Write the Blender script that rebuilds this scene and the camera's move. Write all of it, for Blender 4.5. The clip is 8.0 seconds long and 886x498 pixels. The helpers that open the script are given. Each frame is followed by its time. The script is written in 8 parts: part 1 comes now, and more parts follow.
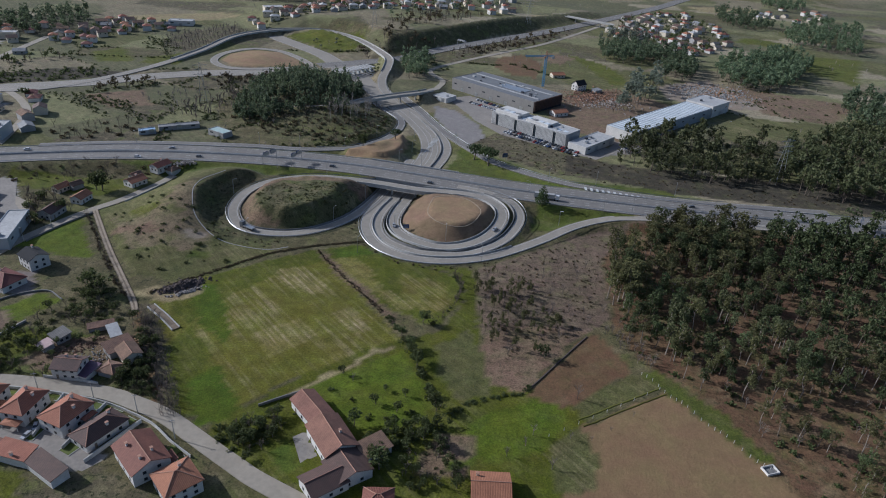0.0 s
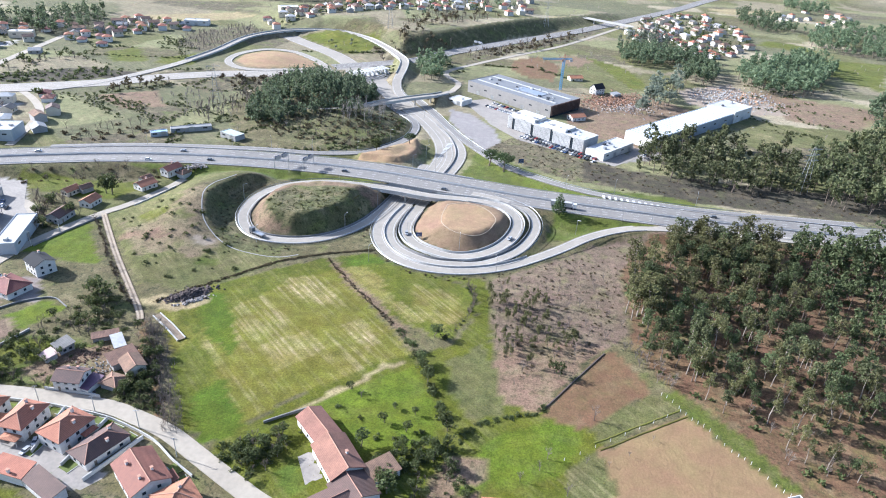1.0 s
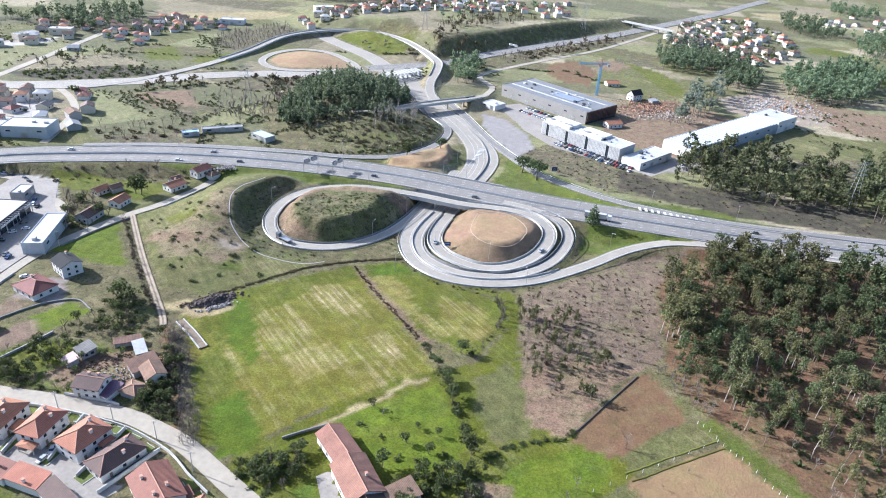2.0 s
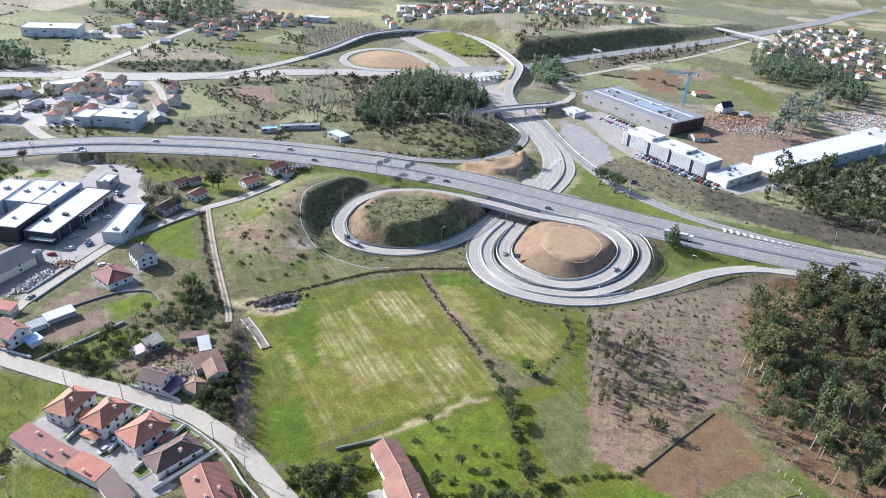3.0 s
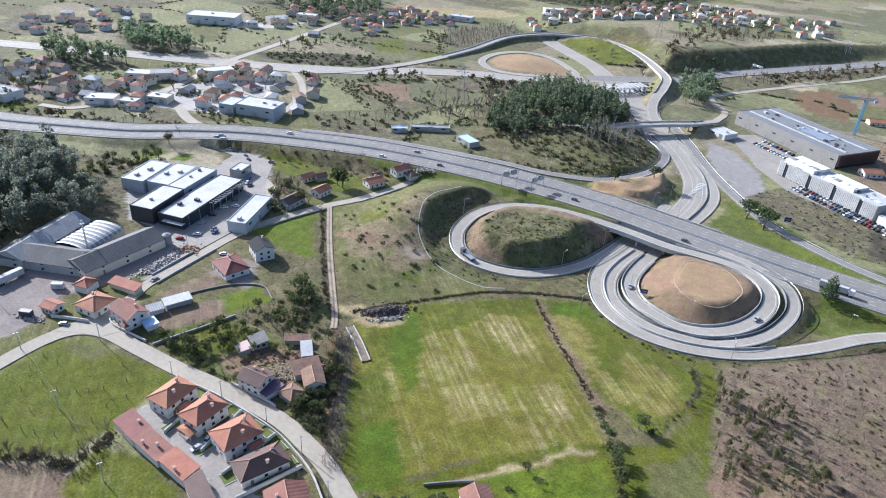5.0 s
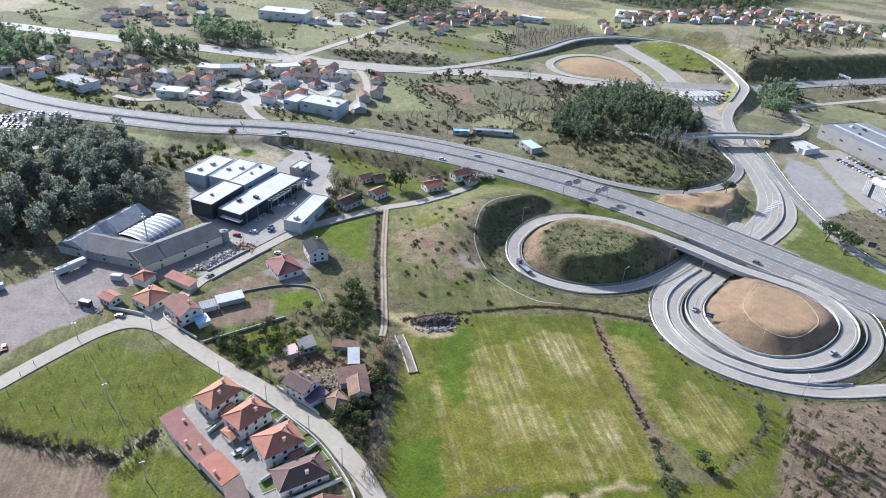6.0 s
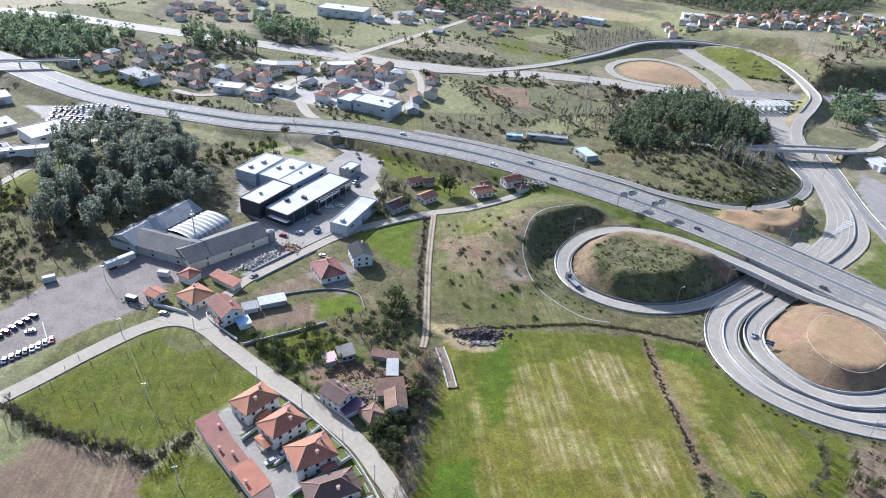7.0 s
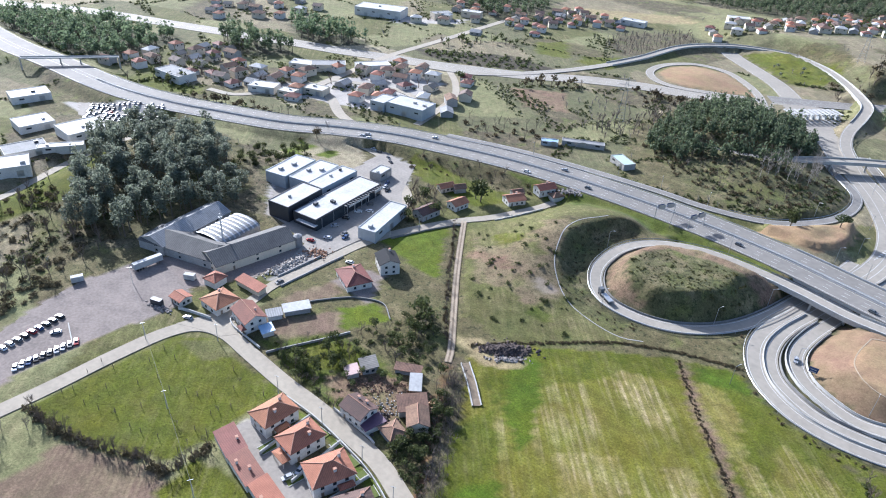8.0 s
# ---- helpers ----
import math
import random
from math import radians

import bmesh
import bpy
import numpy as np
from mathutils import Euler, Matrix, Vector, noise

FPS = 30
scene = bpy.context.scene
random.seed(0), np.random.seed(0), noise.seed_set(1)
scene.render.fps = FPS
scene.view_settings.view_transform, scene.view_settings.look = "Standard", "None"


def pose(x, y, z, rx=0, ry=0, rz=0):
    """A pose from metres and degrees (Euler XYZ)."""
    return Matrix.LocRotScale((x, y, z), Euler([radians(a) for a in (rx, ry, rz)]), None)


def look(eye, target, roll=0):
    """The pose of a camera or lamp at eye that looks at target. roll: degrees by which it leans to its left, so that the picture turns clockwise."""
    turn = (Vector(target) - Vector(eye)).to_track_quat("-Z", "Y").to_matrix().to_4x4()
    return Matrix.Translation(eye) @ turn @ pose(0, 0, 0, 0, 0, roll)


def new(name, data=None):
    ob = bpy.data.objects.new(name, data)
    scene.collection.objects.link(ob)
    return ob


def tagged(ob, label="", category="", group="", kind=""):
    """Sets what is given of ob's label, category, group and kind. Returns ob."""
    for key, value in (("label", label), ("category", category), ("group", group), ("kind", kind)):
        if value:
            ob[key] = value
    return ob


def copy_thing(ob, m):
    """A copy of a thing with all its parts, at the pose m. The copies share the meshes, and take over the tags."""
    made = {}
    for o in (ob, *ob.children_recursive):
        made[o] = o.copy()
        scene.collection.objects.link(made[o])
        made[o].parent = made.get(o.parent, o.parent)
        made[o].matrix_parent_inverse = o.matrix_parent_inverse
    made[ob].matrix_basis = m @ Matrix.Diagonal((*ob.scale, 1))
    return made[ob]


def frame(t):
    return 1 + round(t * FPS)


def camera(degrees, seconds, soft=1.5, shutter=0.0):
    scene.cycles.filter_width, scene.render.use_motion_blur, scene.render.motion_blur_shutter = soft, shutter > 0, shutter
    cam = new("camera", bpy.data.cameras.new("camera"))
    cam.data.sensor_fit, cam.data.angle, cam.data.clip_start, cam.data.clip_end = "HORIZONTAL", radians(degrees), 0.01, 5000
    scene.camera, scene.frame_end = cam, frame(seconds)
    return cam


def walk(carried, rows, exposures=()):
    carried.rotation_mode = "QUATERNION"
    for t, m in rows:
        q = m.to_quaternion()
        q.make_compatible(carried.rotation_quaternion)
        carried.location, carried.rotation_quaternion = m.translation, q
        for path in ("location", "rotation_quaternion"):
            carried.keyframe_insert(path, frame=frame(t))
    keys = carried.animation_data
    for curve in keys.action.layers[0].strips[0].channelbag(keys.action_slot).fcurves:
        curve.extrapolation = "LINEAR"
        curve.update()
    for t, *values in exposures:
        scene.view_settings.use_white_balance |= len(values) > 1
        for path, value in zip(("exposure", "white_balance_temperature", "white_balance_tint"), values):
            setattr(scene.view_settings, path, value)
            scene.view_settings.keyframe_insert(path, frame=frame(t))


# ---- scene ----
cam = camera(66.83, 8.0, 1.08)
PATH = [
    (0, (0.00, 0.00, 180.00), (-11.03, 263.08, 36.24), 3.54),
    (0.5, (-0.34, 5.53, 180.08), (-15.84, 268.18, 35.94), 3.61),
    (1, (-0.61, 11.04, 180.15), (-17.76, 273.51, 35.87), 3.61),
    (1.2, (-0.77, 13.24, 180.18), (-17.91, 275.70, 35.89), 3.64),
    (2.5, (-2.48, 27.50, 180.61), (-47.50, 285.73, 34.69), 3.81),
    (3, (-3.44, 32.88, 180.66), (-63.73, 287.40, 33.76), 3.84),
    (3.5, (-4.49, 38.27, 180.63), (-78.51, 288.55, 32.71), 3.89),
    (4, (-5.73, 43.46, 180.60), (-89.67, 290.15, 31.95), 3.93),
    (4.5, (-7.21, 48.62, 180.47), (-104.72, 289.64, 30.80), 3.98),
    (5, (-8.91, 53.53, 180.31), (-119.32, 288.36, 29.77), 4.04),
    (6.5, (-14.76, 68.06, 180.87), (-156.97, 282.60, 26.76), 3.93),
    (7, (-17.15, 72.56, 181.11), (-167.46, 280.78, 26.02), 3.94),
    (7.5, (-19.57, 76.91, 181.41), (-175.59, 280.27, 25.52), 3.94),
    (8, (-22.02, 81.24, 181.75), (-183.23, 279.98, 25.18), 3.86),
]
EXPOSURES = ((0.0, -0.27, 5380, 13), (0.3, 0.56, 5380, 13), (0.6, 1.2, 5380, 13), (1.0, 1.42, 5380, 13), (2.5, 1.31, 5380, 13), (5.0, 1.04, 5380, 13), (8.0, 1.12, 5380, 13))
walk(cam, [(t, look(eye, target, roll)) for t, eye, target, roll in PATH], EXPOSURES)

# ---- light ----
SUN_AZ = math.atan2(0.233, -0.972)   # towards the sun, from +x
SUN_EL = radians(28)
world = bpy.data.worlds.new("sky")
scene.world = world
world.use_nodes = True
wn = world.node_tree.nodes
sky = wn.new("ShaderNodeTexSky")
sky.sky_type, sky.sun_disc = "NISHITA", False
sky.sun_elevation, sky.sun_rotation = SUN_EL, math.pi / 2 - SUN_AZ
sky.altitude, sky.air_density, sky.dust_density = 200, 1.0, 2.5
world.node_tree.links.new(sky.outputs[0], wn["Background"].inputs[0])
wn["Background"].inputs[1].default_value = 0.105
sun = new("sun", bpy.data.lights.new("sun", "SUN"))
sun.data.energy, sun.data.angle, sun.data.color = 5.0, radians(0.53), (1.0, 0.94, 0.84)
sun_dir = Vector((math.cos(SUN_AZ) * math.cos(SUN_EL), math.sin(SUN_AZ) * math.cos(SUN_EL), math.sin(SUN_EL)))
sun.matrix_world = look(sun_dir * 900, (0, 0, 0))

# ---- materials ----
MATS = {}


def mat(name, a, b=None, size=1.0, rough=0.8, metal=0.0, bump=0.0, big=12.0, island=0.0, lucent=0.0, wave=0.0):
    """A weathered surface between colours a and b, with grain of the given size in metres and stains of size big."""
    if name in MATS:
        return MATS[name]
    m = bpy.data.materials.new(name)
    m.use_nodes = True
    n, l = m.node_tree.nodes, m.node_tree.links
    p = n["Principled BSDF"]
    b = b or tuple(v * 0.7 for v in a)
    geo = n.new("ShaderNodeNewGeometry")
    one, two = n.new("ShaderNodeTexNoise"), n.new("ShaderNodeTexNoise")
    for tex, s in ((one, size), (two, big)):
        tex.inputs["Scale"].default_value = 1.0 / s
        tex.inputs["Detail"].default_value = 4
        l.new(geo.outputs["Position"], tex.inputs["Vector"])
    add = n.new("ShaderNodeMath")
    add.operation = "ADD"
    l.new(one.outputs["Fac"], add.inputs[0])
    l.new(two.outputs["Fac"], add.inputs[1])
    ramp = n.new("ShaderNodeMapRange")
    ramp.inputs["From Min"].default_value, ramp.inputs["From Max"].default_value = 0.7, 1.3
    l.new(add.outputs[0], ramp.inputs["Value"])
    mix = n.new("ShaderNodeMix")
    mix.data_type = "RGBA"
    mix.inputs[6].default_value, mix.inputs[7].default_value = (*a, 1), (*b, 1)
    l.new(ramp.outputs[0], mix.inputs[0])
    colour = mix.outputs[2]
    if island:
        info = n.new("ShaderNodeObjectInfo")
        both = n.new("ShaderNodeMath")
        both.operation = "ADD"
        l.new(geo.outputs["Random Per Island"], both.inputs[0])
        l.new(info.outputs["Random"], both.inputs[1])
        hsv = n.new("ShaderNodeHueSaturation")
        span = n.new("ShaderNodeMapRange")
        span.inputs["From Max"].default_value = 2.0
        span.inputs["To Min"].default_value, span.inputs["To Max"].default_value = 1 - island, 1 + island
        l.new(both.outputs[0], span.inputs["Value"])
        l.new(span.outputs[0], hsv.inputs["Value"])
        hue = n.new("ShaderNodeMapRange")
        hue.inputs["To Min"].default_value, hue.inputs["To Max"].default_value = 0.492, 0.508
        l.new(info.outputs["Random"], hue.inputs["Value"])
        l.new(hue.outputs[0], hsv.inputs["Hue"])
        l.new(colour, hsv.inputs["Color"])
        colour = hsv.outputs[0]
    l.new(colour, p.inputs["Base Color"])
    p.inputs["Roughness"].default_value, p.inputs["Metallic"].default_value = rough, metal
    if bump or wave:
        bp = n.new("ShaderNodeBump")
        bp.inputs["Strength"].default_value, bp.inputs["Distance"].default_value = bump or 0.6, size * 0.3 if not wave else 0.08
        if wave:
            tc = n.new("ShaderNodeTexCoord")
            wv = n.new("ShaderNodeTexWave")
            wv.inputs["Scale"].default_value = 0.314 / wave
            wv.inputs["Distortion"].default_value = 0.4
            l.new(tc.outputs["UV"], wv.inputs["Vector"])
            l.new(wv.outputs["Fac"], bp.inputs["Height"])
            # Shade of the ribs put into the colour: grooves darker, crests lighter.
            rib_shade = n.new("ShaderNodeMapRange")
            rib_shade.inputs["To Min"].default_value, rib_shade.inputs["To Max"].default_value = 0.8, 1.1
            l.new(wv.outputs["Fac"], rib_shade.inputs["Value"])
            grooved = n.new("ShaderNodeVectorMath")
            grooved.operation = "SCALE"
            l.new(colour, grooved.inputs[0])
            l.new(rib_shade.outputs[0], grooved.inputs["Scale"])
            l.new(grooved.outputs[0], p.inputs["Base Color"])
        else:
            l.new(one.outputs["Fac"], bp.inputs["Height"])
        l.new(bp.outputs[0], p.inputs["Normal"])
    if lucent:
        p.inputs["Specular IOR Level"].default_value = 0.2
        tr = n.new("ShaderNodeBsdfTranslucent")
        l.new(colour, tr.inputs["Color"])
        ms = n.new("ShaderNodeMixShader")
        ms.inputs[0].default_value = lucent
        l.new(p.outputs[0], ms.inputs[1])
        l.new(tr.outputs[0], ms.inputs[2])
        l.new(ms.outputs[0], n["Material Output"].inputs["Surface"])
    MATS[name] = m
    return m


ASPHALT = mat("grey asphalt", (0.2, 0.184, 0.163), (0.145, 0.134, 0.119), 3.0, 0.85, bump=0.1, big=25)
RAMP = mat("pale asphalt", (0.293, 0.262, 0.217), (0.225, 0.202, 0.167), 2.5, 0.85, bump=0.1, big=20)
LANE = mat("pale lane", (0.335, 0.292, 0.228), (0.25, 0.218, 0.17), 2.0, 0.9, bump=0.1, big=15)
DIRT = mat("dirt track", (0.23, 0.175, 0.12), (0.13, 0.1, 0.068), 1.5, 0.95, bump=0.4, big=8)
YARD = mat("yard gravel", (0.235, 0.195, 0.17), (0.13, 0.108, 0.096), 1.2, 0.95, bump=0.3, big=9)
PALEYARD = mat("concrete yard", (0.28, 0.252, 0.218), (0.19, 0.17, 0.148), 1.5, 0.9, bump=0.2, big=10)
PAINT = mat("white road paint", (0.58, 0.58, 0.55), (0.4, 0.4, 0.38), 1.0, 0.6)
CONCRETE = mat("concrete", (0.44, 0.43, 0.4), (0.31, 0.3, 0.28), 0.8, 0.85, bump=0.2, big=5)
DARKCON = mat("stained concrete", (0.22, 0.21, 0.20), (0.13, 0.13, 0.125), 0.8, 0.9, bump=0.2, big=5)
STEEL = mat("galvanised steel", (0.45, 0.46, 0.47), (0.33, 0.34, 0.35), 0.5, 0.45, 0.8)
DARKMETAL = mat("dark metal", (0.06, 0.065, 0.075), (0.04, 0.042, 0.05), 0.6, 0.5, 0.3)
WHITEWALL = mat("white render", (0.62, 0.6, 0.56), (0.47, 0.45, 0.415), 0.7, 0.85, bump=0.1, big=5)
CREAM = mat("cream render", (0.62, 0.55, 0.43), (0.48, 0.42, 0.33), 0.7, 0.85, bump=0.1, big=5)
GREYWALL = mat("grey render", (0.36, 0.35, 0.33), (0.25, 0.24, 0.23), 0.7, 0.9, bump=0.15, big=4)
BLUEWALL = mat("pale shade blue cladding", (0.4, 0.43, 0.45), (0.32, 0.345, 0.365), 2.0, 0.55, 0.1, big=9)
# Pale grey hall walls, with the bluish shade on them put into the colour.
SHADE_BLUE = mat("shade blue cladding", (0.33, 0.36, 0.39), (0.26, 0.29, 0.32), 2.0, 0.5, 0.1, big=9)
TAUPE = mat("taupe cladding", (0.25, 0.235, 0.22), (0.2, 0.19, 0.178), 2.0, 0.6, 0.1, big=15)
TERRACOTTA = mat("orange roof tiles", (0.385, 0.158, 0.09), (0.265, 0.105, 0.06), 0.6, 0.85, big=4, wave=0.55, island=0.12)
REDTILE = mat("red roof tiles", (0.225, 0.08, 0.057), (0.145, 0.053, 0.039), 0.6, 0.8, big=4, wave=0.55, island=0.12)
BROWNTILE = mat("brown roof tiles", (0.125, 0.072, 0.056), (0.078, 0.047, 0.038), 0.6, 0.8, big=4, wave=0.55, island=0.12)
OLDTILE = mat("old roof tiles", (0.25, 0.15, 0.098), (0.13, 0.082, 0.058), 0.7, 0.95, big=3, wave=0.55, island=0.2)
WEATHERTILE = mat("weathered roof tiles", (0.27, 0.13, 0.092), (0.17, 0.083, 0.06), 0.6, 0.9, big=4, wave=0.55, island=0.1)
RIDGE = mat("ridge tiles", (0.42, 0.24, 0.165), (0.32, 0.17, 0.115), 0.5, 0.85)
DARKROOF = mat("slate roof", (0.014, 0.015, 0.018), (0.01, 0.0105, 0.0125), 0.8, 0.95, bump=0.1, big=4)
WHITEROOF = mat("white sheet roof", (0.45, 0.445, 0.43), (0.3, 0.295, 0.285), 1.2, 0.75, 0.0, big=9)
GREYROOF = mat("fibre cement roof", (0.15, 0.142, 0.132), (0.095, 0.09, 0.085), 1.2, 0.9, big=7, wave=1.0)
PALEROOF = mat("pale fibre cement", (0.29, 0.29, 0.29), (0.19, 0.19, 0.19), 1.2, 0.85, big=6, wave=1.0)
EDGING = mat("buff stone edging", (0.36, 0.29, 0.2), (0.28, 0.22, 0.15), 0.8, 0.9)
SKYLIGHT = mat("skylight sheet", (0.62, 0.66, 0.68), (0.52, 0.56, 0.58), 1.0, 0.3)
GLASS = mat("dark window glass", (0.03, 0.04, 0.05), (0.02, 0.025, 0.03), 2.0, 0.08)
WOOD = mat("weathered post", (0.20, 0.16, 0.12), (0.12, 0.095, 0.07), 0.2, 0.9, bump=0.3)
BARK = mat("bark", (0.17, 0.13, 0.10), (0.10, 0.08, 0.06), 0.4, 0.95, bump=0.4, big=3)
PALEBARK = mat("pale bark", (0.34, 0.29, 0.24), (0.20, 0.165, 0.13), 0.4, 0.9, bump=0.4, big=3)
TWIG = mat("bare twigs", (0.21, 0.17, 0.14), (0.14, 0.115, 0.095), 0.8, 0.95, big=6, island=0.2)
EUCALYPT = mat("eucalyptus leaves", (0.14, 0.15, 0.07), (0.085, 0.10, 0.045), 1.5, 0.6, big=9, island=0.5, lucent=0.42)
PINE = mat("pine needles", (0.09, 0.12, 0.048), (0.05, 0.072, 0.03), 1.5, 0.7, big=9, island=0.5, lucent=0.35)
# Needle colour raised pale to stand in for haze over the hill.
HAZED_PINE = mat("haze pale pine needles", (0.17, 0.215, 0.12), (0.11, 0.145, 0.08), 1.5, 0.65, big=9, island=0.5, lucent=0.45)
GUM = mat("olive gum leaves", (0.19, 0.185, 0.078), (0.105, 0.108, 0.046), 1.5, 0.6, big=9, island=0.55, lucent=0.42)
PALETWIG = mat("pale bare twigs", (0.36, 0.31, 0.27), (0.25, 0.215, 0.185), 0.8, 0.95, big=6, island=0.2)
WOODPINE = mat("wood pine needles", (0.12, 0.145, 0.062), (0.065, 0.085, 0.036), 1.5, 0.65, big=9, island=0.55, lucent=0.36)
# Paler, greyer leaf colour stands in for haze on distant woods.
HAZED_LEAF = mat("haze pale grey green leaves", (0.21, 0.23, 0.175), (0.13, 0.15, 0.11), 1.5, 0.5, big=9, island=0.5, lucent=0.55)
SHRUB = mat("shrub leaves", (0.11, 0.128, 0.048), (0.06, 0.074, 0.028), 1.0, 0.65, big=6, island=0.5, lucent=0.4)
DRYSHRUB = mat("dry scrub", (0.135, 0.105, 0.06), (0.075, 0.062, 0.035), 1.0, 0.9, big=6, island=0.4, lucent=0.2)
GRASS = mat("lawn", (0.1, 0.125, 0.018), (0.065, 0.085, 0.013), 0.6, 0.9, bump=0.4, big=6)
TUFT = mat("grass tufts", (0.115, 0.125, 0.018), (0.15, 0.13, 0.04), 0.8, 0.9, big=9, island=0.3, lucent=0.3)
SOLAR = mat("blue panel", (0.03, 0.06, 0.16), (0.02, 0.04, 0.11), 0.5, 0.2, 0.2)
ROCK = mat("rubble stone", (0.40, 0.36, 0.32), (0.22, 0.19, 0.17), 0.8, 0.95, bump=0.4, big=3, island=0.3)
EARTH = mat("dark earth", (0.10, 0.075, 0.065), (0.06, 0.045, 0.04), 0.6, 0.95, bump=0.5, big=3)
RUBBER = mat("rubber", (0.02, 0.02, 0.02), (0.015, 0.015, 0.015), 0.3, 0.9)
TARP = mat("blue sheet", (0.32, 0.45, 0.60), (0.25, 0.37, 0.5), 1.0, 0.5)
CABLE = mat("dark cable", (0.10, 0.10, 0.10), (0.07, 0.07, 0.07), 0.5, 0.6)
CRANEBLUE = mat("crane paint", (0.10, 0.28, 0.45), (0.08, 0.22, 0.36), 1.0, 0.5, 0.1)
ORANGE = mat("brown timber", (0.38, 0.23, 0.14), (0.24, 0.14, 0.085), 0.6, 0.9, island=0.4)
CAR_PAINTS = [mat("car paint " + n, c, tuple(v * 0.9 for v in c), 1.0, 0.25, 0.2) for n, c in (
    ("white", (0.75, 0.75, 0.75)), ("silver", (0.42, 0.43, 0.45)), ("grey", (0.14, 0.145, 0.15)), ("black", (0.02, 0.02, 0.022)),
    ("red", (0.30, 0.03, 0.03)), ("blue", (0.03, 0.07, 0.18)))]

# ---- mesh tools ----


def fast_mesh(name, verts, tris, material, uv=None):
    """A mesh from arrays of corners and triangles."""
    verts, tris = np.asarray(verts, np.float32), np.asarray(tris, np.int32)
    me = bpy.data.meshes.new(name)
    me.vertices.add(len(verts))
    me.vertices.foreach_set("co", verts.ravel())
    me.loops.add(tris.size)
    me.loops.foreach_set("vertex_index", tris.ravel())
    me.polygons.add(len(tris))
    me.polygons.foreach_set("loop_start", np.arange(0, tris.size, tris.shape[1], dtype=np.int32))
    me.update(calc_edges=True)
    me.shade_flat()
    me.materials.append(material)
    return me


def face_mesh(name, verts, faces, material):
    me = bpy.data.meshes.new(name)
    me.from_pydata([tuple(v) for v in verts], [], [tuple(f) for f in faces])
    me.materials.append(material)
    me.update()
    return me


def child(name, me, parent, label="", m=None):
    ob = new(name, me)
    ob.parent = parent
    if m is not None:
        ob.matrix_basis = m
    if label:
        tagged(ob, label)
    return ob


def part(name, bm, material, parent, label=""):
    me = bpy.data.meshes.new(name)
    bm.to_mesh(me)
    bm.free()
    me.materials.append(material)
    return child(name, me, parent, label)


def box_data(x0, x1, y0, y1, z0, z1):
    v = [(x, y, z) for z in (z0, z1) for x, y in ((x0, y0), (x1, y0), (x1, y1), (x0, y1))]
    return v, [(3, 2, 1, 0), (4, 5, 6, 7), (0, 1, 5, 4), (1, 2, 6, 5), (2, 3, 7, 6), (3, 0, 4, 7)]


def join(*datas):
    verts, faces = [], []
    for v, f in datas:
        faces += [tuple(i + len(verts) for i in g) for g in f]
        verts += list(v)
    return verts, faces


def box(name, lims, material, parent, label="", bevel=0.0):
    bm = bmesh.new()
    v, f = box_data(*lims)
    vs = [bm.verts.new(c) for c in v]
    for g in f:
        bm.faces.new([vs[i] for i in g])
    if bevel:
        bmesh.ops.bevel(bm, geom=bm.edges[:], offset=bevel, segments=2, affect="EDGES", profile=0.6)
    return part(name, bm, material, parent, label)


def tube_data(a, b, r0, r1=None, sides=6):
    a, b = Vector(a), Vector(b)
    r1 = r0 if r1 is None else r1
    q = (b - a).to_track_quat("Z", "Y")
    v = []
    for c, r in ((a, r0), (b, r1)):
        v += [c + q @ Vector((r * math.cos(k * math.tau / sides), r * math.sin(k * math.tau / sides), 0)) for k in range(sides)]
    f = [(k, (k + 1) % sides, sides + (k + 1) % sides, sides + k) for k in range(sides)]
    return v, f + [tuple(range(sides))[::-1], tuple(range(sides, 2 * sides))]


def spline(pts, step=4.0):
    """A smooth curve through the given points, at even steps."""
    p = np.array(pts, float)
    p = np.vstack([2 * p[0] - p[1], p, 2 * p[-1] - p[-2]])
    out = []
    for i in range(1, len(p) - 2):
        n = max(2, int(np.linalg.norm(p[i + 1] - p[i]) / step))
        t = np.linspace(0, 1, n, endpoint=False)[:, None]
        a, b, c, d = p[i - 1 : i + 3]
        out.append(0.5 * (2 * b + (c - a) * t + (2 * a - 5 * b + 4 * c - d) * t**2 + (3 * b - a - 3 * c + d) * t**3))
    return np.vstack(out + [p[-2:-1]])


def sides_of(path):
    d = np.gradient(path[:, :2], axis=0)
    d /= np.linalg.norm(d, axis=1)[:, None] + 1e-9
    return np.stack([d[:, 1], -d[:, 0]], 1)


def sweep(name, path, profile, material, ring=False):
    """The profile, rows of (offset to the right, height), drawn along the path."""
    side, k = sides_of(path), len(profile)
    verts = np.concatenate([np.stack([path[:, 0] + o * side[:, 0], path[:, 1] + o * side[:, 1], path[:, 2] + h], 1)[:, None] for o, h in profile], 1)
    n = len(path)
    faces = []
    for j in range(k if ring else k - 1):
        a = np.arange(n - 1) * k + j
        b = np.arange(n - 1) * k + (j + 1) % k
        faces.append(np.stack([a, b, b + k, a + k], 1))
    quads = np.concatenate(faces)
    return fast_mesh(name, verts.reshape(-1, 3), quads, material)


def inside(x, y, poly):
    """Which points lie in the polygon."""
    r = np.zeros(np.shape(x), bool)
    for (x0, y0), (x1, y1) in zip(poly, poly[1:] + poly[:1]):
        if y0 != y1:
            r ^= ((y0 > y) != (y1 > y)) & (x < (x1 - x0) * (y - y0) / (y1 - y0) + x0)
    return r


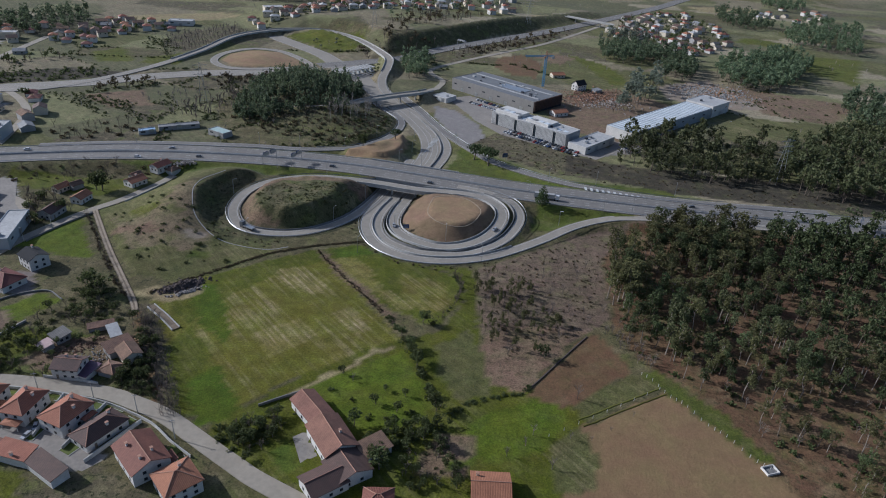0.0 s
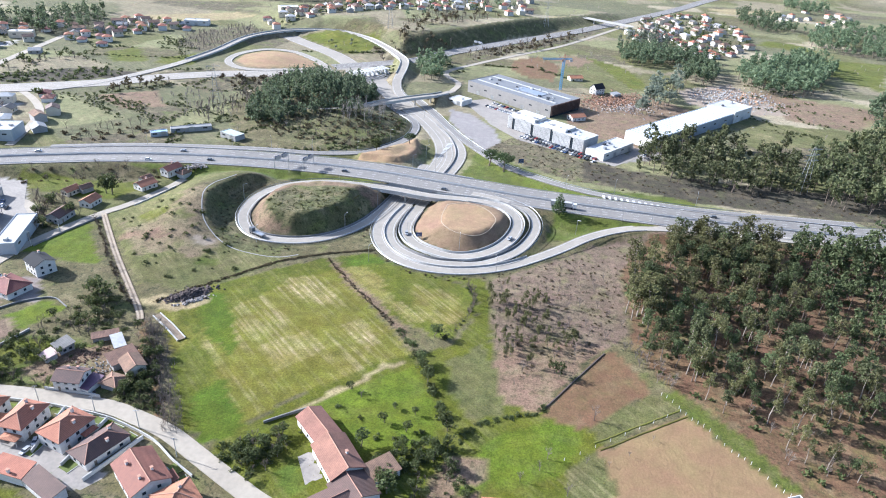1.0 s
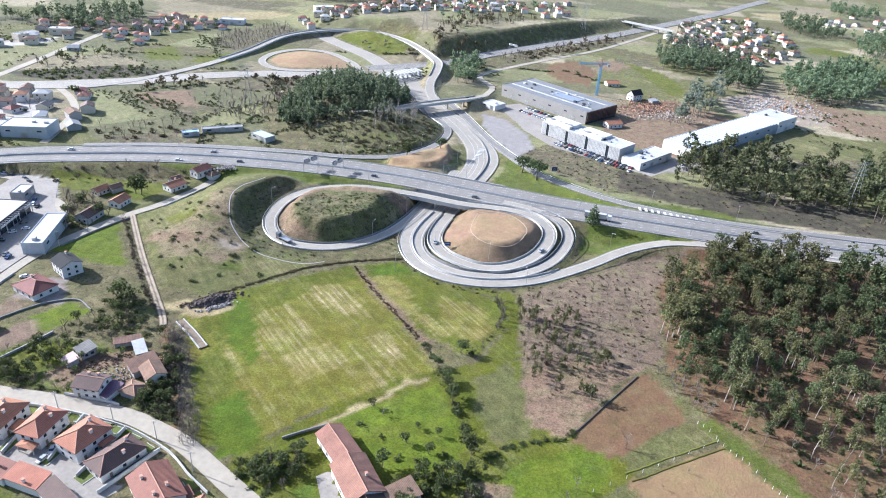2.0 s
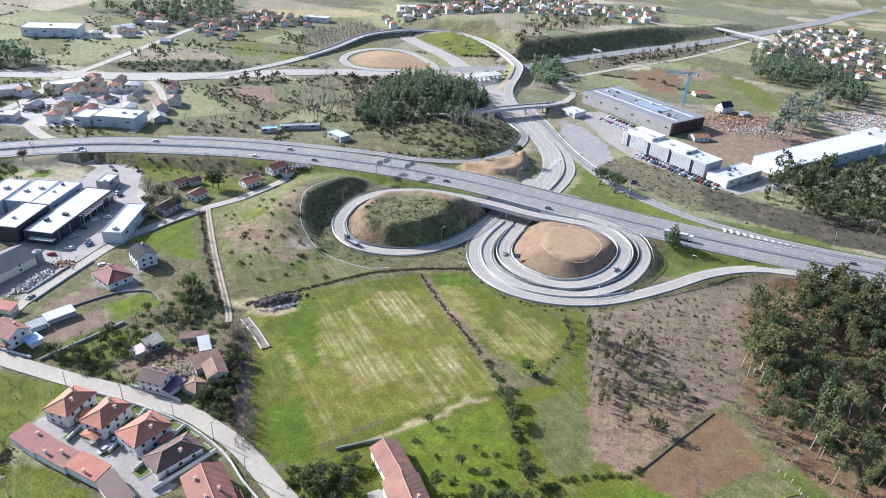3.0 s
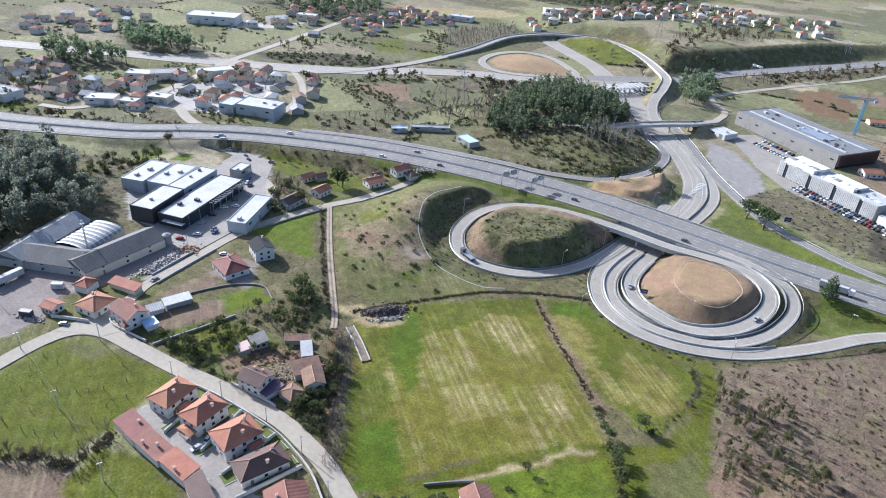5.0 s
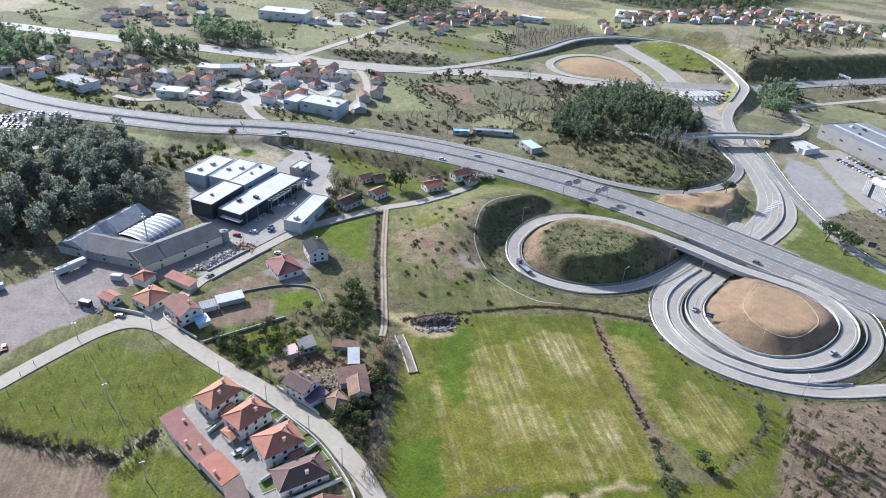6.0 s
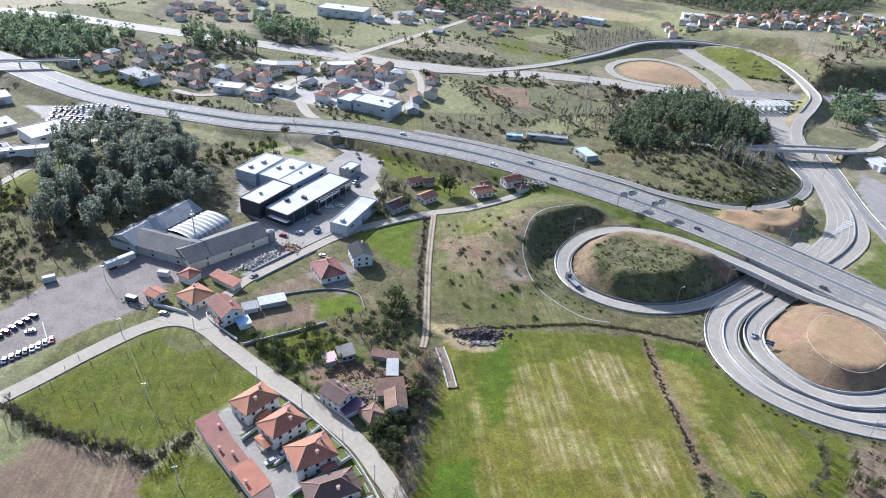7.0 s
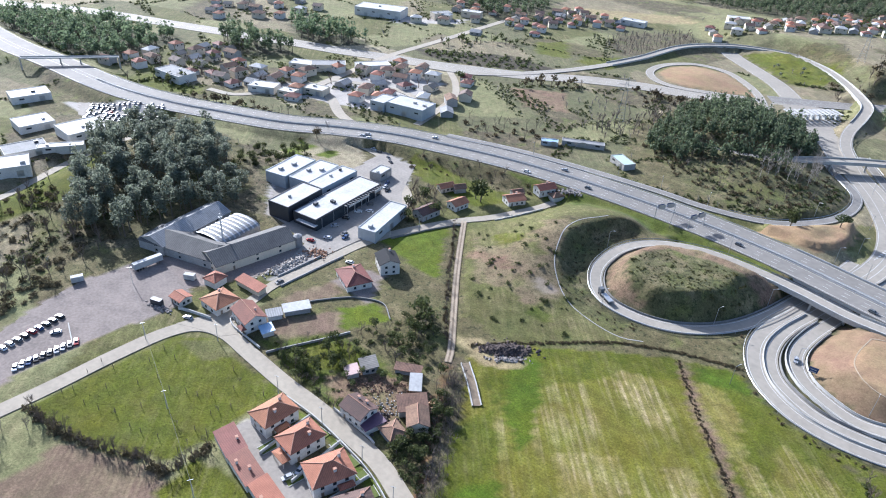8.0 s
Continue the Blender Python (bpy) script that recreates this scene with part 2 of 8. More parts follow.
def ripple(x, y, s, seed=0):
    """Cheap smooth noise from -1 to 1 with features of size s."""
    g = np.random.RandomState(seed)
    out = 0
    for k in range(7):
        a, f, p = g.uniform(0, math.tau), g.uniform(0.6, 1.9) / s * 2, g.uniform(0, math.tau)
        out = out + np.sin((x * math.cos(a) + y * math.sin(a)) * f * 1.6 + p + 0.8 * np.sin((x * math.sin(a) - y * math.cos(a)) * f + p))
    return out / 4.0

# ---- plan of the roads ----
ROADS = []


def plan_road(name, label, width, pts, material, slope=0.6, raise_=0.0, high=False, lines="edge"):
    path = spline([(*p, 0.0)[:3] for p in pts], 3.0 if len(pts) < 60 else 4.0)
    ROADS.append(dict(name=name, label=label, w=width, path=path, mat=material, slope=slope, up=raise_, high=high, lines=lines))


Z = 6.0
plan_road("motorway", "grey asphalt dual carriageway motorway on an embankment", 28.0, [
    (-1400, 330, 5), (-950, 300, 5), (-720, 289, 5), (-624, 296, 5), (-537, 302, 5), (-480, 315, 5), (-440, 331, 5), (-394, 352, 5), (-361, 374, 5.5),
    (-326, 393, Z), (-285, 408, Z), (-247, 419, Z), (-208, 426, Z), (-170, 429.5, Z), (-135, 430.5, Z), (-102, 429.5, Z), (-71, 426, Z),
    (-41, 420, Z), (-10, 413.5, Z), (25, 406.5, Z), (60, 401.5, Z), (100, 397, Z), (140, 393.5, Z), (200, 391, Z), (260, 392, Z), (400, 405, 5), (900, 470, 5),
    (1800, 600, 5)], ASPHALT, 0.5, 0.0, True, "motorway")
plan_road("outer_ramp", "pale asphalt slip road sweeping round the loop", 7.0, [
    (-92, 613), (-81, 591), (-68, 570), (-57.4, 549.5), (-47.3, 526), (-41.5, 507), (-38.5, 483), (-40, 463), (-44, 443), (-50, 418), (-55.5, 393),
    (-60, 375.5), (-62, 359.6), (-60, 345.5), (-53.5, 331.6), (-44, 322.3), (-31.6, 316.5), (-16.5, 315.5), (-1.7, 318.6), (13, 325.4), (27, 335.5, 0.3),
    (43, 349, 1), (60, 365, 2), (77.5, 375, 3.5), (95, 379, 5), (120, 379.5, Z), (160, 379, Z), (230, 377, Z)], RAMP, 0.6, 0.05)
plan_road("middle_ramp", "pale asphalt slip road of the interchange", 5.8, [
    (-45, 540), (-36, 520), (-33, 500), (-31, 482), (-32.5, 462), (-36.5, 443), (-43, 418), (-49, 393), (-53.2, 376.8), (-55, 361), (-53.2, 347),
    (-47.6, 335.8), (-39, 328.6), (-27.9, 323.7), (-15.6, 323.1), (-1.5, 325.8), (11.4, 333.4, 1), (22, 346, 1.6), (28.8, 362.3, 2.8), (30, 375, 4),
    (26, 386.7, 5.3), (18, 394, 5.8), (6, 400.5, Z), (-10, 405, Z)], RAMP, 0.6, 0.09)
plan_road("clover_ramp", "pale asphalt loop ramp crossing the bridge and circling two mounds", 6.8, [
    (-80.7, 613), (-67.4, 590), (-55, 572), (-43, 549), (-31, 523), (-24.5, 505), (-22, 487), (-23.5, 469), (-27.5, 450), (-34, 422), (-41, 393),
    (-44.6, 376.6), (-46, 362.7), (-44.3, 352), (-39, 343), (-31, 336.8), (-17, 331.4), (-4.5, 333.2, 0.6), (6.3, 341, 1.3), (14.4, 352.3, 2.4),
    (19, 366.8, 3.8), (17.8, 378.5, 4.9), (11, 387.5, 5.7), (2.5, 392, Z), (-8, 394.5, Z), (-22, 395, Z), (-36, 395.5, Z), (-58.5, 400.2, Z), (-81, 403, Z),
    (-103, 402.6, Z), (-121.5, 396.7, 5.6), (-134, 387.5, 4.8), (-141, 374, 3.8), (-142, 358, 2.8), (-139.2, 347, 2), (-132.5, 336.8, 1.4), (-123.8, 331.3, 1),
    (-113.5, 330, 0.7), (-101.6, 332, 0.4), (-90.3, 337.6, 0.2), (-79.8, 347.6), (-71, 361), (-64.8, 377), (-60.5, 393), (-55, 418), (-50, 443), (-47, 462)], RAMP, 0.75, 0.13, False)
plan_road("ramp_apron", "pale asphalt between the joining ramps", 8.0, [
    (-80, 602), (-70, 583), (-62, 570), (-51, 549.5), (-42, 525), (-37, 504), (-34.8, 483), (-36.2, 463), (-40.2, 443), (-46.4, 418)], RAMP, 0.6, 0.02, False, "")
plan_road("ramp_apron", "pale asphalt between two joining ramps", 4.6, [
    (-48, 552), (-38.5, 534), (-33, 520), (-28.6, 503), (-26.4, 485), (-28, 466), (-32, 447), (-38.5, 420), (-45, 394)], RAMP, 0.6, 0.01, False, "")
plan_road("east_slip", "asphalt slip road rising to the motorway", 7.0, [
    (230, 409, Z), (150, 409, Z), (104, 414, Z), (87, 419, 5.6), (69, 425, 5), (51, 435, 4), (33, 448, 3), (13, 465, 2), (0.4, 481, 2), (-13, 503, 1), (-28.5, 531), (-40, 554),
    (-53, 582), (-66, 606), (-80, 632)], ASPHALT, 0.5, 0.17)
plan_road("west_slip", "asphalt slip road curving below the wood", 6.6, [
    (-300, 420, Z), (-250, 436, Z), (-200, 446, 5.6), (-156, 452.4, 5), (-134, 455, 4), (-112.7, 461, 3), (-92.6, 471.4, 2), (-78, 488, 1.5), (-67.8, 508, 1), (-63.7, 532, 0.5), (-66.3, 553.5),
    (-75, 568), (-86, 582), (-95, 597)], ASPHALT, 0.85, 0.21)
plan_road("toll_road", "broad pale asphalt road of the toll plaza", 19.0, [
    (-79, 588), (-90, 612), (-103, 638), (-121, 667), (-142, 703), (-181, 763), (-217, 800), (-246, 828), (-262, 846)], RAMP, 0.5, 0.25)
plan_road("north_ramp", "pale asphalt ramp arching to the far road", 9.0, [
    (-84, 617, 0), (-95, 643, 1), (-100, 671, 3), (-100, 707, 5), (-103, 740, 6), (-115, 768, 6), (-137, 809, 5), (-165, 846, 5), (-207, 874, 5), (-245, 868, 5),
    (-273, 848, 5), (-300, 806, 4), (-312, 733, 2), (-331, 662, 1), (-358, 607), (-388, 566), (-430, 545)], RAMP, 0.6, 0.29)
plan_road("far_loop", "asphalt loop ramp round a bare brown mound", 8.0, [
    (-150, 655), (-165, 678), (-184, 715), (-204, 742), (-234, 768), (-266, 769), (-286, 741), (-286, 706), (-267, 683), (-243, 680), (-212, 692), (-180, 705)], RAMP, 0.6, 0.33)
plan_road("far_motorway", "distant pale motorway in haze", 22.0, [
    (-1500, 100), (-1100, 240), (-884, 348), (-833, 385), (-772, 417), (-703, 444), (-639, 470), (-570, 499), (-520, 517), (-480, 535), (-430, 556), (-361, 594), (-316, 630),
    (-270, 656), (-228, 670), (-190, 690)], RAMP, 0.5, 0.01, False, "motorway")
plan_road("north_motorway", "distant motorway in a cutting", 20.0, [
    (-175, 715), (-130, 745), (-92, 776), (-58, 828), (9, 909), (88, 1000), (184, 1129), (310, 1311), (411, 1475), (700, 1900), (1400, 2900)], ASPHALT, 0.85, 0.37, False, "motorway")
plan_road("country_road", "narrow asphalt country road", 6.0, [(-43, 648, 3), (-40, 690), (-56, 731), (-22, 785), (10, 827), (83, 921), (167, 1065), (190, 1110)], LANE, 0.6, 0.03, False, "")
plan_road("overpass_road", "narrow asphalt road across the overpass", 7.0, [
    (-160, 545, 6), (-130, 553, 7), (-110, 567, 7.5), (-99, 579, 7.5), (-77, 599, 7.5), (-55, 618, 7), (-43, 648, 3)], RAMP, 0.6, 0.07, True, "")
plan_road("village_lane", "sunlit pale concrete village lane", 7.0, [
    (-249, 40), (-247.5, 90), (-246.3, 115), (-246, 134), (-246.6, 156), (-245.5, 178), (-240, 190), (-228, 195), (-211, 194.5), (-187, 193.5), (-168, 193.8),
    (-148, 193), (-133, 191.5), (-120, 187.5), (-107, 182.5), (-92, 173.5), (-74, 162.6), (-60, 155), (-20, 138), (40, 118)], LANE, 0.6, 0.0, False, "")
plan_road("side_lane", "pale lane between houses and sheds", 5.4, [
    (-237, 194), (-238.5, 211), (-243, 230), (-242.7, 249), (-242.3, 270), (-241.7, 285), (-238.6, 302.6), (-230.3, 325), (-221.5, 343.5),
    (-212.6, 358), (-202, 384), (-198, 400)], LANE, 0.6, 0.03, False, "")
plan_road("dirt_track", "rutted dirt farm track", 3.2, [
    (-220.6, 343), (-200, 314), (-186, 295), (-170.5, 275), (-155, 255), (-150, 247)], DIRT, 0.6, 0.01, False, "")
plan_road("works_road", "grey access road of the works", 8.0, [
    (-430, 334), (-392, 358), (-362, 370), (-331, 373.5), (-305, 369), (-284, 353), (-263, 340), (-252, 318), (-242, 290)], LANE, 0.6, 0.05, False, "")
plan_road("hill_lane", "narrow lane under the wooded hill", 5.5, [(-395, 110), (-412.7, 176), (-422, 197), (-438, 233), (-450, 281), (-462, 315), (-490, 325)], LANE, 0.6, 0.02, False, "")
plan_road("town_street", "pale street through the houses", 8.0, [(-350, 392), (-388, 401), (-420, 419), (-450, 432), (-458, 454), (-470, 505), (-480, 553), (-486, 626), (-500, 760)], LANE, 0.6, 0.06, False, "")

plan_road("town_street_branch", "pale side street among sheds", 6.0, [(-500, 360), (-474, 371), (-459, 414), (-452, 436)], LANE, 0.6, 0.09, False, "")
plan_road("town_street_branch", "pale yard road beside the blue factory", 6.0, [(-457, 452), (-437, 462), (-418, 470), (-397, 476), (-370, 470)], LANE, 0.6, 0.10, False, "")
plan_road("factory_street", "pale street climbing past the blue factory", 6.0, [(-338, 430), (-346, 458), (-361, 500), (-385, 530), (-412, 553)], LANE, 0.6, 0.02, False, "")

# ---- terrain ----
UNDERPASS = [(-68, 386), (-32, 384), (-14, 452), (-58, 452)]
OVERGAP = [(-104, 590), (-94, 570), (-52, 607), (-62, 627)]
LEFT_MOUND = [(x, y) for x, y in ((-62, 392), (-81, 400), (-103, 400), (-121, 394), (-132, 386), (-139, 373), (-140, 358), (-131, 338), (-113, 332), (-90, 340), (-73, 361))]
RIGHT_MOUND = [(-41, 388), (-44, 362), (-38, 344), (-17, 333), (5, 343), (17, 366), (10, 386), (-8, 392), (-36, 393)]
BARE_HILL = [(-98, 458), (-84, 469), (-71, 489), (-63, 505), (-57, 500), (-54, 480), (-56, 463), (-70, 454)]
MOUND_TOP = [(-23.8, 381.6), (-25.8, 366.8), (-24.4, 355.8), (-18.2, 347.7), (-8.4, 345.5), (0.8, 351.6), (5.9, 364.3), (3.3, 374.5), (-3.8, 382.6), (-14.4, 385.3), (-23.8, 381.6)]


FLATS = {
    "row_yard": (PALEYARD, "pale paved yard behind the row of houses", [(-182, 164), (-180, 175), (-150, 171), (-131, 167), (-117, 161), (-123, 153.5), (-150, 161)]),
    "works_yard": (PALEYARD, "pale concrete yard of the works", [(-251, 240), (-246, 262), (-245.5, 285), (-243, 302), (-256, 330), (-268, 342), (-290, 378), (-318, 380), (-314, 345), (-334, 330), (-328, 294), (-303, 270), (-262, 264)]),
    "gravel_yard": (YARD, "grey brown gravel yard with tyre marks", [(-259, 108), (-262.5, 148), (-259, 184), (-265, 200), (-292, 206), (-306, 172), (-299, 147), (-291, 131), (-285, 105)]),
    "office_car_park": (PALEYARD, "pale car park of the business park", [(-30, 628), (-10, 642), (30, 596), (112, 512), (92, 491), (20, 533), (-3, 566)]),
    "farm_yard": (PALEYARD, "pale paved farmyard", [(-58, 178), (-53, 182), (-47, 170), (-52, 166)]),
    "junction_apron": (LANE, "pale asphalt of the lane junction", [(-248, 184), (-243.5, 199), (-240.5, 214), (-235.8, 214), (-233.5, 204), (-224, 198), (-228, 192), (-240, 188)]),
    "far_car_park": (PALEYARD, "pale car park beyond the hill", [(-533, 272), (-484, 314), (-457, 303), (-478, 266), (-505, 260)]),
}


XS = np.concatenate([-np.geomspace(4200, 920, 16), np.arange(-900, -545, 11.0), np.arange(-540, -345, 5.0), np.arange(-345, 150, 2.5), np.arange(150, 330, 4.5), np.arange(336, 700, 10.0), np.geomspace(712, 4200, 20)])
YS = np.concatenate([-np.geomspace(900, 20, 14), np.arange(0, 110, 6.0), np.arange(110, 470, 2.5), np.arange(470, 720, 4.0), np.arange(720, 1240, 9.0), np.arange(1245, 1500, 14.0), np.geomspace(1510, 4800, 24)])


def shape(x, y):
    """The height of the land, before and after the roads are cut and filled."""
    z = 0.35 * ripple(x, y, 55, 3) + 0.12 * ripple(x, y, 14, 4)
    hump = lambda cx, cy, rx, ry, h: h * np.exp(-(((x - cx) / rx) ** 2) - (((y - cy) / ry) ** 2))  # noqa: E731
    z = z + hump(-168, 362, 25, 44, 12.5) + hump(-150, 396, 17, 15, 6) + hump(-155, 585, 42, 60, 14) + hump(-74, 474, 18, 24, 8) + hump(-120, 530, 42, 45, 7) + hump(-405, 255, 55, 60, 9) + hump(-240, 725, 30, 30, 4)
    z = z + 3.0 * (1 / (1 + np.exp(-(x - 150) / 30))) * np.exp(-(((y - 290) / 120) ** 2))
    z = z + np.clip(y - 1500, 0, 4000) * 0.03 + np.clip(-x - 900, 0, 3000) * 0.02
    # high bank along the distant motorway cutting
    u, s = (y - 828) * 0.627 - (x + 58) * 0.78, (x + 58) * 0.627 + (y - 828) * 0.78
    t = np.clip(s, -600, 900)
    top = 9 + 8 / (1 + np.exp((t - 240) / 25))
    z = z + top * np.clip((u - 11) / 24, 0, 1) / (1 + np.exp(-(t + 75) / 10)) / (1 + np.exp((t - 430) / 30)) * np.exp(-((np.clip(u - 150, 0, 2000) / 150) ** 2))
    z = np.where(inside(x, y, LEFT_MOUND), 11.0 + 0.5 * ripple(x, y, 12, 5), z)
    z = np.where(inside(x, y, RIGHT_MOUND), 7.6 + 0.06 * ripple(x, y, 10, 6) - 0.4 * np.clip(-24 - x, 0, 40), z)
    z = np.where(inside(x, y, BARE_HILL), np.maximum(z, 6.0 + 0.3 * ripple(x, y, 9, 5)), z)
    for _, _, poly in FLATS.values():
        z = np.where(inside(x, y, poly), 0.0, z)
    gap = inside(x, y, UNDERPASS) | inside(x, y, OVERGAP)
    far, aim, lean = [], [], []
    for r in ROADS:
        p = r["path"]
        pad = 60
        near = (x > p[:, 0].min() - pad) & (x < p[:, 0].max() + pad) & (y > p[:, 1].min() - pad) & (y < p[:, 1].max() + pad)
        d, h = np.full(x.shape, 1e4), np.zeros(x.shape)
        idx = np.flatnonzero(near)
        for part_ in np.array_split(idx, max(1, len(idx) // 20000)):
            dd = (x[part_, None] - p[None, :, 0]) ** 2 + (y[part_, None] - p[None, :, 1]) ** 2
            if r["name"] == "clover_ramp":
                dd = dd + np.where(gap[part_, None] & (p[None, :, 2] > 3), 1e6, 0)
            k = dd.argmin(1)
            d[part_], h[part_] = np.sqrt(dd[np.arange(len(part_)), k]), p[k, 2]
        d = np.maximum(0, d - r["w"] / 2 - 1.6)
        if r["high"]:
            d = np.where(gap, 1e4, d)
        bench = (0.12 * d + 1.35 * np.clip(d - 9.0, 0, 99)) / np.maximum(d, 0.1)
        west = (x < -126) & (y > 322) & (y < 412) & ~inside(x, y, LEFT_MOUND)
        far.append(d), aim.append(h - 0.35), lean.append(np.where(west, bench, np.where(x < -52, np.where(inside(x, y, LEFT_MOUND) & (x > -112), 1.25, np.where(inside(x, y, LEFT_MOUND) | (y > 400), 0.95, 0.66)), 0.8)) if r["name"] == "clover_ramp" else np.full(x.shape, r["slope"]))
    far, aim, lean = np.array(far), np.array(aim), np.array(lean)
    order = np.argsort(-far, 0)
    take = lambda a, k: np.take_along_axis(a, order[k : k + 1], 0)[0]  # noqa: E731
    for k in range(len(ROADS)):
        d, h, s = take(far, k), take(aim, k), take(lean, k)
        z = np.clip(z, h - s * d, h + s * d)
    return z, far.min(0)


GX, GY = np.meshgrid(XS, YS)
GZ, GROAD = (a.reshape(GX.shape) for a in shape(GX.ravel(), GY.ravel()))


def gz(x, y):
    """The ground's height at a place."""
    i = int(np.clip(np.searchsorted(XS, x) - 1, 0, len(XS) - 2))
    j = int(np.clip(np.searchsorted(YS, y) - 1, 0, len(YS) - 2))
    u, v = (x - XS[i]) / (XS[i + 1] - XS[i]), (y - YS[j]) / (YS[j + 1] - YS[j])
    return float((GZ[j, i] * (1 - u) + GZ[j, i + 1] * u) * (1 - v) + (GZ[j + 1, i] * (1 - u) + GZ[j + 1, i + 1] * u) * v)


def off_road(x, y):
    """How far a place lies from the nearest road's edge."""
    i = int(np.clip(np.searchsorted(XS, x), 0, len(XS) - 1))
    j = int(np.clip(np.searchsorted(YS, y), 0, len(YS) - 1))
    return float(GROAD[j, i])


# Land use: colour, and how much its surface shows sown rows.
KINDS = {
    "gorse": ((0.085, 0.082, 0.036), 0.0), "meadow": ((0.076, 0.086, 0.007), 0.15), "bright": ((0.086, 0.112, 0.009), 0.0), "lush": ((0.064, 0.091, 0.007), 0.0), "hayfield": ((0.11, 0.105, 0.014), 0.5), "bleached": ((0.145, 0.13, 0.03), 1.25),
    "scrub": ((0.098, 0.085, 0.04), 0.0), "pasture": ((0.15, 0.148, 0.068), 0.3), "stubble": ((0.25, 0.215, 0.14), 0.4), "burnt": ((0.05, 0.042, 0.028), 0.0), "soil": ((0.2, 0.132, 0.068), 0.0), "tan": ((0.258, 0.176, 0.1), 0.0),
    "forest": ((0.115, 0.068, 0.037), 0.0), "cleared": ((0.138, 0.1, 0.07), 0.0), "verge": ((0.075, 0.09, 0.016), 0.0), "plot": ((0.14, 0.10, 0.068), 0.35), "gravel": ((0.23, 0.21, 0.195), 0.0), "olive": ((0.09, 0.09, 0.03), 0.3),
    "brown": ((0.165, 0.112, 0.072), 0.0), "dark": ((0.06, 0.058, 0.03), 0.0), "redsoil": ((0.135, 0.08, 0.042), 0.0), "dust": ((0.25, 0.2, 0.148), 0.0), "dull": ((0.1, 0.098, 0.048), 0.2), "fallow": ((0.17, 0.145, 0.09), 0.5),
    "heath": ((0.10, 0.084, 0.05), 0.0), "yard": ((0.21, 0.175, 0.155), 0.0), "paved": ((0.34, 0.315, 0.285), 0.0), "lawn": ((0.078, 0.102, 0.014), 0.0), "straw": ((0.24, 0.195, 0.10), 0.3), "rough": ((0.155, 0.12, 0.07), 0.0), "mound": ((0.185, 0.125, 0.078), 0.0)}
kinds = list(KINDS)
gx, gy = GX.ravel(), GY.ravel()
wx, wy = gx + 0.8 * ripple(gx, gy, 16, 11) + 0.5 * ripple(gx, gy, 5, 15), gy + 0.8 * ripple(gx, gy, 16, 12) + 0.5 * ripple(gx, gy, 5, 16)
use = np.full(gx.shape, kinds.index("scrub"))
# Far farmland: a patchwork of small fields.
from mathutils import kdtree  # noqa: E402
cells = np.random.RandomState(5).uniform((-1500, -200), (1500, 2400), (2200, 2))
tree = kdtree.KDTree(len(cells))
for n, (a, b) in enumerate(cells):
    tree.insert((a * 0.8 + b * 0.25, b * 1.25, 0), n)
tree.balance()
# The pale greyish field colours here also stand in for distance haze.
picks = [kinds.index(k) for k in ("pasture", "dull", "fallow", "dull", "heath", "fallow", "pasture", "olive", "dull", "stubble", "scrub", "pasture", "olive")]
CELL_EDGE, EDGE_ID = np.full(gx.shape, 99.0), np.zeros(gx.shape, int)
for n, (a, b) in enumerate(zip(wx, wy)):
    if -1500 < a < 1500 and -200 < b < 2400:
        (_, k, d0), (_, k1, d1) = tree.find_n((a * 0.8 + b * 0.25, b * 1.25, 0), 2)
        use[n], CELL_EDGE[n], EDGE_ID[n] = picks[k % len(picks)], d1 - d0, (min(k, k1) * 7919 + max(k, k1) * 31) % 100


def land(kind, poly):
    use[inside(wx, wy, poly)] = kinds.index(kind)


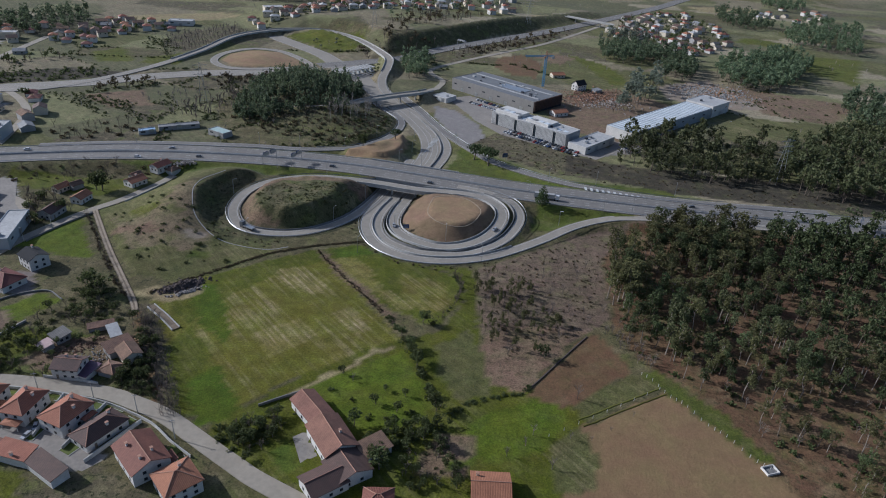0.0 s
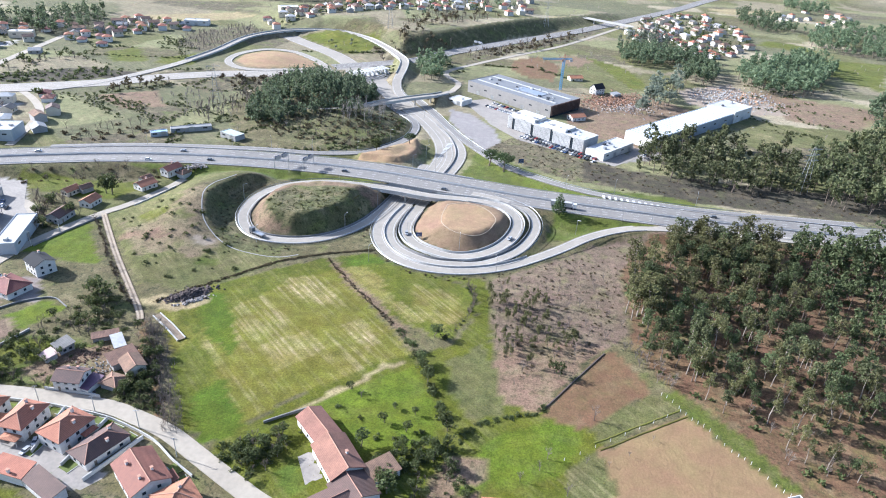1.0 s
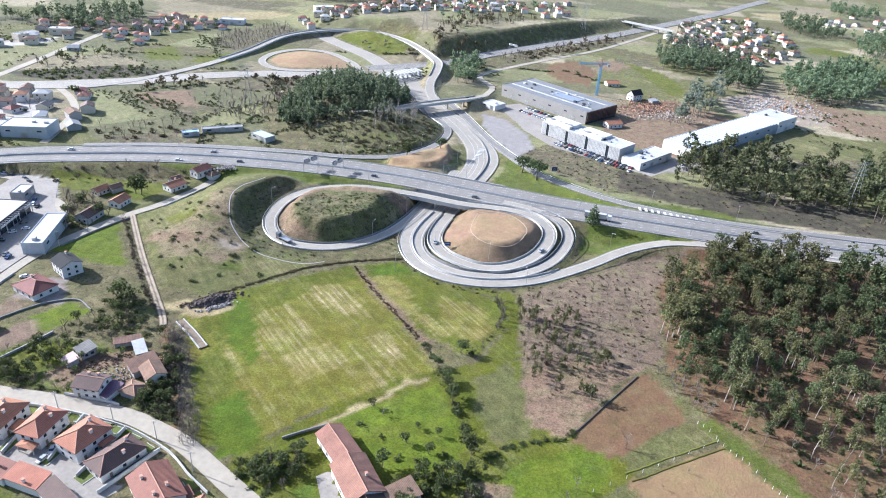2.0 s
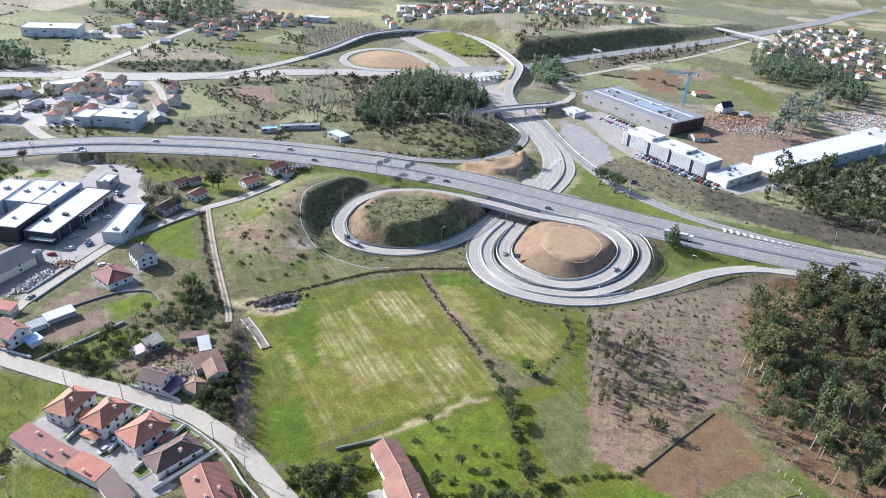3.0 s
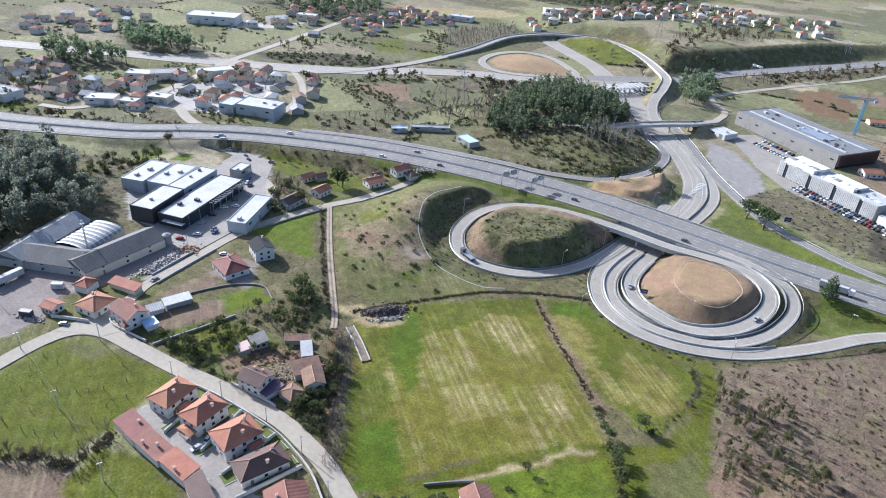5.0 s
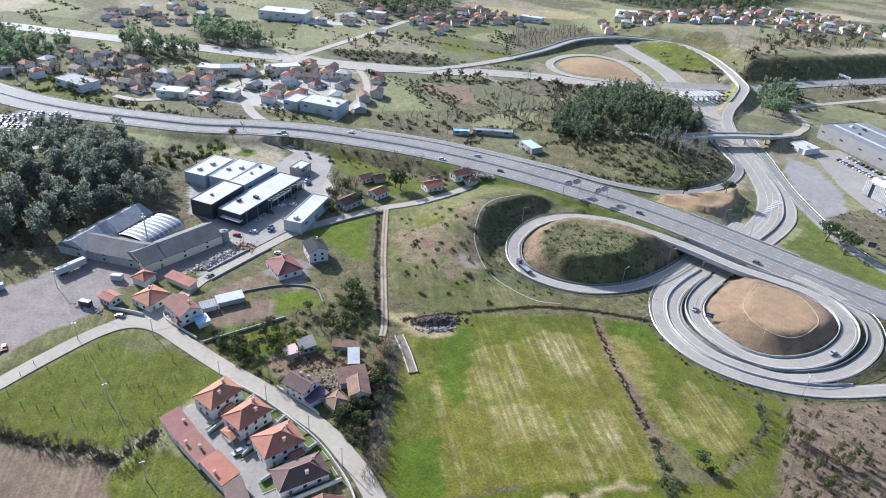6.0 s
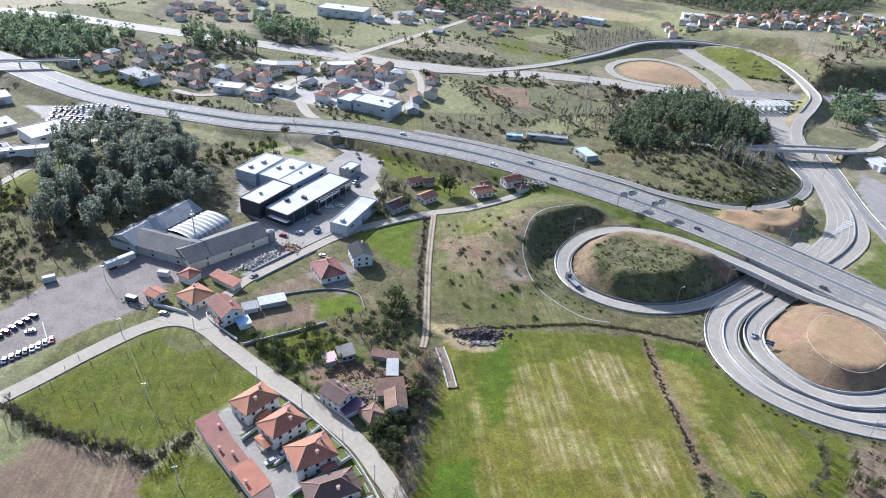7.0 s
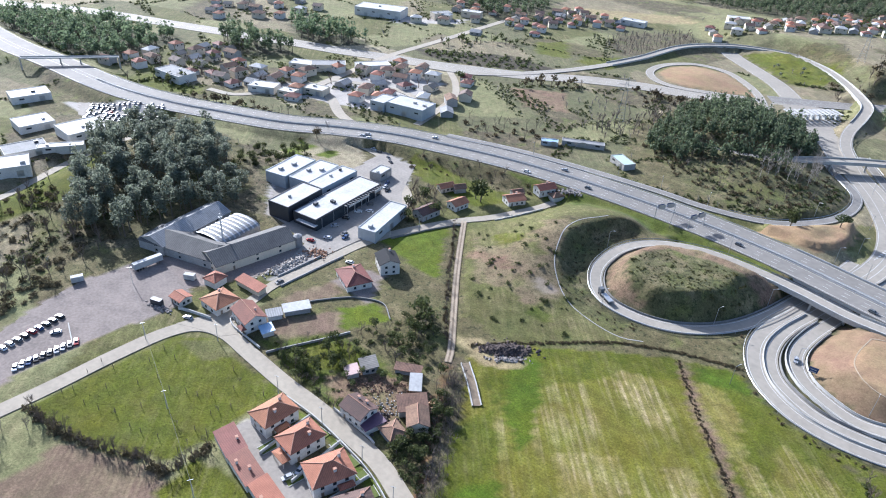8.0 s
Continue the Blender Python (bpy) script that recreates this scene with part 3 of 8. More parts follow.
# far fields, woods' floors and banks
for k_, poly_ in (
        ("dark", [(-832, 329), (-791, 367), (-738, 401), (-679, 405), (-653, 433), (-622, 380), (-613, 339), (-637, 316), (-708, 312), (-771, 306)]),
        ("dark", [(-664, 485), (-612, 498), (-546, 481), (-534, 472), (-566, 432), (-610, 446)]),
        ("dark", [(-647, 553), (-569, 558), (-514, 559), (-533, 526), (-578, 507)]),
        ("meadow", [(-574, 319), (-559, 350), (-519, 352), (-510, 364), (-490, 349), (-521, 329)]),
        ("pasture", [(-566, 423), (-527, 460), (-507, 438), (-537, 418)]),
        ("paved", [(-600, 660), (-560, 690), (-530, 720), (-520, 700), (-570, 640)]),
        ("burnt", [(-490, 575), (-470, 592), (-405, 638), (-333, 637), (-360, 612), (-430, 572)]),
        ("meadow", [(-419, 706), (-399, 732), (-359, 679), (-393, 668)]),
        ("pasture", [(-407, 762), (-385, 793), (-364, 761), (-385, 732)]),
        ("meadow", [(-358, 698), (-318, 733), (-313, 677), (-350, 675)]),
        ("pasture", [(-548, 579), (-520, 619), (-485, 598), (-510, 550)]),
        ("heath", [(-366, 759), (-379, 822), (-327, 894), (-286, 828), (-305, 784), (-331, 733)]),
        ("straw", [(-501, 893), (-377, 973), (-337, 951), (-408, 876)]),
        ("pasture", [(-390, 1000), (-262, 1042), (-339, 974)]),
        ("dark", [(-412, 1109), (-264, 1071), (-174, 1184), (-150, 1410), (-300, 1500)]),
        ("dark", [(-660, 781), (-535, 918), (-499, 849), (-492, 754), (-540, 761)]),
        ("brown", [(-346, 556), (-305, 583), (-277, 542), (-307, 526)]),
        ("heath", [(-260, 590), (-330, 640), (-300, 665), (-215, 650), (-200, 620)]),
        ("straw", [(-200, 672), (-150, 650), (-165, 672), (-205, 688)]),
        ("heath", [(-30, 850), (50, 935), (130, 1040), (165, 1070), (60, 905), (0, 830), (-20, 800), (-40, 760)]),
        ("pasture", [(53, 1177), (137, 1186), (132, 1131), (59, 1076)]),
        ("straw", [(60, 1060), (100, 1090), (110, 1060), (75, 1035)]),
        ("meadow", [(360, 1023), (427, 992), (434, 1031), (390, 1066)]),
        ("meadow", [(404, 950), (504, 952), (430, 794), (397, 845), (392, 899)]),
        ("pasture", [(370, 1110), (450, 1077), (448, 1140)]),
        ("brown", [(273, 758), (357, 719), (390, 709), (330, 632), (277, 650), (258, 691)]),
        ("olive", [(243, 641), (308, 626), (323, 592), (217, 559), (204, 576)]),
        ("straw", [(369, 1350), (513, 1383), (477, 1306), (385, 1296)])):
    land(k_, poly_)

land("scrub", [(-345, 385), (-250, 412), (-160, 425), (20, 400), (110, 380), (110, 170), (-100, 150), (-230, 195), (-245, 300), (-300, 340)])
land("scrub", [(-130, 455), (-75, 470), (-60, 530), (-95, 600), (-140, 690), (-210, 660), (-230, 560), (-190, 470)])
land("olive", [(-235, 300), (-205, 330), (-150, 400), (-155, 425), (-200, 415), (-240, 380)])
land("olive", [(-215, 352), (-165, 370), (-150, 330), (-100, 312), (-135, 275), (-165, 275), (-205, 325)])
land("rough", [(-208, 345), (-168, 368), (-155, 335), (-140, 318), (-150, 300), (-178, 300), (-202, 328)])
land("olive", [(-212, 348), (-196, 366), (-176, 356), (-182, 330), (-198, 326)])
for k_, (cx_, cy_, r_) in enumerate(((-178, 318, 7), (-160, 300, 6), (-187, 338, 8), (-150, 318, 6), (-168, 335, 5), (-140, 300, 5), (-192, 318, 5))):
    land(("brown", "olive", "meadow", "dust", "olive", "verge", "brown")[k_], [(cx_ + r_ * math.cos(a_) * 1.3, cy_ + r_ * math.sin(a_) * 0.7) for a_ in np.linspace(0, math.tau, 9)[:-1]])
land("heath", [(-152, 246), (-142, 258), (-104, 192), (-112, 184)])
land("redsoil", [(-151, 246), (-149, 248), (-111, 188), (-113, 186)])
land("verge", [(-240, 405), (-140, 418), (-70, 412), (-75, 404), (-140, 404), (-200, 398)])
land("meadow", [(-112, 500), (-95, 498), (-90, 515), (-104, 520)])
land("olive", [(-140, 490), (-118, 495), (-120, 512), (-145, 505)])
land("verge", [(-20, 450), (10, 425), (90, 418), (140, 420), (140, 440), (60, 445), (20, 475), (-10, 495)])
# Verge green here also stands in for the embankment's shadow.
land("verge", [(36, 360), (42, 390), (90, 385), (110, 380), (70, 372), (50, 360)])
land("meadow", [(-90, 178), (-62, 206), (-20, 240), (10, 225), (34, 216), (36, 180), (20, 150), (-10, 145), (-60, 158), (-84, 168)])
land("hayfield", [(-146, 254), (-130, 280), (-82, 317), (-66, 294), (-52, 277), (-26, 241), (-65, 212), (-86, 184), (-101, 184), (-122, 221)])
land("meadow", [(-140, 256), (-129, 280), (-83, 317), (-75, 307), (-98, 285), (-118, 255), (-122, 240)])
land("meadow", [(-122, 240), (-108, 226), (-88, 190), (-88, 184), (-104, 184), (-124, 221)])
land("meadow", [(-79, 318), (-62, 327), (-5, 301), (1, 281), (-10, 256), (-20, 258), (-40, 269), (-64, 295)])
land("hayfield", [(-34, 300), (-10, 292), (-6, 274), (-14, 262), (-30, 276)])
land("meadow", [(-60, 326), (-5, 303), (2, 281), (-8, 254), (-22, 243), (-10, 215), (8, 222), (8, 262), (4, 308), (-20, 318)])
land("bright", [(-64, 209), (-25, 236), (-8, 205), (-12, 190), (-35, 184), (-50, 199)])
land("lush", [(-134, 268), (-124, 276), (-104, 245), (-101, 227), (-117, 241)])
land("lush", [(-107, 203), (-99, 214), (-79, 187), (-95, 178)])
land("lush", [(-62, 326), (-74, 318), (-70, 310), (-50, 318), (-30, 312)])
land("bleached", [(-97, 291), (-86, 297), (-68, 282), (-70, 274), (-86, 277)])
land("bleached", [(-73, 308), (-66, 309), (-40, 283), (-43, 278), (-58, 288)])
land("bleached", [(-71, 312), (-61, 312), (-46, 295), (-51, 289), (-62, 301)])
land("bleached", [(-42, 279), (-37, 281), (-22, 268), (-26, 264)])
land("bleached", [(-62, 259), (-52, 264), (-42, 249), (-46, 243)])
land("bleached", [(-92, 236), (-75, 252), (-62, 240), (-80, 222)])
land("meadow", [(-90, 178), (-62, 214), (-26, 243), (-22, 236), (-60, 205), (-84, 170)])
land("straw", [(-67, 200), (-53, 214.6), (-37.5, 231.6), (-29, 236.6), (-28, 235), (-36, 229.6), (-51.4, 213), (-65, 199)])
land("brown", [(-83, 316), (-80, 318), (-62, 297), (-43, 274), (-27, 253), (-30, 251), (-48, 273), (-66, 294)])
land("cleared", [(4, 308), (33, 331), (60, 356), (98, 376), (120, 376), (120, 330), (76, 335), (70, 270), (46, 248), (16, 222), (9, 258)])
land("brown", [(8, 240), (20, 262), (45, 262), (62, 262), (48, 249), (28, 214), (14, 216)])
land("olive", [(-11, 240), (3, 254), (11, 236), (14, 210), (1, 205), (-7, 219)])
land("redsoil", [(29, 213), (52, 250), (62, 260), (74, 240), (73, 233), (47, 209), (37, 206)])
land("olive", [(47, 209), (71, 230), (81, 234), (86, 225), (50, 199)])
land("meadow", [(0, 203), (14, 210), (29, 213), (36, 206), (47, 209), (50, 199), (47, 176), (35, 150), (0, 160)])
land("bright", [(4, 190), (16, 201), (36, 210), (45, 205), (36, 186), (16, 173), (6, 177)])
land("soil", [(49, 197), (86, 221), (100, 204), (114, 186), (130, 150), (60, 120), (40, 157), (40, 178)])
land("olive", [(36, 186), (48, 197), (54, 182), (50, 165), (36, 165)])
land("forest", [(72, 262), (76, 335), (98, 374), (150, 374), (230, 372), (340, 385), (420, 300), (420, 100), (160, 90), (112, 190), (104, 212), (82, 236)])
land("verge", [(78, 232), (86, 236), (106, 212), (118, 188), (113, 184), (100, 204)])
land("scrub", [(-345, 160), (-300, 150), (-262, 205), (-255, 270), (-345, 260)])
land("meadow", [(-241, 122), (-242, 178), (-228, 190), (-184, 190), (-182, 158), (-184, 144), (-201, 133), (-219, 126)])
land("meadow", [(-236, 150), (-232, 180), (-205, 183), (-200, 160), (-212, 142)])
land("olive", [(-236, 178), (-228, 190), (-212, 190), (-218, 180)])
land("plot", [(-215, 124), (-190, 137), (-180, 141), (-170, 130), (-190, 90), (-215, 90)])
land("meadow", [(-178, 150), (-176, 136), (-168, 128), (-150, 100), (-120, 100), (-140, 150), (-160, 155)])
land("bright", [(-209, 240), (-198, 254), (-186, 249), (-194, 230)])
land("bright", [(-246, 296), (-224, 333), (-206, 308), (-192, 290), (-208, 288)])
land("plot", [(-232, 226), (-226, 252), (-216, 248), (-221, 228)])
land("plot", [(-216, 204), (-224, 214), (-206, 238), (-194, 230)])
land("verge", [(-214, 202), (-192, 231), (-168, 228), (-150, 222), (-150, 198), (-190, 198)])
land("meadow", [(-202, 210), (-188, 227), (-172, 224), (-184, 206)])
land("meadow", [(-293, 366), (-297, 384), (-246, 388), (-214, 388), (-226, 360), (-257, 363)])
land("bright", [(-359, 323), (-366, 346), (-354, 350), (-347, 326)])
land("bright", [(-343, 338), (-345, 352), (-335, 353), (-333, 341)])
land("mound", RIGHT_MOUND)
land("tan", MOUND_TOP[:-1])
land("tan", [(-50, 392), (-60, 398), (-110, 398), (-125, 390), (-115, 386), (-80, 390)])
land("brown", LEFT_MOUND)
land("gorse", [(-129, 361), (-127, 350), (-119, 342), (-105, 335), (-90, 341), (-77, 352), (-67, 368), (-70, 384), (-98, 386), (-121, 379)])
# Dark scrub cover, which also deepens the shade of this cutting slope.
land("gorse", [(-160, 388), (-166, 362), (-157, 337), (-138, 319), (-112, 314), (-100, 322), (-120, 327), (-136, 334), (-147, 352), (-147, 378)])
land("gorse", [(-205, 520), (-155, 485), (-118, 470), (-95, 478), (-76, 512), (-72, 550), (-90, 575), (-110, 545), (-160, 530), (-200, 545)])
land("olive", [(-128, 492), (-108, 492), (-100, 506), (-116, 512)])
land("tan", [(-100, 452), (-83, 467), (-65, 490), (-58, 512), (-52, 492), (-54, 466), (-64, 452)])
land("gravel", [(-6, 500), (-22, 530), (-38, 565), (-40, 600), (-22, 590), (-2, 560), (6, 530), (4, 500)])
land("straw", [(-160, 262), (-142, 254), (-126, 264), (-130, 276), (-146, 270)])
land("heath", [(-6, 505), (20, 480), (60, 455), (140, 440), (230, 440), (230, 470), (110, 480), (60, 510), (20, 540)])
land("burnt", [(66, 462), (140, 434), (320, 420), (320, 470), (230, 472), (110, 482), (70, 496)])
land("gravel", [(-30, 625), (-6, 640), (30, 585), (60, 560), (110, 505), (90, 498), (25, 542), (0, 575)])
land("brown", [(66, 572), (120, 525), (165, 560), (200, 640), (150, 700), (92, 664), (62, 622)])
land("gravel", [(100, 500), (112, 540), (135, 530), (128, 512)])
land("brown", [(70, 620), (80, 660), (140, 708), (166, 664), (110, 600)])
land("dust", [(189, 733), (254, 775), (284, 670), (252, 660), (190, 681)])
land("olive", [(80, 868), (142, 817), (160, 724), (105, 688), (70, 760)])
land("meadow", [(104, 858), (146, 815), (160, 730), (138, 725), (122, 790)])
land("brown", [(60, 830), (84, 862), (112, 840), (90, 800)])
land("redsoil", [(14, 764), (16, 815), (46, 838), (70, 800), (58, 728), (31, 738)])
land("tan", [(-185, 712), (-206, 738), (-234, 762), (-262, 763), (-279, 739), (-279, 708), (-262, 690), (-242, 687), (-212, 698)])
land("meadow", [(-150, 855), (-205, 870), (-250, 850), (-215, 812), (-170, 775), (-140, 800)])
# Dark cover laid along the cutting face to strengthen its shade.
land("gorse", [(-72, 828), (-40, 868), (40, 968), (190, 1155), (168, 1172), (18, 986), (-62, 886), (-96, 844)])
land("heath", [(-356, 180), (-345, 285), (-318, 285), (-312, 250), (-322, 240), (-316, 200), (-330, 185)])
land("scrub", [(-470, 265), (-456, 310), (-388, 312), (-333, 285), (-324, 252), (-320, 209), (-341, 185), (-400, 190), (-440, 225)])
land("yard", [(-259, 110), (-262, 148), (-258, 190), (-266, 205), (-255, 225), (-250, 262), (-262, 262), (-300, 205), (-306, 172), (-299, 147), (-291, 131), (-285, 105)])
land("dust", [(-262, 150), (-262, 185), (-280, 190), (-296, 170), (-290, 150)])
land("paved", [(-247, 230), (-247, 285), (-258, 285), (-300, 268), (-330, 292), (-335, 328), (-310, 345), (-315, 378), (-290, 374), (-255, 330), (-244, 300), (-246, 262), (-254, 240)])
land("yard", [(-272, 275), (-262, 280), (-262, 325), (-275, 335)])
land("paved", [(-182, 163), (-180, 174), (-150, 170), (-132, 166), (-118, 160), (-125, 153), (-150, 160)])
land("lawn", [(-180, 188), (-150, 188), (-130, 186), (-122, 182), (-128, 180), (-150, 186)])
land("lawn", [(-163, 168), (-163, 175), (-168, 175), (-168, 168)])
land("lawn", [(-136, 160), (-130, 168), (-124, 163), (-130, 157)])
land("lawn", [(-64, 170), (-57, 175), (-50, 165), (-57, 160)])
land("brown", [(-178, 204), (-174, 222), (-152, 226), (-142, 222), (-146, 203), (-160, 200)])
land("brown", [(-14, 168), (-6, 186), (10, 186), (4, 166)])
land("yard", [(-200, 250), (-225, 252), (-228, 268), (-212, 272)])
land("paved", [(-540, 265), (-480, 310), (-455, 290), (-500, 262)])
land("paved", [(-490, 390), (-455, 440), (-440, 520), (-390, 520), (-370, 430), (-420, 410)])
land("meadow", [(-420, 190), (-445, 240), (-420, 245), (-385, 200), (-380, 150), (-410, 150)])

land("plot", [(-5, 181), (5, 182), (6, 177), (-4, 175)])
land("lawn", [(-2, 173), (7.5, 176), (8.6, 172), (-1, 169)])
# dark ground in a narrow strip beside the ramps
use[(GROAD.ravel() < 0.4) & (gx > -150) & (gx < 42) & (gy > 306) & (gy < 400)] = kinds.index("dark")
COVER = dict(rough=0.6, gorse=0.9, burnt=0.35, scrub=0.8, brown=0.5, olive=0.22, heath=1.0, dark=0.6, forest=0.55, cleared=0.55, verge=0.3, meadow=0.14, bright=0.12, dull=0.3, fallow=0.25, redsoil=0.3, plot=0.15)
GRAIN = dict(soil=0.3, tan=0.4, mound=0.5, paved=0.3, dust=0.4, plot=0.6, redsoil=0.5, yard=0.5, gravel=0.4)
cover = np.array([(COVER.get(k, 0.0), GRAIN.get(k, 0.85), 0.0, 1.0) for k in kinds])[use]
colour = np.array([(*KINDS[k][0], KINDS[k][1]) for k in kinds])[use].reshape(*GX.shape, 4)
me = bpy.data.meshes.new("ground")
nx, ny = len(XS), len(YS)
corner = (np.arange(ny - 1)[:, None] * nx + np.arange(nx - 1)[None]).ravel()
GROUND = mat("land", (1, 1, 1), (1, 1, 1))
me = fast_mesh("ground", np.stack([gx, gy, GZ.ravel()], 1), np.stack([corner, corner + 1, corner + nx + 1, corner + nx], 1), GROUND)
layer = me.color_attributes.new("land", "FLOAT_COLOR", "POINT")
layer.data.foreach_set("color", colour.astype(np.float32).ravel())
layer = me.color_attributes.new("cover", "FLOAT_COLOR", "POINT")
layer.data.foreach_set("color", cover.astype(np.float32).ravel())
me.shade_smooth()
tagged(new("ground", me), "winter farmland with meadows, scrub and bare earth", "ground", kind="structure")


def land_material(m):
    """Base colour from the land use, broken up by clumps, dry patches and sown rows."""
    n, l = m.node_tree.nodes, m.node_tree.links
    n.clear()
    out, p = n.new("ShaderNodeOutputMaterial"), n.new("ShaderNodeBsdfPrincipled")
    l.new(p.outputs[0], out.inputs[0])
    p.inputs["Roughness"].default_value = 0.95
    p.inputs["Specular IOR Level"].default_value = 0.1
    p.inputs["Sheen Weight"].default_value, p.inputs["Sheen Roughness"].default_value = 0.03, 0.5
    p.inputs["Sheen Tint"].default_value = (0.95, 0.97, 1.0, 1)
    at = n.new("ShaderNodeAttribute")
    at.attribute_name = "land"
    geo = n.new("ShaderNodeNewGeometry")

    def noise_at(size, detail=5, rough=0.6):
        t = n.new("ShaderNodeTexNoise")
        t.inputs["Scale"].default_value, t.inputs["Detail"].default_value, t.inputs["Roughness"].default_value = 1 / size, detail, rough
        l.new(geo.outputs["Position"], t.inputs["Vector"])
        return t.outputs["Fac"]

    def span(v, a, b, c, d):
        r = n.new("ShaderNodeMapRange")
        for key, val in zip(("From Min", "From Max", "To Min", "To Max"), (a, b, c, d)):
            r.inputs[key].default_value = val
        l.new(v, r.inputs["Value"])
        return r.outputs[0]

    def times(a, b):
        r = n.new("ShaderNodeMath")
        r.operation = "MULTIPLY"
        l.new(a, r.inputs[0])
        l.new(b, r.inputs[1])
        return r.outputs[0]

    fine, mid, wide = noise_at(0.8, 6, 0.75), noise_at(5.0), noise_at(38.0, 3)
    v = times(times(span(fine, 0.3, 0.7, 0.45, 1.6), span(mid, 0.3, 0.7, 0.7, 1.32)), span(wide, 0.3, 0.7, 0.85, 1.15))
    # sown rows: streaks drawn out along the field
    turn = n.new("ShaderNodeMapping")
    turn.inputs["Rotation"].default_value = (0, 0, radians(47))
    l.new(geo.outputs["Position"], turn.inputs["Vector"])
    long_ = n.new("ShaderNodeMapping")
    long_.inputs["Scale"].default_value = (0.018, 0.55, 1)
    l.new(turn.outputs[0], long_.inputs["Vector"])
    st = n.new("ShaderNodeTexNoise")
    st.inputs["Scale"].default_value, st.inputs["Detail"].default_value = 1.0, 3
    l.new(long_.outputs[0], st.inputs["Vector"])
    dry = n.new("ShaderNodeMix")
    dry.data_type = "RGBA"
    dry.inputs[7].default_value = (0.36, 0.29, 0.165, 1)
    l.new(at.outputs["Color"], dry.inputs[6])
    patch = times(span(st.outputs["Fac"], 0.45, 0.66, 0.1, 1.0), times(span(noise_at(11.0, 5, 0.7), 0.38, 0.56, 0.35, 1.0), span(noise_at(42.0, 3), 0.42, 0.58, 0.15, 1.0)))
    l.new(times(patch, at.outputs["Alpha"]), dry.inputs[0])
    # low scrub: straw patches and dark clumps
    cv = n.new("ShaderNodeAttribute")
    cv.attribute_name = "cover"
    split = n.new("ShaderNodeSeparateColor")
    l.new(cv.outputs["Color"], split.inputs[0])
    last = dry.outputs[2]
    clump_n = noise_at(2.4, 6, 0.72)
    for tone, mask in (((0.185, 0.152, 0.085, 1), span(noise_at(9.0, 4), 0.5, 0.66, 0.0, 0.7)), ((0.105, 0.12, 0.03, 1), span(noise_at(13.0, 4), 0.54, 0.68, 0.0, 0.7)), ((0.036, 0.04, 0.018, 1), span(clump_n, 0.53, 0.61, 0.0, 1.0))):
        mx = n.new("ShaderNodeMix")
        mx.data_type = "RGBA"
        mx.inputs[7].default_value = tone
        l.new(last, mx.inputs[6])
        l.new(times(mask, split.outputs[0]), mx.inputs[0])
        last = mx.outputs[2]
    sc = n.new("ShaderNodeVectorMath")
    sc.operation = "SCALE"
    l.new(last, sc.inputs[0])
    grain = n.new("ShaderNodeMix")
    grain.inputs[2].default_value = 1.0
    l.new(split.outputs[1], grain.inputs[0])
    l.new(v, grain.inputs[3])
    l.new(grain.outputs[0], sc.inputs["Scale"])
    hs = n.new("ShaderNodeHueSaturation")
    l.new(span(noise_at(14.0, 3), 0.3, 0.7, 0.485, 0.515), hs.inputs["Hue"])
    l.new(sc.outputs[0], hs.inputs["Color"])
    l.new(hs.outputs[0], p.inputs["Base Color"])
    b = n.new("ShaderNodeBump")
    b.inputs["Strength"].default_value, b.inputs["Distance"].default_value = 0.8, 0.35
    l.new(noise_at(1.3, 6, 0.7), b.inputs["Height"])
    l.new(b.outputs[0], p.inputs["Normal"])


land_material(GROUND)

for key, (m_, words, poly) in FLATS.items():
    n_ = len(poly)
    slab = face_mesh(key, [(x, y, h) for h in (-0.4, 0.06) for x, y in poly], [tuple(range(n_, 2 * n_))] + [(k, (k + 1) % n_, n_ + (k + 1) % n_, n_ + k) for k in range(n_)], m_)
    tagged(new(key, slab), words, "yard", kind="structure")

# ---- roads ----
for r in ROADS:
    p, h = r["path"].copy(), r["w"] / 2
    p[:, 2] += r["up"]
    road = tagged(new(r["name"], sweep("surface", p, [(-h, -0.7), (-h, 0), (h, 0), (h, -0.7)], r["mat"])), r["label"], "road", kind="structure")
    mark = p.copy()
    mark[:, 2] += 0.03
    if r["lines"]:
        offs = [-h + 0.9, h - 0.9] if r["lines"] == "edge" else [-h + 1.2, h - 1.2, -1.9, 1.9]
        for o in offs:
            child("edge_line", sweep("edge_line", mark, [(o - 0.1, 0), (o + 0.1, 0)], PAINT), road)
    if r["lines"] == "motorway":
        side = sides_of(mark)
        v, f = [], []
        for o in (-h * 0.5 - 0.4, h * 0.5 + 0.4) if r["w"] < 25 else (-8.9, -5.5, 5.5, 8.9):
            for k in range(0, len(mark) - 2, 3):
                if abs(mark[k, 0]) < 480:
                    a, b = mark[k], mark[k + 1]
                    s0, s1 = side[k], side[k + 1]
                    i = len(v)
                    v += [(a[0] + (o + e) * s0[0], a[1] + (o + e) * s0[1], a[2]) for e in (-0.1, 0.1)] + [(b[0] + (o + e) * s1[0], b[1] + (o + e) * s1[1], b[2]) for e in (0.1, -0.1)]
                    f.append((i, i + 1, i + 2, i + 3))
        tagged(child("lane_dashes", face_mesh("lane_dashes", v, f, PAINT), road), kind="stuff")
ROAD = {r["name"]: r for r in ROADS}
ruts = ROAD["dirt_track"]["path"].copy()
ruts[:, 2] += 0.035
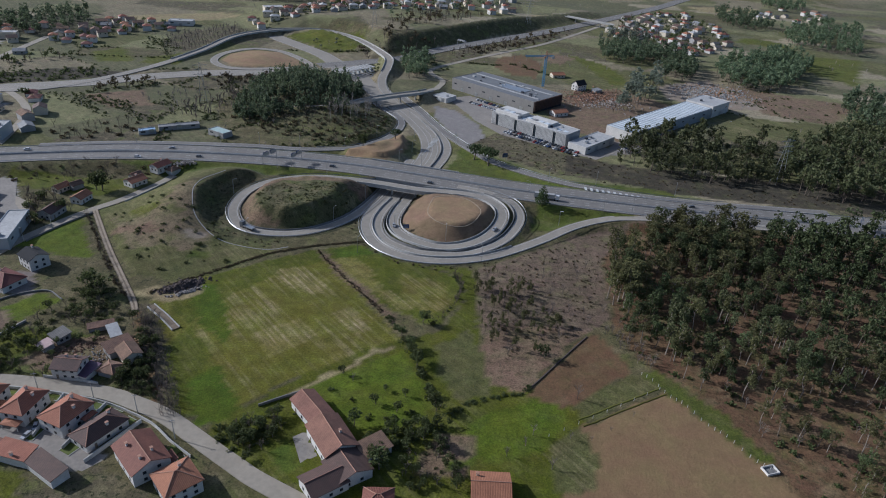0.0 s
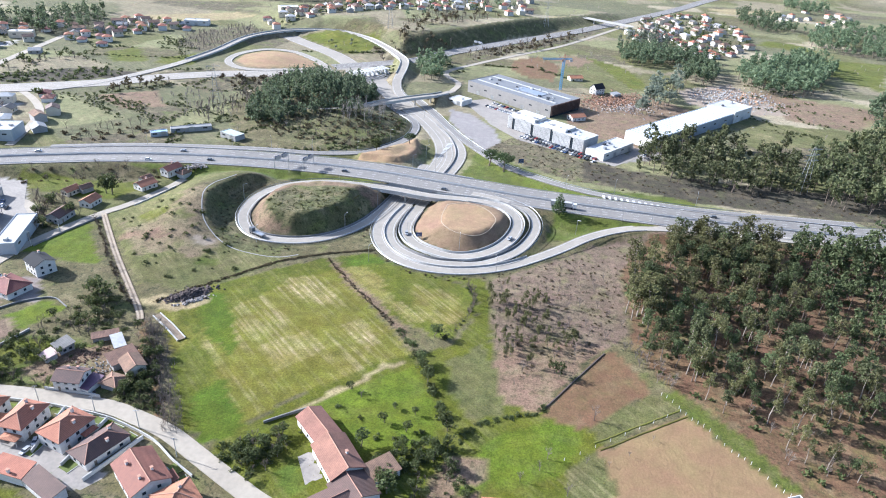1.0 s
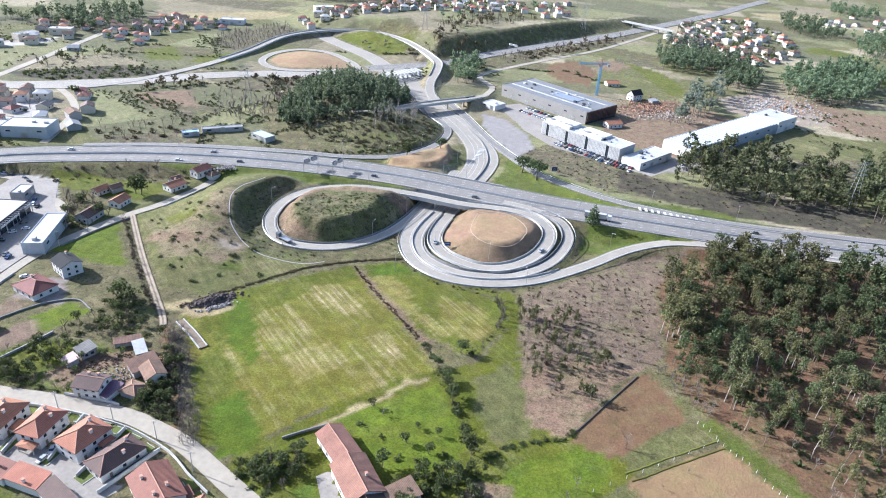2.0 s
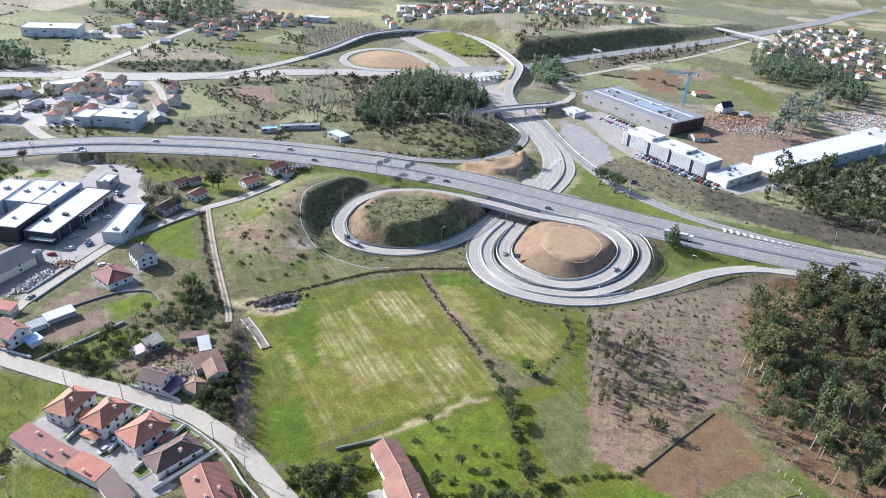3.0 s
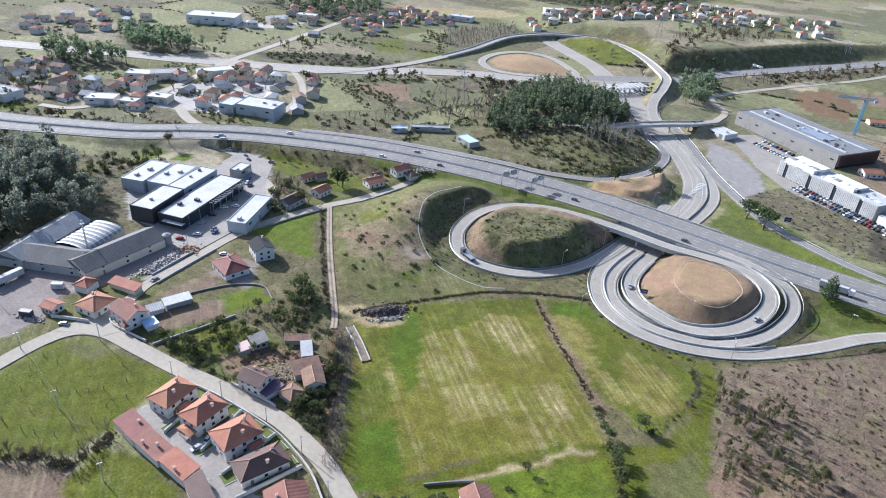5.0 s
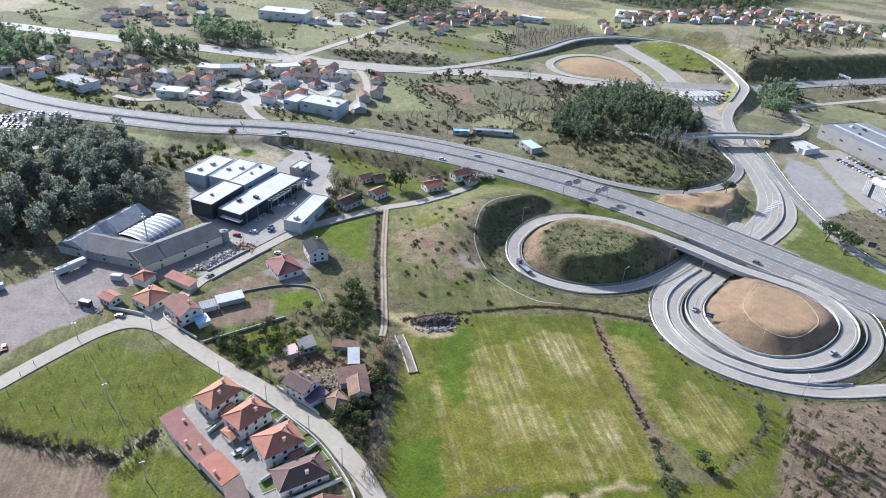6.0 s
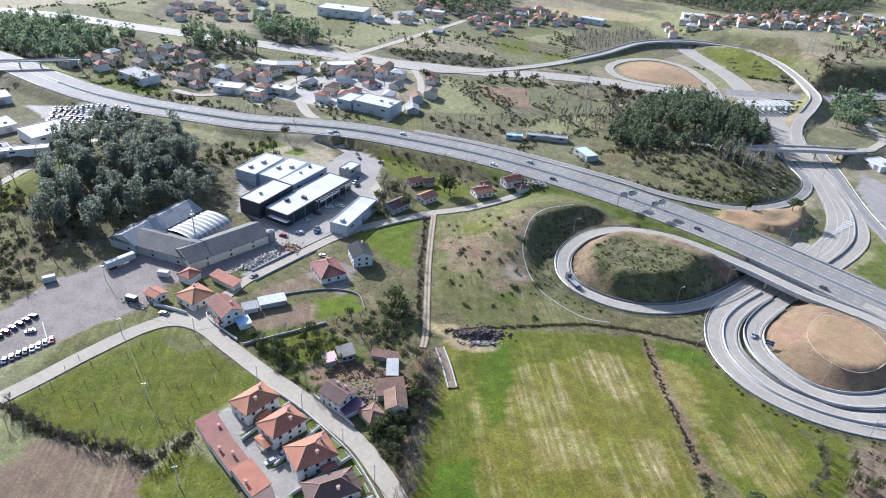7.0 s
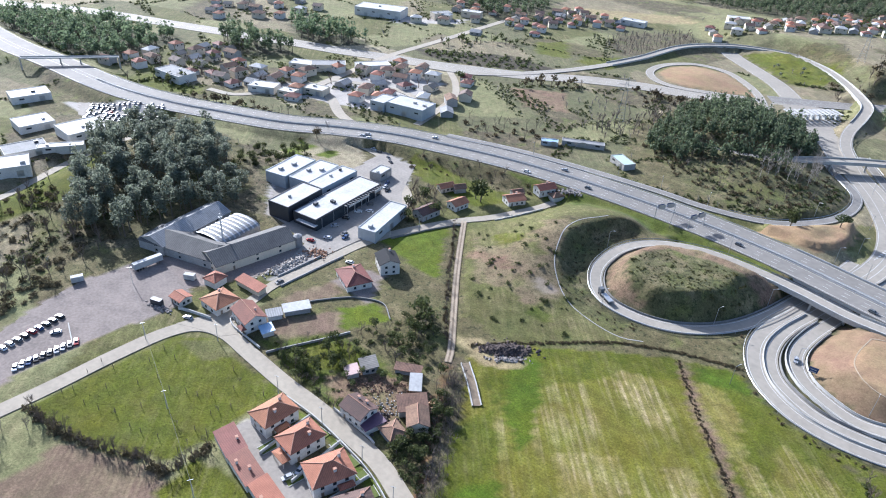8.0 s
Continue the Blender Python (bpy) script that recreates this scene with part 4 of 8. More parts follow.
for o in (-0.85, 0.85):
    child("wheel_rut", sweep("wheel_rut", ruts, [(o - 0.45, 0), (o + 0.45, 0)], mat("pale rut", (0.36, 0.29, 0.21), (0.24, 0.19, 0.13), 0.8, 0.95, big=5)), bpy.data.objects["dirt_track"], "pale worn wheel rut")

# ---- road furniture ----
def shifted(path, off, up=0.0):
    s = sides_of(path)
    q = path.copy()
    q[:, :2] += s * off
    q[:, 2] += up
    return q


def stretch(path, x0, x1, y0=-1e9, y1=1e9):
    """The longest run of a path within a rectangle of the plan."""
    ok = (path[:, 0] > x0) & (path[:, 0] < x1) & (path[:, 1] > y0) & (path[:, 1] < y1)
    best, k = (0, 0), 0
    while k < len(ok):
        if ok[k]:
            e = k
            while e < len(ok) and ok[e]:
                e += 1
            if e - k > best[1] - best[0]:
                best = (k, e)
            k = e
        k += 1
    return path[best[0] : best[1]]


def guard_rail(path, label="galvanised steel guard rail on short posts"):
    """A W-beam rail with its posts."""
    root = tagged(new("guard_rail"), label, "guard rail", "guard rails")
    child("rail", sweep("rail", path, [(-0.06, 0.45), (0.05, 0.53), (-0.03, 0.62), (0.05, 0.70), (-0.06, 0.80)], STEEL), root)
    posts = join(*[box_data(p[0] - 0.07, p[0] + 0.07, p[1] - 0.07, p[1] + 0.07, p[2] - 0.6, p[2] + 0.7) for p in path[::2]])
    tagged(child("post_line", face_mesh("post_line", *posts, STEEL), root), kind="stuff")
    return root


def barrier(path, material, label, h=0.85, w=0.6, name="concrete_barrier"):
    """A cast barrier, broad at its foot."""
    prof = [(-w / 2, -0.5), (-w / 2, 0.12), (-w / 4, 0.32), (-w / 5, h), (w / 5, h), (w / 4, 0.32), (w / 2, 0.12), (w / 2, -0.5)]
    return tagged(new(name, sweep(name, path, prof, material)), label, "barrier", kind="structure")


mw = ROAD["motorway"]["path"]
near_mw = stretch(mw, -560, 420)
barrier(near_mw, CONCRETE, "concrete median barrier between the carriageways", 0.9, 1.0)
for o in (-1.0, 1.0):
    guard_rail(shifted(near_mw, o * 1.35), "galvanised steel rail beside the median")
guard_rail(shifted(near_mw, -13.6))
guard_rail(shifted(stretch(mw, -560, -130), 13.6))
guard_rail(shifted(stretch(mw, 24, 420), 13.6))
cl = ROAD["clover_ramp"]["path"]
n_top = int(np.argmin(np.hypot(cl[:, 0] + 36, cl[:, 1] - 395.5)))
under_n = int(np.argmin(np.hypot(cl[:, 0] + 41, cl[:, 1] - 393) + 50 * (cl[:, 2] > 3)))
barrier(shifted(cl[under_n + 1 : n_top], 4.1, 0.1), CONCRETE, "pale concrete barrier round the bare mound")
guard_rail(shifted(cl[n_top : -14], 4.0, 0.1))
barrier(shifted(cl[under_n + 2 : n_top - 6], -4.2, 0.1), CONCRETE, "pale concrete barrier between two ramps", 0.95)
barrier(shifted(cl[n_top + 8 : -16], -4.2, 0.1), DARKCON, "weathered concrete kerb wall on the loop", 0.7)
om = ROAD["outer_ramp"]["path"]
a0 = int(np.argmin(np.hypot(om[:, 0] + 55.5, om[:, 1] - 393)))
a1 = int(np.argmin(np.hypot(om[:, 0] - 43, om[:, 1] - 349)))
guard_rail(shifted(om[a0 : a1 + 20], 4.3, 0.1))
barrier(shifted(om[a0:a1 - 5], -3.9, 0.05), CONCRETE, "pale concrete barrier beside the outer ramp", 0.8)
mp = ROAD["middle_ramp"]["path"]
b0 = int(np.argmin(np.hypot(mp[:, 0] + 49, mp[:, 1] - 393)))
barrier(shifted(mp[b0 + 2 : -6], -3.7, 0.1), DARKCON, "dark stained concrete barrier between ramps", 0.9)
guard_rail(shifted(mp[b0 + 34 : -4], 3.9, 0.1))
between = spline([(-48, 552), (-38.5, 534), (-33, 520), (-28.6, 503), (-26.4, 485), (-28, 466), (-32, 447)], 3.0)
barrier(np.column_stack([between, np.full(len(between), 0.1)]), DARKCON, "dark stained concrete barrier between joining ramps", 0.9, 0.9)
guard_rail(shifted(ROAD["west_slip"]["path"][60:], -3.9, 0.1))
guard_rail(shifted(ROAD["east_slip"]["path"][20:], 3.9, 0.1))
guard_rail(shifted(stretch(ROAD["north_ramp"]["path"], -320, -80), 4.8, 0.2))
# kerb beside the track that follows the cutting
crest = spline([(-98, 317), (-107, 312.5), (-121.5, 313.5), (-136, 317.5), (-146, 324), (-156, 334), (-162, 346), (-166, 360), (-165, 376), (-158, 390)], 3.0)
crest = np.column_stack([crest, [gz(*p) for p in crest]])
tagged(new("drain_kerb", sweep("drain_kerb", crest, [(-0.22, -0.4), (-0.22, 0.12), (0.22, 0.12), (0.22, -0.4)], GREYWALL)), "grey concrete drain along the top of the cutting", "drain", kind="structure")
ring = spline(MOUND_TOP, 2.0)
ring = np.column_stack([ring, [gz(*p) for p in ring]])
tagged(new("mound_kerb", sweep("mound_kerb", ring, [(-0.22, -0.4), (-0.22, 0.15), (0.22, 0.15), (0.22, -0.4)], EDGING)), "pale stone edging round the flat mound top", "edging", kind="structure")


def hatching(name, apex, ends, count, label):
    """Slanted white bars filling the wedge between two roads."""
    (ax, ay, az), (bx, by), (cx, cy) = apex, *ends
    v, f = [], []
    for k in range(1, count):
        t0, t1 = k / count, (k + 0.45) / count
        p = [(ax + (bx - ax) * t0, ay + (by - ay) * t0), (ax + (cx - ax) * t0, ay + (cy - ay) * t0), (ax + (cx - ax) * t1, ay + (cy - ay) * t1), (ax + (bx - ax) * t1, ay + (by - ay) * t1)]
        v += [(x, y, az) for x, y in p]
        f.append(tuple(range(len(v) - 4, len(v))))
    tagged(new(name, face_mesh(name, v, f, PAINT)), label, "road marking", kind="structure")


hatching("gore_hatching", (128, 407.8, 6.25), ((72, 415.5), (72, 421)), 15, "white hatched wedge beside the slip road")
hatching("gore_hatching", (-40, 470, 0.3), ((-34.5, 512), (-29, 512)), 14, "white hatched wedge between two ramps")


def place(ob, x, y, rot=0.0, z=None):
    ob.matrix_basis = pose(x, y, gz(x, y) if z is None else z, 0, 0, rot)
    return ob


# bridge of the motorway over the ramps
bridge = tagged(new("motorway_bridge"), "concrete motorway bridge over the ramps", "bridge")
deck = stretch(mw, -75, -12)
child("deck", sweep("deck", deck, [(-14.4, -0.05), (-14.4, -1.5), (14.4, -1.5), (14.4, -0.05)], CONCRETE), bridge)
front = stretch(cl[n_top - 14 : n_top + 14], -75, -12)
child("ramp_deck", sweep("ramp_deck", front, [(-4.6, 0.1), (-4.6, -1.4), (4.6, -1.4), (4.6, 0.1)], CONCRETE), bridge)
child("parapet", sweep("parapet", shifted(front, -4.45, 0.13), [(-0.18, 0), (-0.18, 0.95), (0.18, 0.95), (0.18, 0)], CONCRETE), bridge, "pale concrete parapet")
child("parapet", sweep("parapet", shifted(deck, -14.2), [(-0.18, 0), (-0.18, 0.95), (0.18, 0.95), (0.18, 0)], CONCRETE), bridge, "pale concrete parapet")
for x0, y0, x1, y1 in ((-68.5, 397, -60.5, 434), (-31.5, 393, -20.5, 431)):
    w_ = np.column_stack([np.linspace(x0, x1, 12), np.linspace(y0, y1, 12), np.full(12, 0.0)])
    child("abutment", sweep("abutment", w_, [(-0.8, -1.5), (-0.8, 4.7), (0.8, 4.7), (0.8, -1.5)], DARKCON), bridge, "dark stained concrete abutment")
for x, y in ((-51.8, 397), (-36.5, 397), (-49, 411), (-33.5, 411), (-46, 427), (-30, 427)):
    child("pillar", face_mesh("pillar", *tube_data((x, y, -1), (x, y, 4.7), 0.6, 0.6, 10), CONCRETE), bridge)
# overpass
over = tagged(new("overpass_bridge"), "concrete overpass across the toll road", "bridge")
op = stretch(ROAD["overpass_road"]["path"], -112, -48)
child("deck", sweep("deck", op, [(-4.2, 0.0), (-4.2, -1.3), (4.2, -1.3), (4.2, 0.0)], CONCRETE), over)
for o in (-4.0, 4.0):
    child("parapet", sweep("parapet", shifted(op, o), [(-0.15, 0), (-0.15, 1.0), (0.15, 1.0), (0.15, 0)], CONCRETE), over)
for x, y in ((-92, 586.5), (-73, 602.5), (-60, 614)):
    child("pillar", face_mesh("pillar", *tube_data((x, y, -1), (x, y, 6.3), 0.7, 0.7, 10), CONCRETE), over)
# ramp bridge over the far road
far_bridge = tagged(new("ramp_bridge"), "pale concrete ramp bridge over the far motorway", "bridge")
rb = stretch(ROAD["north_ramp"]["path"], -330, -98, 690)
child("parapet", sweep("parapet", shifted(rb, 4.6, 0.3), [(-0.2, -1.5), (-0.2, 1.0), (0.2, 1.0), (0.2, -1.5)], CONCRETE), far_bridge)
child("parapet", sweep("parapet", shifted(rb, -4.6, 0.3), [(-0.2, -1.5), (-0.2, 1.0), (0.2, 1.0), (0.2, -1.5)], CONCRETE), far_bridge)
# small farm bridge over the distant motorway
fb = tagged(new("farm_bridge"), "slim concrete bridge over the distant motorway", "bridge")
fbp = np.column_stack([np.linspace(120, 188, 8), np.linspace(1105, 1052, 8), np.full(8, 8.0)])
child("deck", sweep("deck", fbp, [(-4, 0), (-4, -1.6), (4, -1.6), (4, 0)], CONCRETE), fb)
for t_ in (0.25, 0.75):
    x, y = 120 + 68 * t_, 1105 - 53 * t_
    child("pillar", face_mesh("pillar", *tube_data((x, y, -1), (x, y, 6.6), 0.9), CONCRETE), fb)
fb2 = tagged(new("road_bridge"), "slim concrete road bridge over the motorway", "bridge")
fbp = np.column_stack([np.linspace(-630, -588, 6), np.linspace(272, 333, 6), np.full(6, 11.0)])
child("deck", sweep("deck", fbp, [(-2.8, 0), (-2.8, -0.9), (2.8, -0.9), (2.8, 0)], CONCRETE), fb2)
for p in fbp[[0, 2, 3, 5]]:
    child("pillar", face_mesh("pillar", *tube_data((*p[:2], -1), (*p[:2], 10.2), 0.6), CONCRETE), fb2)


def street_lamp():
    root = tagged(new("street_lamp"), "tall galvanised street lamp with a bent arm", "street lamp", "street lamps along the ramps")
    child("pole", face_mesh("pole", *tube_data((0, 0, -0.8), (0, 0, 9.5), 0.13, 0.08, 8), STEEL), root)
    child("arm", face_mesh("arm", *tube_data((0, 0, 9.4), (1.9, 0, 10.0), 0.07, 0.05), STEEL), root)
    box("lamp_head", (1.6, 2.5, -0.18, 0.18, 9.92, 10.1), CONCRETE, root, "", 0.04)
    return root


lamp = place(street_lamp(), -147.3, 372.4, 20)
for x, y, r in ((-80.5, 352.2, 60), (-67.5, 386, 30), (-97, 467.5, -60), (-78, 499, -30), (-128.5, 459.5, -70), (-47.5, 473, 20), (-54.5, 452, 20), (-49.5, 509, 200), (-73, 550, 0), (-60, 566, 200),
                (-13, 337.5, 90), (54, 371.5, -50), (82, 384.5, -80), (36.5, 401, 180), (51, 429, 60), (83, 428, 70), (133, 416, 80), (-97, 408.5, 90), (-158, 458, -80), (-186, 455, -80),
                (-16, 500.5, 200), (-132, 414, 90), (-240, 438, -80), (100, 386, -80), (-44, 350, 0), (-38, 448, 180), (-124, 326, 70), (-60, 318, 60), (8, 319, 110)):
    place(copy_thing(lamp, Matrix()), x, y, r)


def gantry(x, y, rot, span_, z):
    """A road sign gantry: posts, a lattice beam and the backs of its panels."""
    root = tagged(new("sign_gantry"), "grey steel sign gantry with panels across a carriageway", "sign gantry")
    for e in (0, span_):
        child("post", face_mesh("post", *tube_data((e, 0, -1), (e, 0, 7.2), 0.22, 0.18), STEEL), root)
    bars = [tube_data((0, dy, dz), (span_, dy, dz), 0.09) for dy in (-0.4, 0.4) for dz in (6.4, 7.3)]
    k = int(span_ / 1.2)
    for i in range(k):
        bars.append(tube_data((i * 1.2, -0.4, 6.4 if i % 2 else 7.3), (i * 1.2 + 1.2, -0.4, 7.3 if i % 2 else 6.4), 0.05, None, 4))
    child("beam", face_mesh("beam", *join(*bars), STEEL), root)
    for a, b in ((0.08, 0.42), (0.55, 0.9)):
        box("sign_panel", (span_ * a, span_ * b, -0.62, -0.5, 5.6, 8.2), STEEL, root, "grey panel back", 0.03)
        box("sign_face", (span_ * a + 0.1, span_ * b - 0.1, 0.5, 0.6, 5.7, 8.1), SOLAR, root, "blue sign face")
    return place(root, x, y, rot, z)


gantry(-142.3, 416.2, 62, 13.0, 6.0)
gantry(-123.5, 418, 70, 12.0, 6.0)
gantry(234, 378, 60, 15.0, 5.5)
gantry(-34, 868, -40, 14.0, 0.0)


def sign_board(x, y, rot, w_, h_, face, label):
    root = tagged(new("road_sign"), label, "road sign")
    for e in (-w_ * 0.35, w_ * 0.35):
        child("post", face_mesh("post", *tube_data((e, 0, -0.6), (e, 0, 2 + h_), 0.08), STEEL), root)
    box("panel", (-w_ / 2, w_ / 2, -0.12, -0.04, 2, 2 + h_), face, root, "", 0.02)
    for k in range(2):
        box("bar", (-w_ * 0.36, w_ * 0.3, -0.15, -0.122, 2.3 + k * h_ * 0.4, 2.5 + k * h_ * 0.4), PAINT, root, "white bar")
    return place(root, x, y, rot)


sign_board(-36.8, 347.5, 10, 3.4, 2.6, SOLAR, "blue road sign panel on two posts at the mound")
sign_board(22, 476, 20, 4.0, 3.2, SOLAR, "large blue road sign beside the slip road")

# toll plaza
toll = tagged(new("toll_plaza"), "toll plaza canopy with a row of booths", "toll plaza")
for k in range(11):
    box("canopy_slat", (-24 + k * 4.4, -21.6 + k * 4.4, -7.0, 7.0, 5.6, 6.2), WHITEROOF, toll, "white canopy slat", 0.08)
for e in (-3.4, 3.4):
    box("canopy_beam", (-24, 22.4, e - 0.25, e + 0.25, 5.3, 5.65), STEEL, toll)
for k in range(9):
    x = -22 + k * 5.5
    box("booth", (x - 0.7, x + 0.7, -1.8, 1.8, 0, 2.8), BLUEWALL, toll, "", 0.06)
    box("island", (x - 1.0, x + 1.0, -9, 9, -0.3, 0.25), CONCRETE, toll, "", 0.05)
    for e in (-3.4, 3.4):
        child("column", face_mesh("column", *tube_data((x, e, 0), (x, e, 5.6), 0.16), STEEL), toll)
place(toll, -132, 690, 49, 0.3)
tagged(new("plaza_apron", face_mesh("plaza_apron", [(-95, 650, 0.33), (-118, 640, 0.33), (-168, 690, 0.33), (-172, 722, 0.33), (-128, 728, 0.33), (-104, 706, 0.33)], [(5, 4, 3, 2, 1, 0)], RAMP)),
       "pale asphalt apron of the toll plaza", "road", kind="structure")


# ---- buildings ----
def roof_mesh(name, w_, d_, h0, rise, kind, material, eave=0.5, thick=0.22):
    """A tiled roof: hipped, gabled or a single slope, with its thickness, and its tiles' run in the texture's plane."""
    a, b = w_ / 2 + eave, d_ / 2 + eave
    low, top = h0 - eave * rise / (d_ / 2) * 0.6, h0 + rise
    if kind == "hip":
        r = max(0.4, a - b)
        v = [(-a, -b, low), (a, -b, low), (a, b, low), (-a, b, low), (-r, 0, top), (r, 0, top)]
        f = [(0, 1, 5, 4), (2, 3, 4, 5), (1, 2, 5), (3, 0, 4)]
    elif kind == "gable":
        v = [(-a, -b, low), (a, -b, low), (a, b, low), (-a, b, low), (-a, 0, top), (a, 0, top)]
        f = [(0, 1, 5, 4), (2, 3, 4, 5)]
    else:
        v = [(-a, -b, low), (a, -b, low), (a, b, top), (-a, b, top)]
        f = [(0, 1, 2, 3)]
    n = len(v)
    bm = bmesh.new()
    uv = bm.loops.layers.uv.new("tiles")
    top_v = [bm.verts.new(c) for c in v]
    low_v = [bm.verts.new((c[0], c[1], c[2] - thick)) for c in v]
    for g in f:
        fc = bm.faces.new([top_v[i] for i in g])
        e = (Vector(v[g[1]]) - Vector(v[g[0]])).normalized()
        s = (Vector(v[g[2]]) - Vector(v[g[0]]))
        s = (s - e * s.dot(e)).normalized()
        for lp, i in zip(fc.loops, g):
            d = Vector(v[i]) - Vector(v[g[0]])
            lp[uv].uv = (d.dot(e), d.dot(s))
        bm.faces.new([low_v[i] for i in reversed(g)])
    for e in [e for e in bm.edges if e.is_boundary and e.verts[0] in top_v]:
        i, j = top_v.index(e.verts[0]), top_v.index(e.verts[1])
        try:
            bm.faces.new((top_v[i], top_v[j], low_v[j], low_v[i]))
        except ValueError:
            pass
    bmesh.ops.recalc_face_normals(bm, faces=bm.faces[:])
    me_ = bpy.data.meshes.new(name)
    bm.to_mesh(me_)
    bm.free()
    me_.materials.append(material)
    return me_, v


def gable_walls(w_, d_, h0, rise, kind):
    a, b = w_ / 2, d_ / 2
    v, f = box_data(-a, a, -b, b, -1.0, h0)
    if kind == "gable":
        v += [(-a, 0, h0 + rise), (a, 0, h0 + rise)]
        f += [(4, 7, 8), (6, 5, 9)]
    if kind == "shed":
        v += [(-a, b, h0 + rise), (a, b, h0 + rise)]
        f += [(7, 6, 9, 8), (4, 7, 8), (6, 5, 9)]
    return v, f


def house(x, y, rot, w_, d_, h0, kind, roof_m, wall_m, label, rise=None, chimneys=(), windows=True, porch=None, ridge=True, eave=0.55, group="", z=None):
    """A dwelling: walls, roof with ridge tiles, chimneys, windows with frames and sills, a door."""
    rise = rise or d_ * 0.22
    root = tagged(new("house"), label, "house", group)
    child("wall", face_mesh("wall", *gable_walls(w_, d_, h0, rise, kind), wall_m), root)
    me_, v = roof_mesh("roof", w_, d_, h0 + 0.12, rise, kind, roof_m, eave)
    rf = child("roof", me_, root)
    if ridge and kind != "shed":
        lines = [(4, 5)] + ([(0, 4), (3, 4), (1, 5), (2, 5)] if kind == "hip" else [])
        child("ridge_tiles", face_mesh("ridge_tiles", *join(*[tube_data(Vector(v[i]) + Vector((0, 0, 0.03)), Vector(v[j]) + Vector((0, 0, 0.03)), 0.16, 0.16, 6) for i, j in lines]), RIDGE), rf, "paler ridge tiles")
    for cx, cy in chimneys:
        zt = h0 + rise * (1 - abs(cy) / (d_ / 2)) + 1.3
        ch = box("chimney", (cx - 0.45, cx + 0.45, cy - 0.35, cy + 0.35, h0 - 0.2, zt), wall_m, root, "", 0.03)
        box("chimney_cap", (cx - 0.6, cx + 0.6, cy - 0.5, cy + 0.5, zt, zt + 0.18), RIDGE, ch, "terracotta cap", 0.03)
    if windows:
        floors = [1.5] if h0 < 4.4 else [1.4, 4.2]
        spots = []
        for zf in floors:
            for s in (-1, 1):
                for k in range(3):
                    spots.append((-w_ / 2 + w_ * (k + 0.7) / 3.4, s * d_ / 2, zf, 0))
                for k in range(2):
                    spots.append((s * w_ / 2, -d_ / 2 + d_ * (k + 0.8) / 2.6, zf, 1))
        for n_, (cx, cy, zf, ax) in enumerate(spots):
            if zf < 2 and n_ == 0:
                box("door", (cx - 0.5, cx + 0.5, cy - 0.06, cy + 0.06, 0, 2.1), WOOD, root, "brown wooden door", 0.02)
                continue
            if ax == 0:
                wn_ = box("window", (cx - 0.6, cx + 0.6, cy - 0.05, cy + 0.05, zf - 0.55, zf + 0.65), GLASS, root)
                box("sill", (cx - 0.75, cx + 0.75, cy - 0.14, cy + 0.14, zf - 0.68, zf - 0.56), CONCRETE, wn_)
            else:
                wn_ = box("window", (cx - 0.05, cx + 0.05, cy - 0.6, cy + 0.6, zf - 0.55, zf + 0.65), GLASS, root)
                box("sill", (cx - 0.14, cx + 0.14, cy - 0.75, cy + 0.75, zf - 0.68, zf - 0.56), CONCRETE, wn_)
    if porch:
        px, py, pw, pd, ph = porch
        me2, _ = roof_mesh("porch_roof", pw, pd, ph, 0.7, "shed" if py > 0 else "hip", roof_m, 0.25)
        child("porch_roof", me2, root, "small tiled porch roof", pose(px, py, 0))
        for sx in (-1, 1):
            for sy in (-1, 1):
                child("porch_post", face_mesh("porch_post", *tube_data((px + sx * (pw / 2 - 0.2), py + sy * (pd / 2 - 0.2), -0.5), (px + sx * (pw / 2 - 0.2), py + sy * (pd / 2 - 0.2), ph), 0.14), WHITEWALL), root)
    return place(root, x, y, rot, z)


ROW = "houses in the row beside the lane"
house(-173.2, 178.9, 87, 13.6, 9.8, 5.6, "hip", TERRACOTTA, WHITEWALL, "white two storey house with an orange hipped tile roof", 2.6, ((3.5, 1.5), (-1, -2.2)), porch=(-1, -6, 5, 2.4, 2.8), group=ROW)
house(-157.2, 177.8, 84, 13.4, 9.4, 5.8, "hip", TERRACOTTA, WHITEWALL, "white house with red hipped roof and tiled porch", 2.6, ((4, 1.5), (2.0, -2.6)), porch=(-8.2, -1, 3.0, 6.5, 2.9), group=ROW)
house(-139.9, 175.4, 70, 14.0, 11.0, 5.8, "hip", TERRACOTTA, WHITEWALL, "white house with bright terracotta hipped roof", 2.8, ((4.2, 1.5), (1.0, -3.2)), porch=(3.5, -6.6, 5.0, 2.4, 3.0), group=ROW)
house(-125.5, 170.7, 63, 16.4, 9.4, 3.6, "hip", BROWNTILE, WHITEWALL, "low white house with dark brown hipped roof", 2.6, ((5, 1.2), (1.5, -2.8)), group=ROW)
house(-104.5, 159.4, -43, 17.0, 12.6, 5.6, "gable", REDTILE, WHITEWALL, "broad white house with a red brown gabled roof", 2.8, ((3.5, 2.5), (-4, -3), (5.0, -2.0)), porch=(6, 7.4, 5, 2.4, 3.0), group=ROW)
house(-88.5, 150.5, 45, 12, 12, 5.4, "hip", TERRACOTTA, WHITEWALL, "white house with orange tile roof at the lane", 2.6, ((2, 2),), group=ROW)
SHEDROW = "joined garden sheds behind the row"
